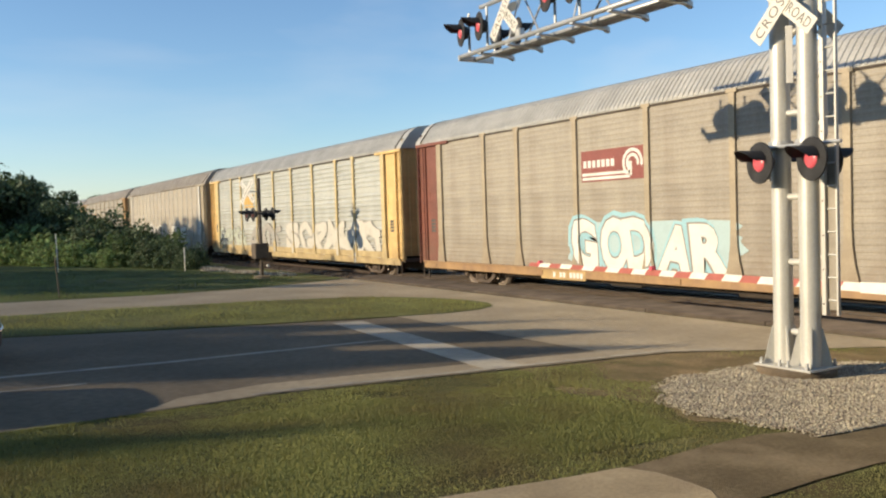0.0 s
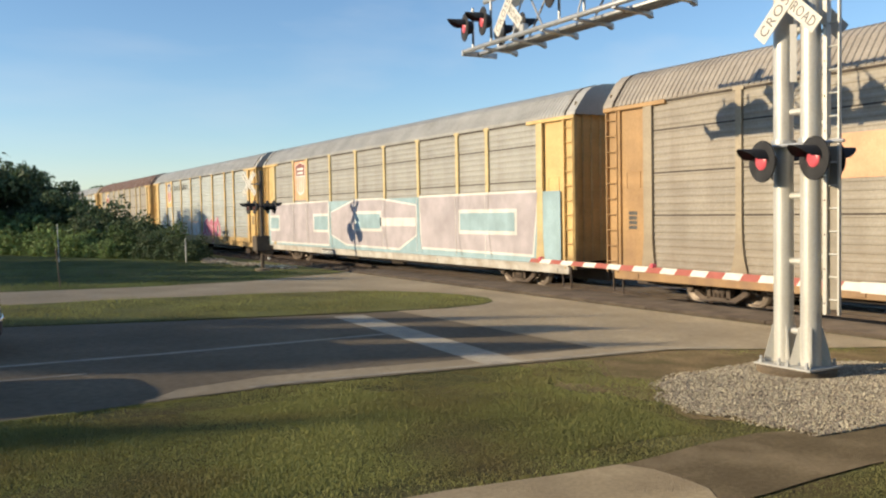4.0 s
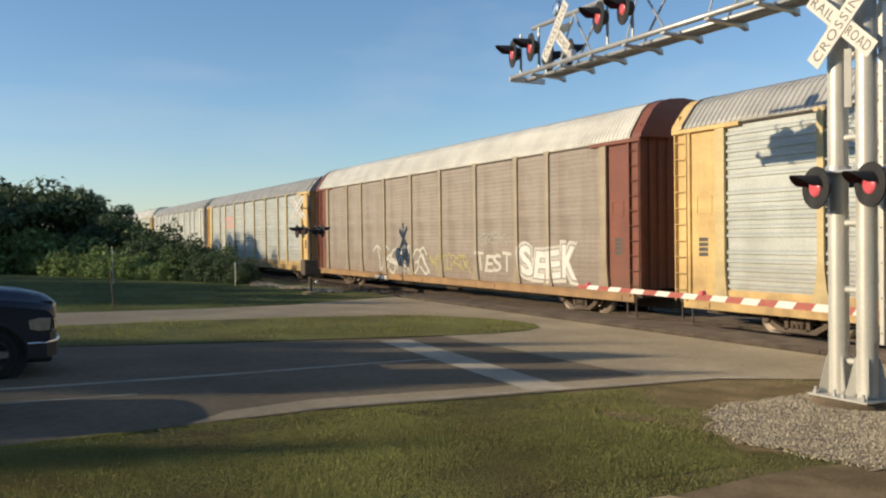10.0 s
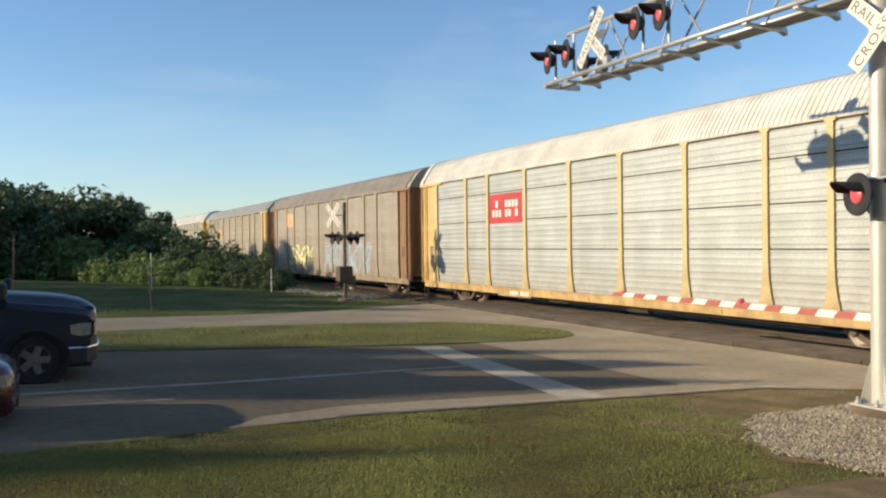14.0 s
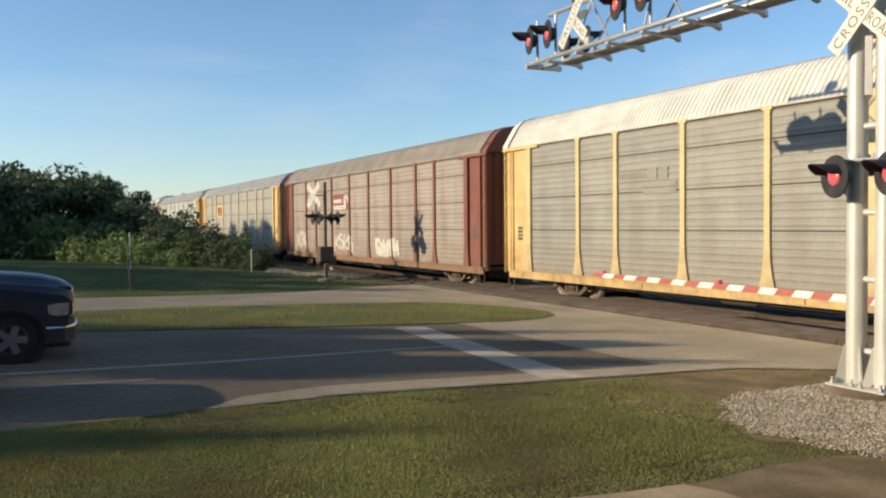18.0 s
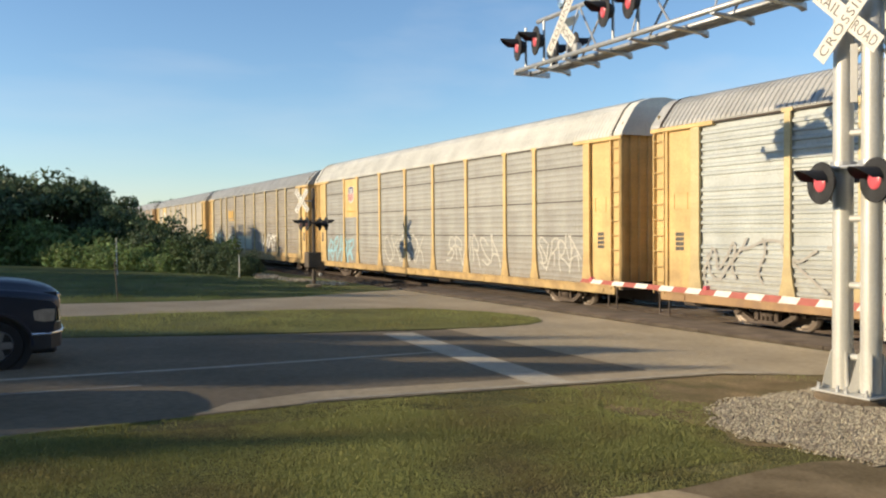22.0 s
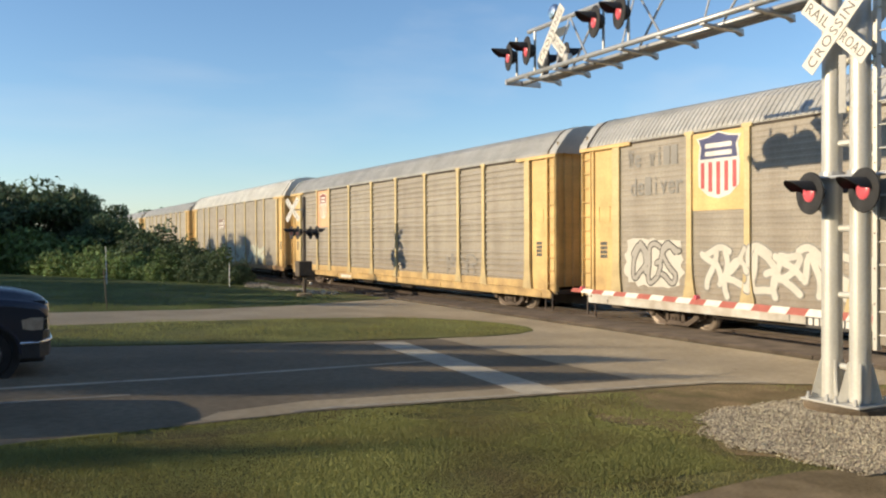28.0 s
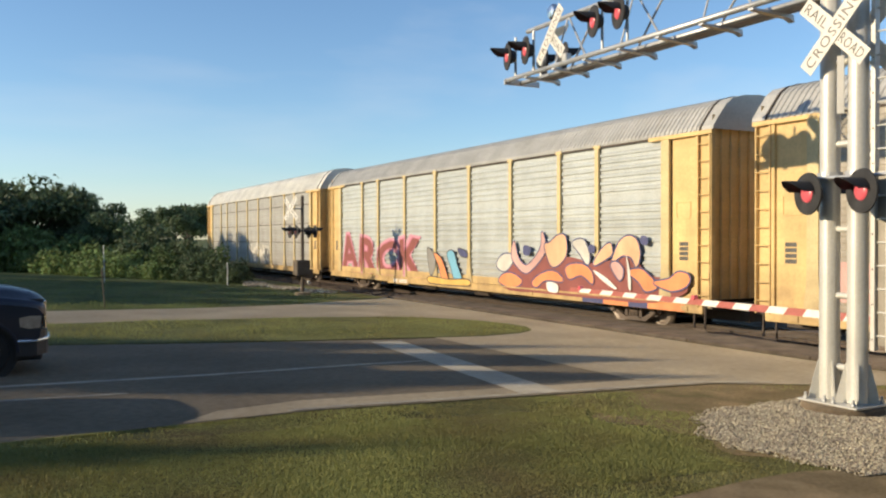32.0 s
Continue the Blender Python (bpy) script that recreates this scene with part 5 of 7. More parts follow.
def ballast_spots(u):
    y = -4 + u[:, 1] ** 1.3 * 90
    x = 14.9 + u[:, 0] * 1.3 + np.where(u[:, 0] > 0.86, 1.4, 0)
    y = np.where((y > 8.3) & (y < 33.2), 33.2 + RNG.random(len(y)) * 40, y)
    return x, y


def heap_spots(u):
    k = np.floor(u[:, 0] * 4).astype(int)
    cx, cy = np.array([12.9, 12.2, 13.4, 12.6])[k], np.array([41.0, 43.5, 38.0, 46.5])[k]
    a, r = u[:, 1] * 2 * np.pi, np.sqrt(RNG.random(len(k)))
    return cx + 0.75 * r * np.cos(a), cy + 1.5 * r * np.sin(a)


stones("spilled_gravel", 2600, heap_spots, 0.055, gravel_mat, "pale spilled gravel on the verge by the track")
stones("ballast", 9000, ballast_spots, 0.05, ballast_mat, "dusty brown ballast stones along the track")


# ---- the waiting vehicles ----
def arch_outline(base, arches, r, pts):
    """A side outline (x, z) whose lower edge has round wheel openings."""
    low = []
    for cx, cz in arches:
        for i in range(13):
            a = math.pi - i * math.pi / 12
            low.append((cx + r * math.cos(a), max(base, cz + r * math.sin(a))))
    return low + pts


def road_wheel(parent, x, y, r, w, side, mat_rim):
    wh = part("wheel", Geo().lathe([(-w / 2, r * 0.62), (-w / 2, r * 0.93), (-w * 0.35, r), (w * 0.35, r), (w / 2, r * 0.93), (w / 2, r * 0.62)], (0, 0, 0), "y", 32), rubber, parent, "black rubber tyre", smooth=False, at=pose(x, y, r))
    part("rim", Geo().lathe([(side * w * 0.42, r * 0.64), (side * w * 0.46, r * 0.58), (side * w * 0.2, r * 0.52), (side * w * 0.16, r * 0.2), (side * w * 0.3, r * 0.16), (side * w * 0.32, 0.0)], (0, 0, 0), "y", 28), mat_rim, wh, "metal rim")
    g = Geo()
    for i in range(5):
        a = i * 2 * math.pi / 5
        c, s = math.cos(a), math.sin(a)
        n = (-s * 0.05, c * 0.05)
        y0, y1 = side * w * 0.22, side * w * 0.40
        o = [(c * r * 0.15 + n[0], s * r * 0.15 + n[1]), (c * r * 0.58 + n[0], s * r * 0.58 + n[1]), (c * r * 0.58 - n[0], s * r * 0.58 - n[1]), (c * r * 0.15 - n[0], s * r * 0.15 - n[1])]
        g.prism(o, y0, y1, "y")
    part("spokes", g, mat_rim, wh)
    return wh


def pickup(at):
    """A large dark pickup; x runs forward to its bumper, the ground is z = 0."""
    t = thing("pickup_truck", "dark navy pickup truck waiting in the shade", "truck", at=at)
    rows = []
    for x, w, z, zs in ((0.14, 0.66, 1.02, 0.94), (0.12, 0.76, 1.11, 1.00), (0.05, 0.84, 1.165, 1.04), (-0.07, 0.90, 1.22, 1.07), (-0.31, 0.95, 1.28, 1.11), (-0.56, 0.975, 1.315, 1.14), (-0.85, 0.985, 1.34, 1.17), (-1.1, 0.985, 1.365, 1.20)):
        rows.append([(x, -w, zs - 0.12), (x, -w * 0.99, zs - 0.03), (x, -w * 0.95, zs + 0.03), (x, -w * 0.88, zs + 0.035), (x, -w * 0.80, zs + 0.04), (x, -w * 0.70, z - 0.05), (x, -w * 0.58, z - 0.008), (x, 0, z), (x, w * 0.58, z - 0.008), (x, w * 0.70, z - 0.05), (x, w * 0.80, zs + 0.04), (x, w * 0.88, zs + 0.035), (x, w * 0.95, zs + 0.03), (x, w * 0.99, zs - 0.03), (x, w, zs - 0.12)])
    part("hood", Geo().sweep(rows), navy, t, smooth=True)
    part("hood_seam", Geo().box(-1.05, 0.1, -0.72, -0.71, 1.06, 1.12), plastic, t)
    for s in (-1, 1):
        up = [(0.02, 0.55), (0.06, 0.70), (0.08, 0.93), (0.0, 1.0), (-0.3, 1.05), (-0.7, 1.10), (-1.1, 1.16), (-3.1, 1.2), (-3.1, 0.42), (-1.3, 0.42)]
        low = [(-0.72 + 0.45 * math.cos(a), 0.36 + 0.47 * math.sin(a)) for a in [math.pi - i * math.pi / 12 for i in range(13)]]
        part("fender", Geo().prism(low + [(-0.25, 0.46)] + up, s * 0.93, s * 0.995, "y"), navy, t)
        part("arch_lip", Geo().sweep([[(-0.72 + r * math.cos(a), s * y, 0.36 + r * math.sin(a)) for r, y in ((0.45, 0.995), (0.45, 1.012), (0.49, 1.012), (0.50, 0.995))] for a in [math.pi - i * math.pi / 12 for i in range(13)]]), navy, t)
        part("bed_side", Geo().prism([(-3.12, 0.45), (-3.12, 1.25), (-5.3, 1.25), (-5.3, 0.5), (-4.7, 0.5)] + [(-4.2 + 0.46 * math.cos(i * math.pi / 12), 0.40 + 0.46 * math.sin(i * math.pi / 12)) for i in range(12, -1, -1)], s * 0.90, s * 0.985, "y"), navy, t)
        lamp = part("headlamp", Geo().prism([(0.045, 0.71), (0.06, 0.885), (-0.10, 0.89), (-0.235, 0.86), (-0.22, 0.73), (-0.1, 0.70)], s * 0.90, s * 1.004, "y"), head_glass, t, "dull clear headlamp")
        part("reflector", Geo().prism([(0.0, 0.73), (0.02, 0.86), (-0.10, 0.865), (-0.13, 0.73)], s * 0.90, s * 1.008, "y"), head_glass, lamp)
        part("mirror", Geo().box(-1.18, -1.06, *sorted((s * 1.0, s * 1.26)), 1.27, 1.52, 0.03), plastic, t)
        road_wheel(t, -0.72, s * 0.84, 0.37, 0.27, s, alloy)
        road_wheel(t, -4.2, s * 0.84, 0.37, 0.27, s, alloy)
        part("wheel_well", Geo().lathe([(-0.16, 0.0), (-0.16, 0.48), (0.13, 0.48)], (-0.72, s * 0.75, 0.37), "y", 20), plastic, t)
        part("tow_hook", Geo().tube((-0.12, s * 0.6, 0.36), (0.1, s * 0.6, 0.34), 0.025, 8), chrome, t)
    out = [(0.14, -0.70), (0.18, -0.4), (0.19, 0.4), (0.14, 0.70), (0.0, 0.97), (-0.28, 1.01), (-0.28, 0.96), (-0.04, 0.90), (0.06, 0.68), (0.06, -0.68), (-0.04, -0.90), (-0.28, -0.96), (-0.28, -1.01), (0.0, -0.97)]
    bump = part("bumper", Geo().prism(out, 0.30, 0.55, "z"), plastic, t, "dark grey front bumper")
    edge = [(-0.26, -1.0), (0.0, -0.965), (0.14, -0.70), (0.185, -0.4), (0.195, 0.0), (0.185, 0.4), (0.14, 0.70), (0.0, 0.965), (-0.26, 1.0)]
    strip_geo = Geo()
    for (xa, ya), (xb, yb) in zip(edge, edge[1:]):
        strip_geo.tube((xa, ya, 0.52), (xb, yb, 0.52), 0.026, 8)
    part("bumper_strip", strip_geo, chrome, bump, "rounded chrome strip along the bumper")
    part("fascia", Geo().prism([(x - 0.012, y * 0.985) for x, y in out], 0.55, 0.66, "z"), navy, bump, "painted fascia above the bumper")
    for s in (-1, 1):
        part("grille_edge", Geo().tube((0.13, s * 0.60, 0.68), (0.11, s * 0.60, 1.06), 0.026, 8), chrome, t, "chrome edge of the grille")
    part("air_dam", Geo().box(-0.3, 0.08, -0.86, 0.86, 0.22, 0.32, 0.03), plastic, t)
    gr = part("grille", Geo().box(0.05, 0.12, -0.52, 0.52, 0.66, 1.06, 0.02), plastic, t)
    for a, b, c, d in ((-0.58, 0.58, 1.02, 1.09), (-0.58, 0.58, 0.64, 0.70), (-0.59, -0.51, 0.70, 1.02), (0.51, 0.59, 0.70, 1.02), (-0.03, 0.03, 0.70, 1.02), (-0.51, -0.035, 0.83, 0.88), (0.035, 0.51, 0.83, 0.88)):
        part("grille_bar", Geo().box(0.08, 0.15, a, b, c, d, 0.015), chrome, gr, "chrome grille bar")
    part("radiator_panel", Geo().box(-0.25, 0.05, -0.88, 0.88, 0.45, 0.96), plastic, t)
    side = ((-1.05, 0.95, 1.22), (-1.25, 0.93, 1.42), (-1.8, 0.78, 1.90), (-2.05, 0.76, 1.96), (-2.9, 0.76, 1.96), (-3.05, 0.80, 1.88), (-3.1, 0.93, 1.22))
    part("cab", Geo().sweep([[(x, -w, z) for x, w, z in side], [(x + 0.04, 0, z + 0.03) for x, w, z in side], [(x, w, z) for x, w, z in side]]), navy, t)
    for s in (-1, 1):
        part("cab_side", Geo().add([(-1.05, s * 0.95, 1.18), (-3.1, s * 0.95, 1.18), (-3.05, s * 0.80, 1.89), (-2.9, s * 0.765, 1.96), (-2.05, s * 0.765, 1.96), (-1.8, s * 0.785, 1.90), (-1.25, s * 0.935, 1.42)], [(0, 1, 2, 3, 4, 5, 6)]), navy, t)
        part("side_window", Geo().add([(-1.42, s * 0.957, 1.28), (-2.95, s * 0.957, 1.28), (-2.9, s * 0.815, 1.86), (-1.95, s * 0.812, 1.86)], [(0, 1, 2, 3)]), tinted, t, "tinted side window")
        part("door_handle", Geo().box(-2.9, -2.72, *sorted((s * 0.995, s * 1.02)), 1.03, 1.07, 0.008), chrome, t)
    part("windscreen", Geo().add([(-1.23, -0.86, 1.435), (-1.19, 0, 1.465), (-1.23, 0.86, 1.435), (-1.78, 0.72, 1.905), (-1.74, 0, 1.935), (-1.78, -0.72, 1.905)], [(0, 1, 4, 5), (1, 2, 3, 4)]), tinted, t, "dark windscreen")
    part("bed_floor", Geo().box(-5.3, -3.15, -0.9, 0.9, 0.62, 0.70), navy, t)
    part("tailgate", Geo().box(-5.33, -5.27, -0.95, 0.95, 0.6, 1.22), navy, t)
    part("chassis", Geo().box(-5.1, -0.2, -0.5, 0.5, 0.32, 0.62), plastic, t)
    return t


def sedan(at):
    """A dark red saloon; x runs forward to its nose."""
    t = thing("sedan_car", "dark red saloon car waiting beside the pickup", "car", at=at)
    rows = []
    for x, w, zb, zt in ((0.0, 0.50, 0.30, 0.66), (-0.03, 0.66, 0.24, 0.80), (-0.09, 0.78, 0.20, 0.89), (-0.22, 0.85, 0.18, 0.95), (-0.6, 0.88, 0.18, 1.01), (-1.2, 0.885, 0.18, 1.07), (-3.9, 0.88, 0.18, 1.10), (-4.5, 0.82, 0.24, 1.06), (-4.62, 0.7, 0.3, 0.95)):
        rows.append([(x, -w * 0.92, zb), (x, -w, zb + 0.12), (x, -w, zt * 0.66), (x, -w * 0.97, zt * 0.86), (x, -w * 0.86, zt * 0.97), (x, -w * 0.5, zt), (x, 0, zt + 0.015), (x, w * 0.5, zt), (x, w * 0.86, zt * 0.97), (x, w * 0.97, zt * 0.86), (x, w, zt * 0.66), (x, w, zb + 0.12), (x, w * 0.92, zb)])
    g = Geo().sweep(rows)
    g.f.append(tuple(range(13)))
    part("body", g, crimson, t, smooth=True)
    part("greenhouse", Geo().sweep([[(x, -w, z0), (x, -w * 0.82, z1), (x, 0, z1 + 0.03), (x, w * 0.82, z1), (x, w, z0)] for x, w, z0, z1 in ((-1.2, 0.80, 1.03, 1.06), (-1.9, 0.80, 1.07, 1.50), (-2.6, 0.80, 1.07, 1.58), (-3.3, 0.79, 1.07, 1.53), (-4.0, 0.76, 1.07, 1.12))]), tinted, t, "tinted glasshouse", smooth=True)
    part("roof_panel", Geo().sweep([[(x, -w * 0.8, z1 + 0.012), (x, 0, z1 + 0.045), (x, w * 0.8, z1 + 0.012)] for x, w, z1 in ((-1.95, 0.80, 1.51), (-2.6, 0.80, 1.58), (-3.25, 0.79, 1.535))]), crimson, t, smooth=True)
    for s in (-1, 1):
        part("headlamp", Geo().sweep([[(-0.025, s * 0.62, 0.62), (-0.045, s * 0.66, 0.76)], [(-0.085, s * 0.79, 0.62), (-0.10, s * 0.79, 0.79)], [(-0.36, s * 0.872, 0.66), (-0.36, s * 0.86, 0.80)]]), head_glass, t, "clear wrap-round headlamp")
        part("fog_lamp", Geo().lathe([(0.0, 0.0), (0.0, 0.05), (-0.05, 0.05)], (-0.03, s * 0.55, 0.36), "x", 12), head_glass, t)
        part("wheel_well", Geo().lathe([(0.005, 0.0), (0.005, 0.36)], (-0.88, s * 0.885, 0.33), "y", 24), plastic, t)
        road_wheel(t, -0.88, s * 0.80, 0.31, 0.2, s, alloy)
        road_wheel(t, -3.55, s * 0.80, 0.31, 0.2, s, alloy)
        part("mirror", Geo().box(-1.62, -1.48, *sorted((s * 0.86, s * 1.02)), 1.08, 1.22, 0.02), crimson, t)
    part("grille", Geo().box(-0.06, 0.012, -0.42, 0.42, 0.50, 0.62, 0.01), plastic, t)
    part("lower_intake", Geo().box(-0.03, 0.02, -0.5, 0.5, 0.28, 0.40, 0.01), plastic, t)
    return t


pickup(pose(0.60, 14.97, 0.488))
sedan(pose(-0.28, 11.4, 0.50) @ Matrix.Diagonal((1.0, 1.0, 0.78, 1.0)))

# ---- lettering, emblems and graffiti on the cars; local y runs from the near end (-) to the far end (+) ----
def spray(name, rgb):
    return shade("spray_" + name, rgb, 0.6, 0, 0.12, 0.1, 1.6, 0, 0, tuple(c * 0.62 for c in rgb), 0.45, (1.6, 1.6, 0.6))


INK = {
    "white": spray("white", (0.74, 0.72, 0.66)), "offwhite": spray("off_white", (0.60, 0.57, 0.49)), "black": spray("black", (0.06, 0.055, 0.05)),
    "grey": spray("grey", (0.28, 0.265, 0.235)), "midgrey": spray("mid_grey", (0.40, 0.375, 0.33)), "lightblue": spray("light_blue", (0.33, 0.56, 0.62)), "blue": spray("blue", (0.20, 0.46, 0.60)),
    "navy": spray("navy", (0.07, 0.075, 0.17)), "red": spray("red", (0.55, 0.10, 0.10)), "maroon": spray("maroon", (0.26, 0.075, 0.06)), "orange": spray("orange", (0.78, 0.27, 0.10)),
    "peach": spray("peach", (0.80, 0.45, 0.25)), "yellow": spray("yellow", (0.66, 0.53, 0.19)), "gold": spray("gold", (0.68, 0.42, 0.10)), "pink": spray("pink", (0.62, 0.30, 0.36)), "rose": spray("rose", (0.52, 0.17, 0.24)),
    "sprayyellow": spray("pale_yellow", (0.74, 0.70, 0.36)), "lilac": spray("lilac", (0.47, 0.42, 0.43)), "teal": spray("teal", (0.33, 0.46, 0.49)), "green": spray("green", (0.18, 0.40, 0.22)), "paleg": spray("pale_green", (0.475, 0.505, 0.41)),
    "dullyellow": spray("dull_yellow", (0.44, 0.38, 0.17)), "paintblack": shade("stencil_black", (0.09, 0.085, 0.075), 0.6, 0, 0.2, 0.1, 4.0), "signred": spray("sign_red", (0.50, 0.055, 0.06)), "fadedpink": spray("faded_pink", (0.62, 0.36, 0.31)), "hazeblue": spray("haze_blue", (0.42, 0.55, 0.56)), "dimbrown": spray("dim_brown", (0.23, 0.15, 0.12)),
}
FACE = -SIDE + 0.016   # on the ribs of the panels
POST_FACE = -SIDE - 0.036


def fitted(me, w, h):
    """Scale lettering to a width and height, from its lower left corner."""
    xs = [v.co.x for v in me.vertices]
    ys = [v.co.y for v in me.vertices]
    x0, y0, sx, sy = min(xs), min(ys), w / max(1e-6, max(xs) - min(xs)), h / max(1e-6, max(ys) - min(ys))
    for v in me.vertices:
        v.co.x, v.co.y = (v.co.x - x0) * sx, (v.co.y - y0) * sy
    return me


def warped(me, phase, h):
    """Lettering as a spray can draws it: each letter leans, swells and sags in its own way."""
    lean, rise = 0.12 * math.sin(phase * 2.1), 0.06 * h * math.sin(phase * 3.3)
    for v in me.vertices:
        x, y = v.co.x, v.co.y
        v.co.x = x + lean * y + 0.045 * h * math.sin(3.1 * y / h + phase)
        v.co.y = y * (1 + 0.07 * math.sin(phase)) + rise * y / h + 0.05 * h * math.sin(2.6 * x / h + phase * 1.3)
    return me


def on_posts(k, me, ink, y_left, z0, lift=0.0):
    """The stretches of a painted shape that fall on the side posts of a car, which stand proud of the panels."""
    if SPECS[k][5] == "plain":
        return
    xs = [v.co.x for v in me.vertices]
    for y in POSTS:
        at = y_left - y
        if min(xs) < at + 0.1 and max(xs) > at - 0.1:
            bm = bmesh.new()
            bm.from_mesh(me)
            for side in (-1, 1):
                bmesh.ops.bisect_plane(bm, geom=bm.verts[:] + bm.edges[:] + bm.faces[:], plane_co=(at + side * 0.1, 0, 0), plane_no=(side, 0, 0), clear_outer=True)
            if bm.faces:
                out = bpy.data.meshes.new("painted_post")
                bm.to_mesh(out)
                out.materials.append(INK[ink])
                part("painted_post", out, None, CARS[k], at=facing_west(POST_FACE - 0.001 - lift, y_left, z0))
            bm.free()


def word(k, text, y0, y1, z0, z1, ink, line="", halo="", slant=0.0, fat=0.02):
    """Sprayed letters from y0 (their left) to y1, each with its outline and halo behind."""
    z0 = max(z0, FLOOR + 0.03)
    share = [0.45 if c == "I" else 1.0 for c in text]
    w, h, x = (y0 - y1) / sum(share), z1 - z0, 0.0
    for n, c in enumerate(text):
        top = None
        for col, grow, lift in ((halo, 0.15, 0.0), (line, 0.05, 0.002), (ink, 0.0, 0.004)):
            if not col:
                continue
            me = fitted(letters(c, 1.0, INK[col], 0.0005, 1.0, fat + grow * 0.5), w * share[n] * 0.97 + 2 * grow, h + 2 * grow)
            warped(me, n * 1.7 + k, h)
            for v in me.vertices:
                v.co.x += slant * v.co.y - grow
                v.co.y -= grow
            on_posts(k, me, col, y0 - x, z0, lift + 0.0007 * (n % 2))
            if top is None:
                top = part("graffiti_letter", me, None, CARS[k], "sprayed graffiti letter", at=facing_west(FACE - 0.0007 * (n % 2), y0 - x, z0))
            else:
                part("letter_fill" if col == ink else "letter_outline", me, None, top, at=pose(0, 0, lift))
        x += w * share[n]


def smooth_line(pts, n=5):
    """Points on a smooth curve through the given ones."""
    p = [Vector(q) for q in [pts[0], *pts, pts[-1]]]
    out = []
    for i in range(1, len(p) - 2):
        a, b, c, d = p[i - 1], p[i], p[i + 1], p[i + 2]
        for j in range(n):
            t = j / n
            out.append(0.5 * (2 * b + (c - a) * t + (2 * a - 5 * b + 4 * c - d) * t * t + (3 * b - a - 3 * c + d) * t ** 3))
    return [tuple(q) for q in out] + [tuple(p[-1])]


def ribbon(g, pts, w, lift=0.0):
    """A flat stroke with round ends, of width w, along points in a plane; it climbs a hair as it goes."""
    left, right = [], []
    for i, p in enumerate(pts):
        a, b = Vector(pts[max(0, i - 1)]), Vector(pts[min(len(pts) - 1, i + 1)])
        d = (b - a).normalized() if (b - a).length > 1e-6 else Vector((1, 0))
        n = Vector((-d.y, d.x)) * w * 0.5
        z = lift + 0.0004 * i / len(pts)
        left.append((p[0] + n.x, p[1] + n.y, z))
        right.append((p[0] - n.x, p[1] - n.y, z))
    g.sweep([left, right])
    for p, z in ((pts[0], lift - 0.0002), (pts[-1], lift + 0.0007)):
        g.add([(p[0] + 0.5 * w * math.cos(i * math.pi / 5), p[1] + 0.5 * w * math.sin(i * math.pi / 5), z) for i in range(10)], [tuple(range(10))])


def letter_strokes(rnd, w, h):
    """Strokes that look like a sprayed letter, of no alphabet."""
    def at(u, v):
        return (w * (u + rnd.uniform(-0.07, 0.07)), h * min(1.0, max(0.0, v + rnd.uniform(-0.07, 0.07))))
    kind = rnd.randrange(8)
    if kind == 0:
        return [[at(0.15, 0), at(0.10, 0.5), at(0.2, 1)], [at(0.2, 0.95), at(0.85, 0.85), at(0.7, 0.52), at(0.25, 0.5)], [at(0.4, 0.5), at(0.65, 0.25), at(0.95, 0.0)]]
    if kind == 1:
        return [[at(0.85, 0.85), at(0.4, 1.0), at(0.1, 0.55), at(0.3, 0.05), at(0.85, 0.12), at(0.88, 0.42), at(0.55, 0.45)]]
    if kind == 2:
        return [[at(0.05, 0), at(0.3, 0.6), at(0.5, 1)], [at(0.5, 1), at(0.7, 0.5), at(0.95, 0)], [at(0.2, 0.35), at(0.8, 0.38)]]
    if kind == 3:
        return [[at(0.88, 0.88), at(0.4, 1.0), at(0.15, 0.75), at(0.5, 0.52), at(0.88, 0.3), at(0.6, 0.02), at(0.1, 0.12)]]
    if kind == 4:
        return [[at(0.12, 1), at(0.2, 0.5), at(0.15, 0.0)], [at(0.9, 0.95), at(0.5, 0.6), at(0.2, 0.5), at(0.55, 0.35), at(0.95, 0.0)]]
    if kind == 5:
        return [[at(0.5, 1.0), at(0.12, 0.7), at(0.12, 0.3), at(0.5, 0.0), at(0.88, 0.3), at(0.88, 0.7), at(0.5, 1.0)]]
    if kind == 6:
        return [[at(0.1, 0.0), at(0.15, 0.9), at(0.45, 0.35), at(0.75, 0.95), at(0.9, 0.0)]]
    return [[at(0.0, 0.92), at(0.5, 1.0), at(1.0, 0.88)], [at(0.55, 0.95), at(0.45, 0.5), at(0.55, 0.0)]]


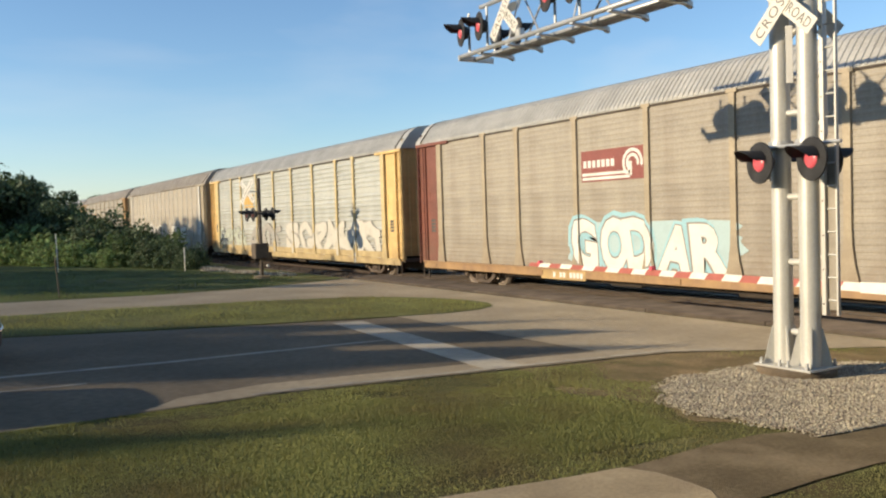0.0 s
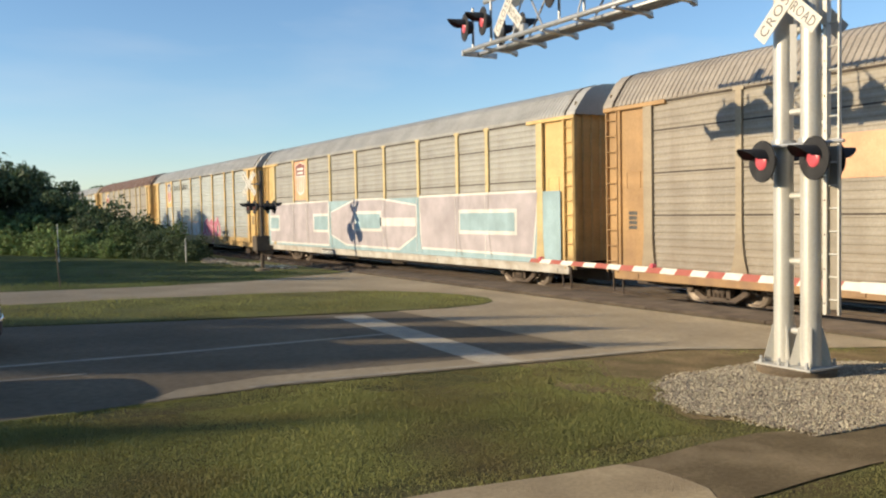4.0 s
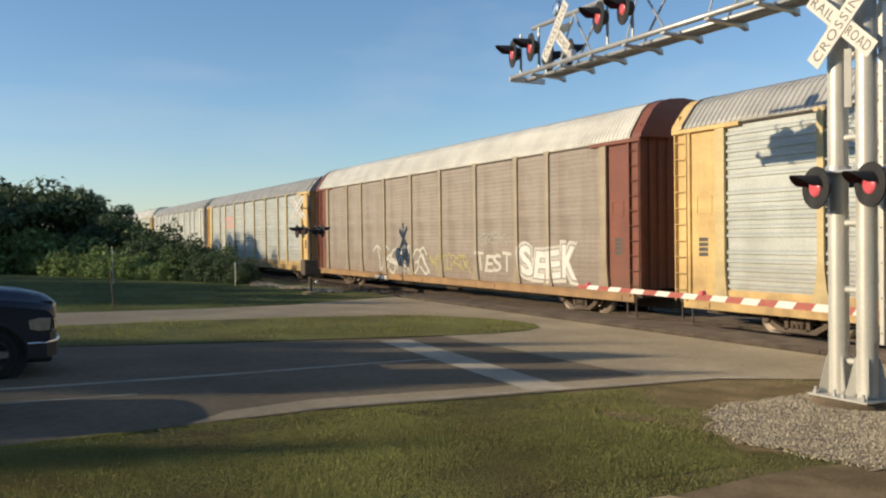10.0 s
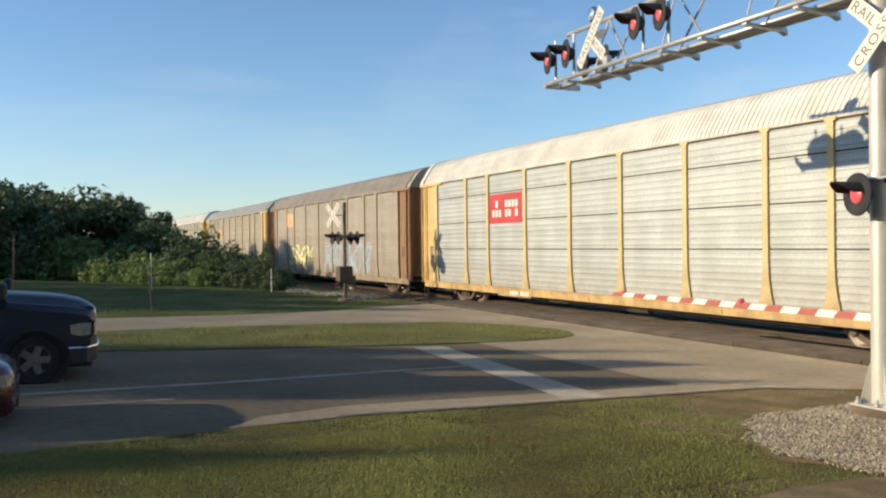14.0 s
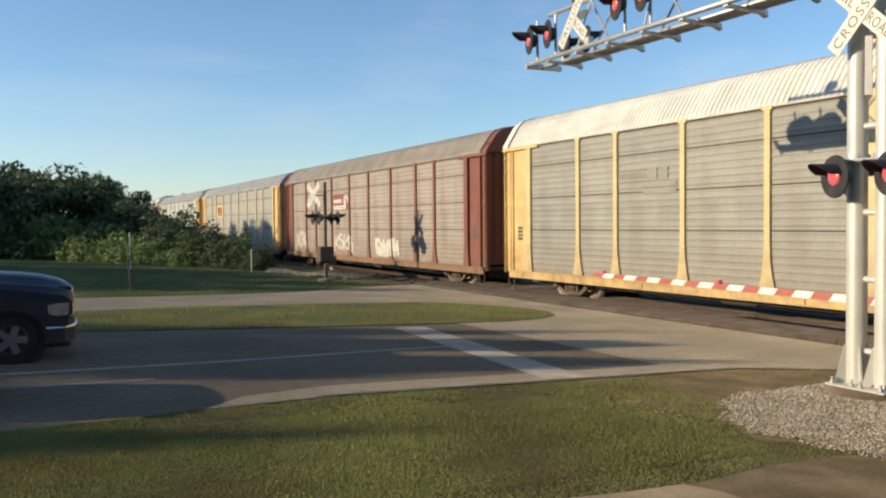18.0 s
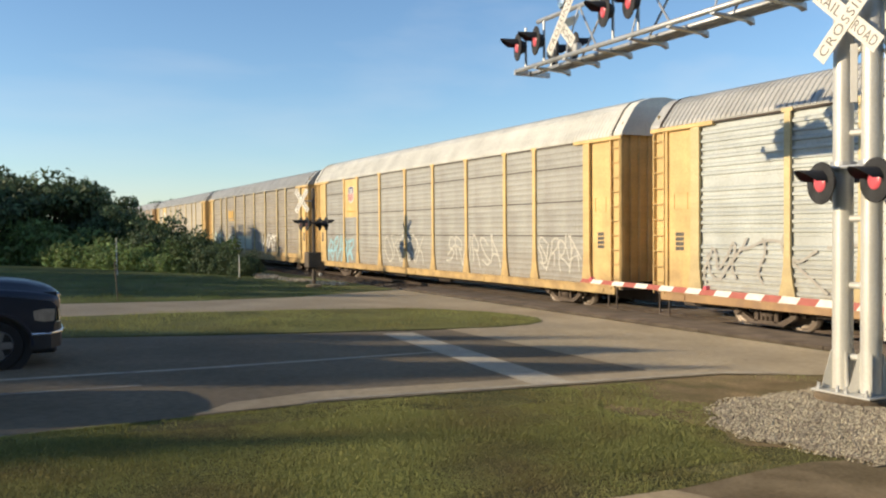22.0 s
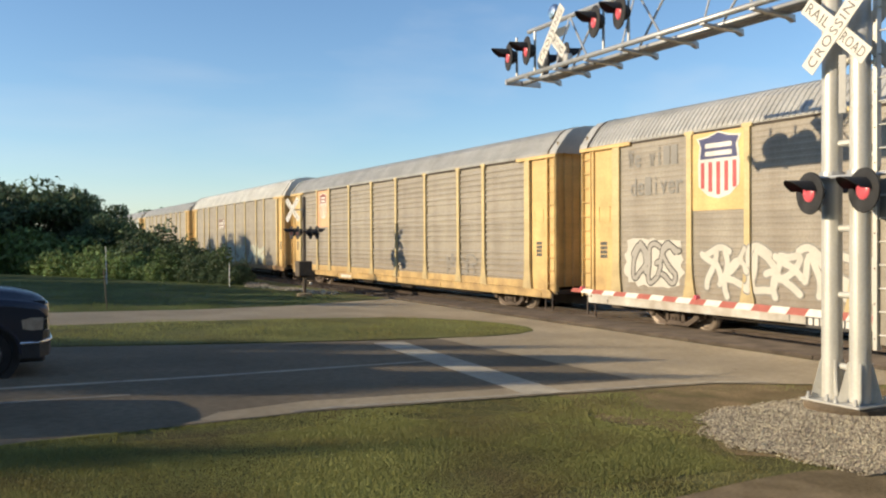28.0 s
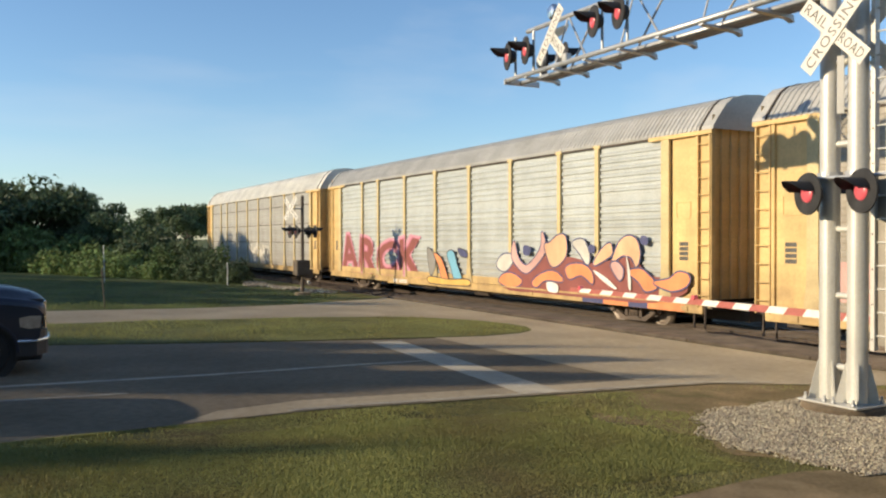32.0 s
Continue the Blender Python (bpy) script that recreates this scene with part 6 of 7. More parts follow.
def scrawl(k, y0, y1, z0, z1, n, ink, line="", seed=1, stroke=0.2, halo="", name="graffiti_letter"):
    """Unreadable sprayed letters: thick curved strokes, each letter with its outline and halo."""
    z0 = max(z0, FLOOR + 0.03)
    w, h = (y0 - y1) / n, z1 - z0
    rnd = random.Random(seed * 7 + k)
    for i in range(n):
        lean, ph = rnd.uniform(-0.3, 0.3), rnd.uniform(0, 6)
        strokes = [[(x + lean * (y - h / 2) + 0.13 * w * math.sin(5 * y / h + ph), y + 0.10 * h * math.sin(4 * x / w + ph)) for x, y in smooth_line(s)] for s in letter_strokes(rnd, w * 1.08, h) + ([[(0.0, h * rnd.random()), (w * 0.5, h * rnd.random()), (w * 1.15, h * rnd.random())]] if rnd.random() < 0.6 else [])]
        top = None
        for col, grow, lift in ((halo, 0.22, 0.0), (line, 0.075, 0.003), (ink, 0.0, 0.006)):
            if not col:
                continue
            g = Geo()
            for j, s in enumerate(strokes):
                ribbon(g, s, stroke + grow, 0.001 * j)
            me = g.mesh(name, INK[col])
            if stroke > 0.12:
                on_posts(k, me, col, y0 - i * w, z0, lift + 0.0005 * (i % 2))
            if top is None:
                top = part(name, me, None, CARS[k], "sprayed graffiti letter that cannot be read", at=facing_west(FACE - 0.0005 * (i % 2), y0 - i * w, z0))
            else:
                part("letter_fill" if col == ink else "letter_outline", me, None, top, at=pose(0, 0, lift))


def blotch(k, y0, y1, z0, z1, ink, seed=0, lift=0.0, name="paint_patch", label="ragged patch of paint"):
    """A ragged patch of overpainting."""
    rnd = random.Random(seed + k)
    w, h, pts = y0 - y1, z1 - z0, []
    for i in range(40):
        a = i * math.pi / 20
        c, s = math.cos(a), math.sin(a)
        r = 1 / max(abs(c) ** 1.4, abs(s) ** 1.4) ** 0.55
        r *= rnd.uniform(0.86, 1.04)
        pts.append((w / 2 + w * 0.5 * c * min(r, 1.25), h / 2 + h * 0.5 * s * min(r, 1.25), 0))
    me = Geo().add(pts, [tuple(range(40))]).mesh(name, INK[ink])
    on_posts(k, me, ink, y0, z0, lift)
    return part(name, me, None, CARS[k], label, at=facing_west(FACE - lift, y0, z0))


def plate(parent, y0, y1, z0, z1, mat, lift=0.0, name="plate", label="", base=None):
    base = FACE if base is None else base
    return part(name, Geo().box(base - lift - 0.004, base - lift, y1, y0, z0, z1), mat, parent, label)


def shield(k, y0, y1, z0, z1, ground="yellow", faded=False):
    """A railway emblem: blue-topped shield with red stripes on a yellow field."""
    field = plate(CARS[k], 8.97, 7.13, 3.17, 5.14, INK["peach"] if faded else TRIM[ground], 0.0, "emblem_field", "yellow field of a shield emblem")
    w, zt, zb = (y0 - y1) / 2, z1, z0
    m, h = (y0 + y1) / 2, z1 - z0
    pts = [(m + w, zt - 0.08 * h), (m + 0.5 * w, zt - 0.06 * h), (m, zt), (m - 0.5 * w, zt - 0.06 * h), (m - w, zt - 0.08 * h), (m - 0.86 * w, zt - 0.2 * h), (m - 0.94 * w, zt - 0.45 * h), (m - 0.92 * w, zb + 0.2 * h), (m - 0.5 * w, zb + 0.05 * h), (m, zb), (m + 0.5 * w, zb + 0.05 * h), (m + 0.92 * w, zb + 0.2 * h), (m + 0.94 * w, zt - 0.45 * h), (m + 0.86 * w, zt - 0.2 * h)]
    sh = part("shield", Geo().prism(pts, FACE - 0.012, FACE - 0.006, "x"), INK["white"], field, "white shield")
    top = [(m + (y - m) * 0.9, z - 0.02 * h) for y, z in pts[:6]] + [(m - 0.84 * w, zt - 0.40 * h), (m + 0.84 * w, zt - 0.40 * h), (m + 0.78 * w, zt - 0.22 * h)]
    part("blue_top", Geo().prism(top, FACE - 0.016, FACE - 0.011, "x"), INK["maroon"] if faded else INK["navy"], sh, "dark blue top")
    for i, zz in enumerate((0.17, 0.29)):
        part("letter_bar", Geo().box(FACE - 0.02, FACE - 0.015, m - 0.6 * w, m + 0.6 * w, zt - (zz + 0.07) * h, zt - zz * h), INK["white"], sh)
    for i in range(5):
        y = m + (i - 2) * 0.36 * w
        low = 0.06 + 0.05 * abs(i - 2)
        part("red_stripe", Geo().box(FACE - 0.02, FACE - 0.011, y - 0.08 * w, y + 0.08 * w, zb + low * h, zt - 0.45 * h), INK["peach"] if faded else INK["red"], sh)


def wheel_emblem(k, y0=4.0, y1=1.4, z0=3.31, z1=4.17, field="maroon"):
    """A railway emblem: brown field, two white rails and a wheel arc."""
    f = plate(CARS[k], y0, y1, z0, z1, INK[field], 0.0, "emblem_field", "brown field of a wheel emblem")
    h = z1 - z0
    for a, b in ((0.05, 0.14), (0.19, 0.28)):
        plate(f, y0 - 0.05, y1 + 0.62, z0 + a * h, z0 + b * h, INK["white"], 0.006, "white_rail")
    g = Geo()
    for r, n in ((0.40, 0), (0.24, 1)):
        ribbon(g, [(r * h * math.cos(a), r * h * math.sin(a)) for a in [radians(-10 + i * 20) for i in range(13)]], 0.10 * h)
    part("wheel_arc", g, INK["white"], f, at=facing_west(FACE - 0.012, y1 + 0.52, z0 + 0.5 * h))
    plate(f, y1 + 0.68, y1 + 0.55, z0 + 0.12 * h, z0 + 0.55 * h, INK["white"], 0.006, "white_rail")
    for i in range(7):
        a = y0 - 0.1 - i * 0.19
        plate(f, a, a - 0.13, z0 + 0.45 * h, z0 + 0.68 * h, INK["white"], 0.006, "letter_bar")


def block_emblem(k, field="", ink="gold", y0=6.5, y1=4.8, z0=3.32, z1=4.12):
    """A railway emblem of three heavy blocks over a bar."""
    if field:
        base = plate(CARS[k], 7.03, 4.33, 3.24, 4.24, TRIM[field], 0.0, "emblem_field", "yellow field of a block emblem")
    else:
        base = plate(CARS[k], y0, y1, z0, z0 + 0.09, INK[ink], 0.004, "emblem_bar", "bar under a block emblem")
    if field:
        plate(base, y0, y1, z0, z0 + 0.09, INK[ink], 0.01, "emblem_bar")
    h, w = z1 - z0 - 0.16, (y0 - y1) / 3
    for i in range(3):
        c = 0.1 * h
        x0, x1 = i * w + 0.06 * w, i * w + 0.90 * w
        pts = [(x0 + c, 0.0), (x1 - c, 0.0), (x1, c), (x1, h - c), (x1 - c, h), (x0 + c, h), (x0, h - c), (x0, c)]
        part("emblem_block", Geo().add([(u, v, 0.0) for u, v in pts], [tuple(range(8))]), INK[ink], base, at=facing_west(FACE - 0.018, y0, z0 + 0.15))


def bars(k, y0, y1, z0, z1, n, ink, lift=0.004, name="lettering", base=None, rows=1):
    """Small writing as plain bars, each a part of its own."""
    rnd = random.Random(n + k)
    w = (y0 - y1) / n
    base = FACE if base is None else base
    hr = (z1 - z0) / rows
    for r in range(rows):
        for i in range(n):
            if n > 2 and rnd.random() < 0.12:
                continue
            me = kept(("bar", round(w, 3), round(hr, 3), ink), lambda: Geo().box(-0.004, 0, -0.35 * w, 0.35 * w, -0.38 * hr, 0.38 * hr).mesh("letter_bar", INK[ink]))
            part("letter_bar", me, None, CARS[k], at=pose(base - lift, y0 - (i + 0.47) * w, z0 + (r + 0.5) * hr))


def stencil(k, text, y0, y1, z0, z1, ink="paintblack"):
    """A stencilled slogan, each letter a part of its own."""
    w = (y0 - y1) / len(text)
    for i, c in enumerate(text):
        if c == " ":
            continue
        wide = w * (0.25 if c in "Ii" else 0.82)
        low = c in "ewivr" and text != text.upper()
        me = fitted(letters(c, 1.0, INK[ink], 0.001, 1.0, 0.01), wide, (z1 - z0) * (0.72 if low and c != "i" else 1.0))
        part("slogan_letter", me, None, CARS[k], "stencilled letter", at=facing_west(FACE - 0.006, y0 - i * w - (w * 0.82 - wide) / 2, z0))


for k in CARS:
    rnd = random.Random(k)
    if rnd.random() < 0.75:
        bd = plate(CARS[k], 5.6 + rnd.uniform(-1, 1), 3.9, 0.52, 0.80, INK["black"] if rnd.random() < 0.6 else TRIM["yellow"], 0.0, "number_board", "dark board with small white characters", base=-SIDE - 0.012)
        bars(k, 5.4, 4.0, 0.56, 0.76, 9, "white", 0.006, base=-SIDE - 0.012)
    bars(k, 12.75, 12.3, 1.9, 2.4, 1, "paintblack", 0.0, base=-SIDE + 0.048, rows=4)
    bars(k, -12.3, -12.75, 1.9, 2.4, 1, "paintblack", 0.0, base=-SIDE + 0.048, rows=4)

wheel_emblem(-13)
blotch(-13, 4.75, -1.75, 0.95, 2.25, "hazeblue", 3, -0.003, name="paint_halo", label="pale blue sprayed halo behind letters")
word(-13, "GODAR", 4.45, -1.25, 0.72, 2.25, "white", "grey", "lightblue", slant=-0.05, fat=0.05)
block_emblem(-12)
scrawl(-12, 11.8, 6.4, 0.9, 2.1, 6, "paleg", "grey", 2, 0.18)
scrawl(-12, 5.5, 0.6, 1.0, 2.15, 4, "midgrey", "grey", 3, 0.26)
word(-12, "S", -0.3, -2.3, 0.9, 2.5, "offwhite", "midgrey", fat=0.07)
scrawl(-12, -2.5, -11.3, 0.92, 2.25, 6, "offwhite", "midgrey", 52, 0.38)
word(-11, "KERSE", -3.2, -7.8, 1.0, 2.25, "white", "black", "grey", slant=0.08, fat=0.07)
word(-11, "HABIT", 5.1, -0.4, 0.9, 2.3, "black", "white", "offwhite", fat=0.09)
blotch(-11, -2.4, -3.3, 1.05, 1.55, "paleg", 21)
blotch(-11, -7.7, -8.8, 1.0, 1.5, "paleg", 22)
plate(CARS[-11], -9.22, -9.36, 0.9, 1.6, TRIM["yellow"], 0.03, "yellow_mark", "short yellow paint mark")
plate(CARS[-11], -3.4, -7.6, 0.6, 0.79, INK["fadedpink"], 0.0, "painted_sill", "", base=-SIDE - 0.012)
scrawl(-11, 11.4, 6.5, 0.7, 2.05, 4, "paleg", "green", 4, 0.25)
bars(-11, -8.1, -10.1, 2.6, 2.82, 10, "midgrey")
plate(CARS[-11], -11.2, -11.7, 1.7, 2.0, INK["white"], 0.0, "placard", "small white placard")
plate(CARS[-10], 6.6, 4.9, 3.0, 3.9, INK["peach"], 0.0, "emblem_field", "faded orange emblem")
# the mural along one car
mural = plate(CARS[-9], 12.9, -12.9, 0.86, 3.02, INK["teal"], 0.0, "mural", "pale blue painted mural band", base=POST_FACE + 0.001)
for pts in ([(12.5, 1.03), (4.5, 1.03), (4.5, 3.0), (12.5, 2.95)], [(4.1, 1.5), (2.4, 1.1), (-2.6, 1.05), (-4.05, 1.6), (-4.05, 2.7), (-1.0, 3.0), (1.5, 3.0), (4.1, 2.5)], [(-4.5, 1.15), (-11.5, 1.1), (-11.8, 3.0), (-4.4, 3.0)]):
    m = (sum(p[0] for p in pts) / len(pts), sum(p[1] for p in pts) / len(pts))
    part("mural_border", Geo().prism([(m[0] + (y - m[0]) * 1.02, m[1] + (z - m[1]) * 1.08) for y, z in pts], POST_FACE - 0.008, POST_FACE - 0.002, "x"), INK["white"], mural)
    part("mural_field", Geo().prism(pts, POST_FACE - 0.014, POST_FACE - 0.007, "x"), INK["lilac"], mural, "dusty lilac field")
for y0, y1, z0, z1 in ((1.4, -1.0, 1.8, 2.42), (6.2, 4.5, 1.7, 2.35), (12.5, 11.2, 1.7, 2.3), (-7.3, -10.6, 1.8, 2.4)):
    plate(mural, y0 + 0.12, y1 - 0.12, z0 - 0.12, z1 + 0.12, INK["white"], 0.010, "mural_border", base=POST_FACE - 0.006)
    plate(mural, y0, y1, z0, z1, INK["teal"], 0.016, "mural_window", base=POST_FACE - 0.006)
plate(mural, -0.9, -4.05, 1.92, 2.25, INK["white"], 0.010, "mural_border", base=POST_FACE - 0.006)
# dark line painted as shade down each post's shadow side; white line opposite
for y in POSTS:
    g = Geo()
    ribbon(g, smooth_line([(0.10, 2.1), (0.10, 1.3), (0.13, 0.75), (0.2, 0.35), (0.27, 0.05)]), 0.028)
    part("post_edge", g, INK["grey"], mural, at=facing_west(POST_FACE - 0.022, y, 0.9))
    plate(mural, y + 0.112, y + 0.088, 0.95, 2.95, INK["white"], 0.014, "mural_line", base=POST_FACE - 0.006)
shield(-9, 8.75, 7.35, 3.4, 5.05, faded=True)
shield(-8, 8.7, 7.4, 3.45, 5.05)
stencil(-8, "BUILDING  AMERICA", 6.45, 2.25, 4.42, 4.78)
word(-8, "KOTSR", 5.0, -1.1, 0.5, 2.1, "white", "peach", slant=0.04, fat=0.09)
scrawl(-8, -1.7, -5.6, 0.48, 2.1, 4, "rose", "white", 6, 0.30)
shield(-7, 8.7, 7.4, 3.9, 5.0)
shield(-6, 8.7, 7.4, 3.45, 5.05)
stencil(-6, "BUILDING  AMERICA", 6.5, 2.4, 4.42, 4.78)
scrawl(-6, 4.0, 0.4, 0.9, 2.0, 4, "yellow", "dullyellow", 7, 0.26)
scrawl(-6, -0.2, -5.8, 0.9, 2.0, 6, "yellow", "grey", 57, 0.26)
scrawl(-6, -6.6, -9.3, 1.05, 1.9, 3, "yellow", "grey", 8, 0.22)
blotch(-5, 6.6, 5.2, 3.45, 4.05, "grey", 2, name="emblem", label="small dark painted emblem")
word(-4, "TEST", -4.3, -6.7, 1.2, 1.9, "offwhite")
word(-4, "SEEK", -7.35, -10.5, 1.1, 2.1, "white", "grey", "offwhite", fat=0.035)
scrawl(-4, 5.4, -0.2, 0.95, 2.0, 7, "offwhite", "grey", 9, 0.10)
scrawl(-4, -0.4, -3.7, 1.15, 1.75, 7, "dullyellow", "", 5, 0.07)
scrawl(-4, -4.5, -6.4, 2.2, 2.6, 4, "midgrey", "", 6, 0.05)
plate(CARS[-3], 6.95, 4.4, 3.32, 4.2, INK["fadedpink"], 0.0, "emblem_field", "faded pink emblem board")
bars(-3, 6.7, 4.7, 3.5, 4.0, 8, "lilac", 0.008, rows=2)
plate(CARS[-2], 7.0, 4.6, 3.35, 4.15, INK["white"], 0.0, "emblem_field", "white emblem board")
for a in (3.62, 3.75, 3.88):
    plate(CARS[-2], 5.4, 4.7, a, a + 0.05, INK["paintblack"], 0.008, "emblem_line")
plate(CARS[-2], 6.95, 6.2, 3.72, 3.77, INK["paintblack"], 0.008, "emblem_line")
scrawl(-2, 6.2, 5.4, 3.6, 3.95, 2, "paintblack", "", 3, 0.05, name="emblem_script")
for n, (a, b, c, d) in enumerate(((11.4, 9.2, 1.25, 2.3), (6.9, 4.2, 1.05, 2.3), (2.05, 1.4, 1.65, 2.28), (1.2, -0.8, 1.2, 2.4), (-0.85, -1.45, 1.7, 2.45), (-2.0, -4.25, 1.05, 2.3), (-5.2, -8.0, 1.1, 2.3))):
    blotch(-2, a, b, c, d, "midgrey", n * 3)
    if b < a - 1.5:
        scrawl(-2, a - 0.1, b + 0.1, c + 0.05, d + 0.1, 3, "grey", "", n + 5, 0.3)
plate(CARS[-1], 6.98, 4.5, 3.25, 4.36, INK["signred"], 0.0, "emblem_field", "red emblem board with white characters")
bars(-1, 6.75, 4.75, 3.45, 4.15, 8, "white", 0.008, rows=2)
scrawl(0, 8.4, 2.9, 1.3, 2.4, 6, "sprayyellow", "black", 11, 0.20)
scrawl(0, 0.0, -8.0, 1.1, 2.4, 7, "teal", "maroon", 12, 0.20, "lilac")
plate(CARS[0], 9.0, 7.1, 3.8, 4.7, INK["peach"], 0.0, "emblem_field", "faded orange emblem")
block_emblem(1)
word(1, "NOLER", 11.7, 5.2, 1.05, 2.3, "offwhite", fat=0.06)
scrawl(1, 4.3, 0.0, 1.1, 2.45, 4, "midgrey", "offwhite", 14, 0.22, "maroon")
for a in (3.66, 3.76, 3.86, 3.96):
    plate(CARS[2], 6.9, 5.75, a, a + 0.04, INK["grey"], 0.006, "emblem_line")
for a, b in ((5.7, 5.3), (5.22, 4.85)):
    plate(CARS[2], a, b, 3.68, 4.0, INK["grey"], 0.006, "emblem_block")
for z in (3.48, 3.3):
    plate(CARS[2], 5.9, 4.5, z, z + 0.12, INK["grey"], 0.006, "letter_bar")
scrawl(2, -1.0, -6.5, 1.1, 2.0, 4, "midgrey", "", 15, 0.1)
wheel_emblem(3)
scrawl(3, -2.3, -5.1, 1.1, 1.75, 4, "offwhite", "grey", 16, 0.22)
scrawl(3, 3.9, 1.0, 1.15, 1.95, 4, "offwhite", "", 17, 0.14)
scrawl(3, 11.1, 9.0, 1.2, 2.0, 3, "offwhite", "", 18, 0.14)
blotch(3, -2.2, -4.9, 0.95, 1.55, "offwhite", 4)
block_emblem(4, "yellow", "maroon", 6.6, 4.8, 3.36, 4.12)
scrawl(4, 4.0, 0.6, 1.15, 2.1, 4, "offwhite", "", 19, 0.12)
scrawl(4, 8.9, 7.5, 1.3, 2.1, 3, "offwhite", "", 20, 0.08)
scrawl(4, -4.9, -8.3, 1.1, 1.9, 5, "offwhite", "midgrey", 21, 0.1)
bars(5, 6.9, 4.7, 3.42, 3.74, 8, "grey")
scrawl(5, 4.2, 0.4, 1.15, 2.3, 4, "grey", "", 22, 0.07)
scrawl(5, 11.6, 4.7, 1.15, 2.2, 6, "midgrey", "", 23, 0.07)
scrawl(5, -2.4, -4.0, 1.1, 2.0, 2, "lightblue", "grey", 6, 0.1)
shield(6, 8.45, 7.6, 3.9, 4.75)
bars(6, 8.7, 7.4, 3.4, 3.52, 12, "gold", 0.008)
scrawl(6, 11.5, 7.8, 0.95, 2.1, 5, "lightblue", "", 24, 0.12)
scrawl(6, 3.8, -0.5, 1.1, 2.2, 5, "offwhite", "", 25, 0.07)
scrawl(6, -2.6, -6.6, 1.2, 2.2, 6, "offwhite", "", 26, 0.07)
scrawl(6, -9.2, -11.4, 1.2, 2.2, 4, "offwhite", "", 27, 0.06)
block_emblem(7)
scrawl(7, 11.6, 8.8, 1.1, 2.2, 3, "paleg", "lightblue", 28, 0.3)
blotch(7, 6.7, 4.2, 1.2, 2.25, "paleg", 7)
blotch(7, 3.5, -0.8, 1.2, 2.2, "paleg", 9)
scrawl(7, 6.5, 4.4, 1.3, 2.2, 3, "offwhite", "", 29, 0.16)
scrawl(7, -3.3, -6.8, 0.75, 2.2, 5, "white", "black", 30, 0.12)
plate(CARS[8], 8.95, 7.05, 3.3, 5.12, TRIM["yellow"], 0.0, "emblem_field", "yellow emblem field")
part("emblem_square", Geo().box(FACE - 0.012, FACE - 0.004, 7.55, 8.6, 3.75, 4.55), INK["white"], CARS[8], "white square of the emblem")
part("emblem_triangle", Geo().prism([(8.6, 3.75), (7.6, 3.75), (8.4, 4.45)], FACE - 0.018, FACE - 0.01, "x"), INK["green"], CARS[8], "green triangle of the emblem")
scrawl(8, 9.4, 3.5, 0.95, 2.15, 6, "blue", "navy", 31, 0.34, "lightblue")
word(8, "INTAR", 3.4, -1.05, 1.05, 2.3, "white", "midgrey", fat=0.05)
word(8, "IIDOTT", -2.8, -7.3, 1.05, 1.95, "white", "black", fat=0.03)
scrawl(9, 6.0, -2.0, 1.0, 2.1, 5, "offwhite", "grey", 40, 0.2)
shield(10, 8.75, 7.3, 3.45, 5.1)
stencil(10, "We will", 11.4, 9.4, 4.42, 4.92, "grey")
stencil(10, "deliver", 11.3, 9.2, 3.65, 4.15, "grey")
blotch(10, 11.6, 9.2, 1.15, 2.5, "offwhite", 8, name="graffiti", label="round sprayed emblem in pale grey")
scrawl(10, 11.3, 9.5, 1.3, 2.3, 3, "midgrey", "black", 33, 0.12)
scrawl(10, 8.7, 2.5, 1.15, 2.2, 8, "offwhite", "grey", 34, 0.16)
word(10, "WAYS", 2.6, 1.3, 1.2, 1.8, "offwhite")
shield(11, 8.6, 7.5, 3.6, 5.0, "pale", faded=True)
scrawl(11, -6.0, -8.4, 1.1, 1.9, 3, "grey", "", 44, 0.06)
wheel_emblem(12, 3.8, 1.6, 3.36, 4.1, "dimbrown")
scrawl(12, 2.0, -4.2, 1.05, 2.05, 5, "paleg", "midgrey", 35, 0.24)
scrawl(12, -5.0, -9.0, 1.1, 2.0, 4, "paleg", "offwhite", 36, 0.2)
scrawl(12, 6.0, 2.5, 1.3, 2.0, 5, "grey", "", 37, 0.05)
wheel_emblem(13, 4.0, 1.5, 3.34, 4.12, "maroon")
scrawl(13, 0.95, -0.6, 1.3, 2.0, 4, "offwhite", "", 38, 0.05)
blotch(13, 8.8, 6.3, 1.15, 1.9, "offwhite", 11)
blotch(13, 11.7, 9.2, 1.1, 2.0, "fadedpink", 12)


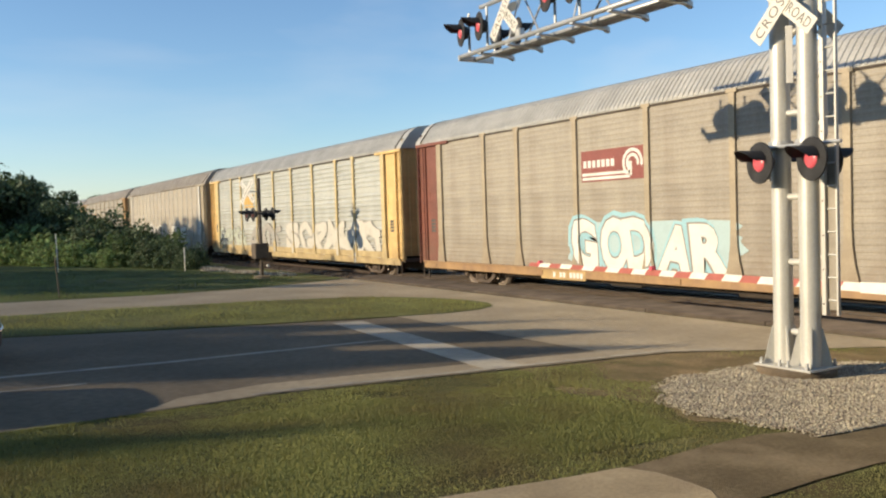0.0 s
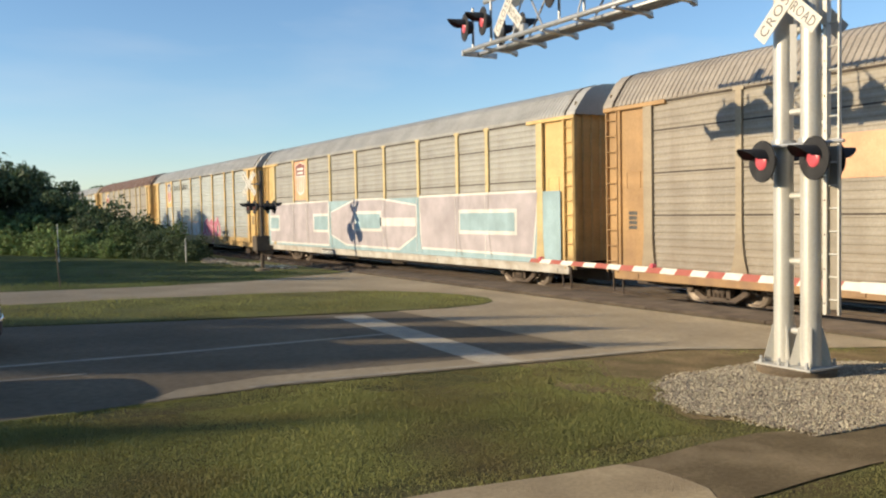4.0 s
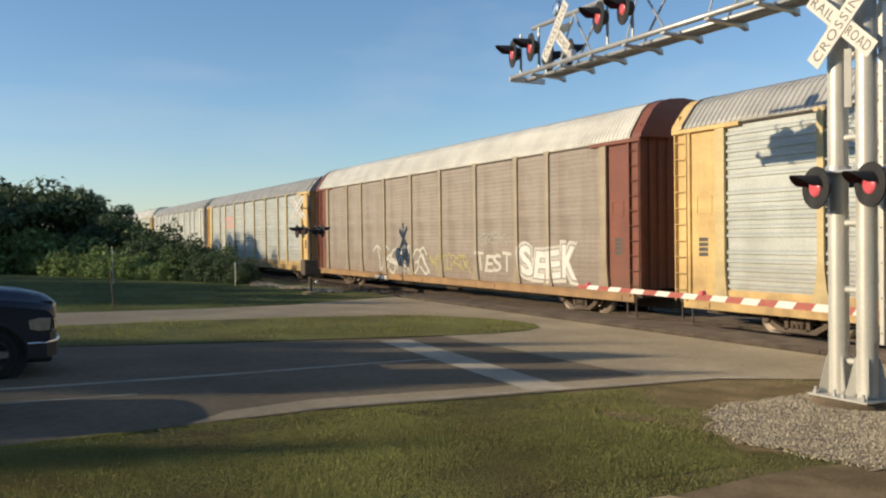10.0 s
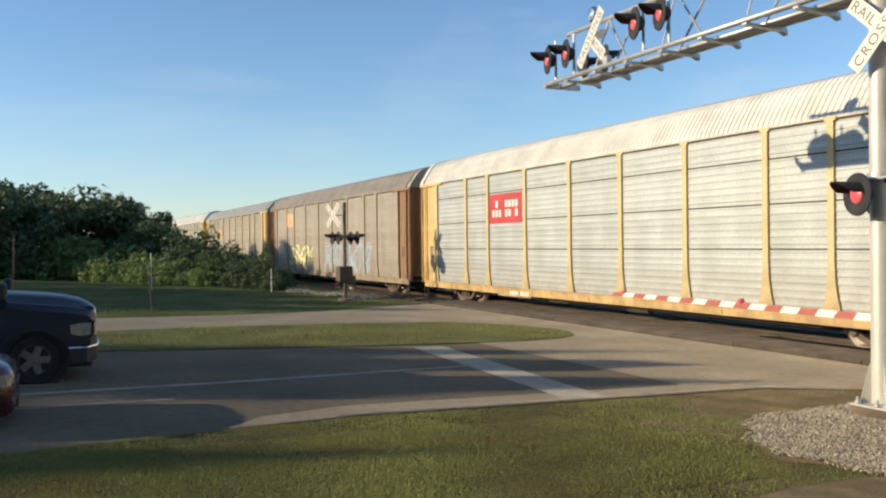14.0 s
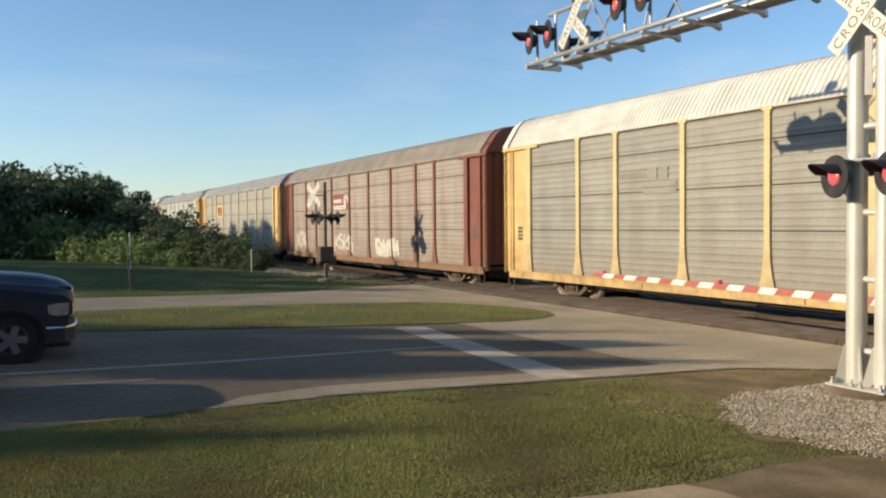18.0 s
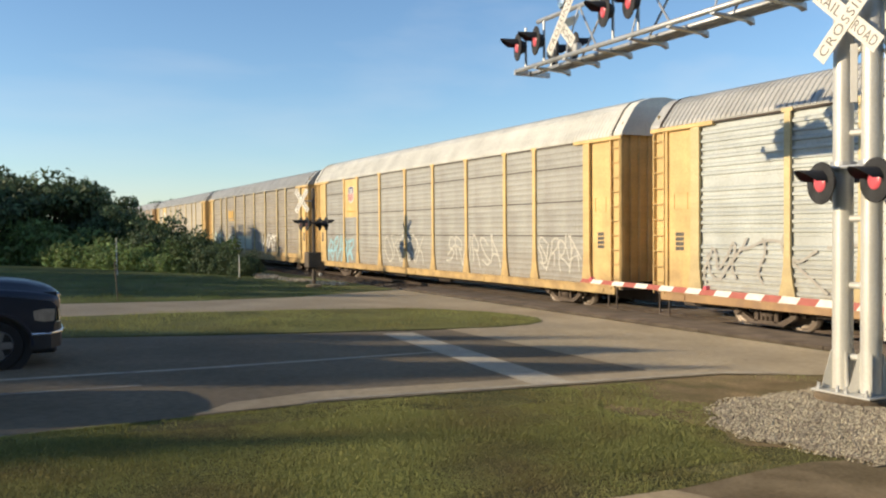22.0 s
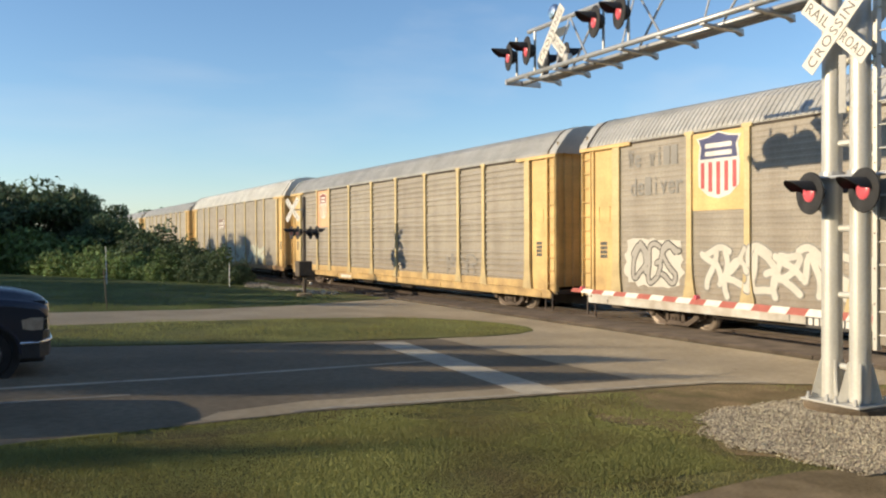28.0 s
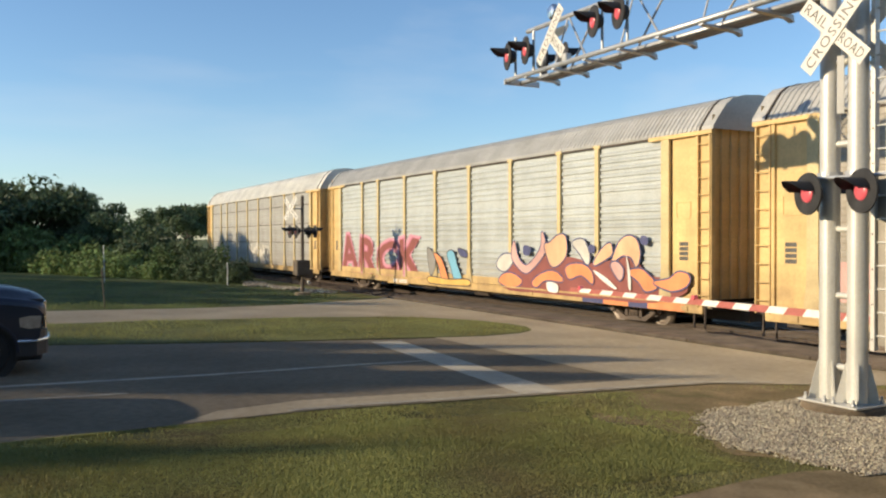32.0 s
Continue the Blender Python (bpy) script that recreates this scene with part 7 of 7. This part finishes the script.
def painted_shape(parent, pts, ink, lift=0.0, line="", grow=0.05, name="graffiti_shape", n=4):
    """A rounded shape of sprayed paint on the near side of a car, with an outline behind it; pts are (along, up)."""
    ring = []
    m = len(pts)
    for i in range(m):
        p = [Vector(pts[(i + j) % m]) for j in (-1, 0, 1, 2)]
        for s in range(n):
            u = s / n
            ring.append(0.5 * (2 * p[1] + (p[2] - p[0]) * u + (2 * p[0] - 5 * p[1] + 4 * p[2] - p[3]) * u * u + (3 * p[1] - p[0] - 3 * p[2] + p[3]) * u ** 3))
    x = POST_FACE - 0.004 - lift
    ob = part(name, Geo().add([(x, q.x, q.y) for q in ring], [tuple(range(len(ring)))]), INK[ink], parent)
    if line:
        k, out = len(ring), []
        area = sum(ring[i].x * ring[(i + 1) % k].y - ring[(i + 1) % k].x * ring[i].y for i in range(k))
        for i in range(k):
            d = (ring[(i + 1) % k] - ring[i - 1]).normalized() * (1 if area > 0 else -1)
            out.append(ring[i] + Vector((d.y, -d.x)) * grow)
        part("shape_outline", Geo().add([(x + 0.0015, q.x, q.y) for q in out], [tuple(range(k))]), INK[line], ob)
    return ob


word(14, "ARCK", 11.75, 2.6, 0.75, 2.4, "maroon", "rose", "pink", fat=0.03)
for j, (pts, ink) in enumerate((
        ([(2.0, 2.1), (1.5, 1.9), (1.3, 1.4), (1.7, 1.0), (1.9, 1.5)], "grey"), ([(1.4, 1.9), (0.8, 1.7), (0.4, 1.2), (0.2, 0.8), (0.7, 0.9), (1.0, 1.4)], "orange"),
        ([(0.3, 1.9), (-0.2, 2.0), (-0.5, 1.5), (-0.9, 0.9), (-0.3, 0.95), (0.0, 1.4)], "blue"), ([(-0.6, 2.1), (-1.2, 2.0), (-1.3, 1.8), (-0.8, 1.85)], "navy"),
        ([(1.8, 0.95), (0.2, 0.9), (-1.3, 0.95), (-1.4, 0.75), (0.2, 0.7), (1.8, 0.72)], "gold"))):
    painted_shape(CARS[14], pts, ink, 0.004 + 0.002 * j, "black", 0.04)
# the large orange piece: dark ground, then bubble letters over it
painted_shape(CARS[14], [(-3.6, 1.0), (-4.4, 1.6), (-5.4, 1.5), (-6.2, 1.9), (-7.0, 1.9), (-7.9, 1.9), (-8.8, 1.75), (-9.6, 1.85), (-10.6, 1.95), (-11.3, 1.5), (-12.4, 1.4), (-12.7, 1.1), (-11.4, 0.75), (-9.0, 0.72), (-6.0, 0.72), (-4.2, 0.72)], "maroon", 0.0)
for j, (pts, ink) in enumerate((
        ([(-3.4, 1.55), (-3.75, 1.9), (-4.3, 1.95), (-4.5, 1.75), (-3.95, 1.35)], "offwhite"),
        ([(-3.55, 1.0), (-3.85, 1.25), (-4.4, 1.3), (-5.0, 1.1), (-4.8, 0.9), (-4.1, 0.85)], "orange"),
        ([(-4.55, 2.4), (-4.8, 1.85), (-5.35, 1.6), (-6.1, 2.15), (-6.2, 2.7), (-6.4, 2.35), (-6.3, 1.95), (-5.5, 1.4), (-5.0, 1.4), (-4.4, 1.85)], "fadedpink"),
        ([(-6.35, 2.25), (-6.65, 2.35), (-7.0, 2.55), (-7.4, 2.6), (-7.55, 2.35), (-7.5, 1.95), (-7.1, 1.65), (-6.7, 1.65)], "peach"),
        ([(-5.65, 1.05), (-6.0, 1.28), (-6.6, 1.45), (-7.1, 1.4), (-7.35, 1.15), (-6.4, 1.15), (-5.9, 0.9)], "orange"),
        ([(-7.85, 2.35), (-8.4, 2.45), (-8.7, 2.0), (-8.6, 1.7), (-8.2, 2.05)], "offwhite"),
        ([(-7.5, 1.55), (-7.85, 1.7), (-8.4, 1.7), (-8.8, 1.5), (-8.85, 1.15), (-8.3, 1.38), (-7.7, 1.25)], "orange"),
        ([(-8.9, 1.7), (-9.2, 2.1), (-9.65, 2.35), (-9.75, 2.05), (-9.4, 1.85)], "peach"),
        ([(-9.75, 1.8), (-10.05, 2.35), (-10.45, 2.55), (-10.8, 2.45), (-10.95, 2.05), (-10.8, 1.7), (-10.6, 1.95), (-10.2, 2.0)], "peach"),
        ([(-9.7, 1.7), (-9.95, 1.82), (-10.25, 1.6), (-10.1, 1.3)], "fadedpink"),
        ([(-10.45, 1.55), (-10.95, 1.65), (-11.3, 1.5), (-11.65, 1.2), (-11.2, 1.05), (-10.9, 1.3)], "orange"),
        ([(-11.5, 1.3), (-12.1, 1.42), (-12.4, 1.6), (-12.75, 1.58), (-12.85, 1.4), (-12.6, 1.2), (-12.1, 1.12)], "orange"),
        ([(-8.9, 1.55), (-9.4, 1.4), (-9.95, 1.1), (-9.85, 1.05), (-9.3, 1.28)], "white"),
        ([(-6.55, 1.1), (-7.1, 1.05), (-7.1, 0.8), (-6.6, 0.82)], "white"),
        ([(-10.4, 2.0), (-10.55, 1.6), (-10.6, 1.1), (-10.5, 1.1), (-10.45, 1.6)], "white"),
        ([(-5.2, 2.25), (-5.6, 2.2), (-5.55, 1.95), (-5.2, 1.95)], "navy"), ([(-8.75, 2.3), (-9.0, 2.25), (-8.95, 2.05), (-8.7, 2.1)], "navy"), ([(-11.05, 2.55), (-11.3, 2.5), (-11.25, 2.3), (-11.0, 2.35)], "navy"))):
    painted_shape(CARS[14], pts, ink, 0.003 + 0.003 * j, "navy" if ink not in ("navy", "white") else "", 0.045)
for y0, y1, ink in ((-9.3, -10.4, "orange"), (-10.4, -11.2, "navy"), (-11.2, -12.6, "orange"), (-8.3, -9.3, "navy")):
    plate(CARS[14], y0, y1, 0.59, 0.79, INK[ink], 0.0, "painted_sill", "", base=-SIDE - 0.012)
scrawl(15, 1.6, -3.7, 1.0, 2.1, 5, "offwhite", "", 43, 0.16)


motions()
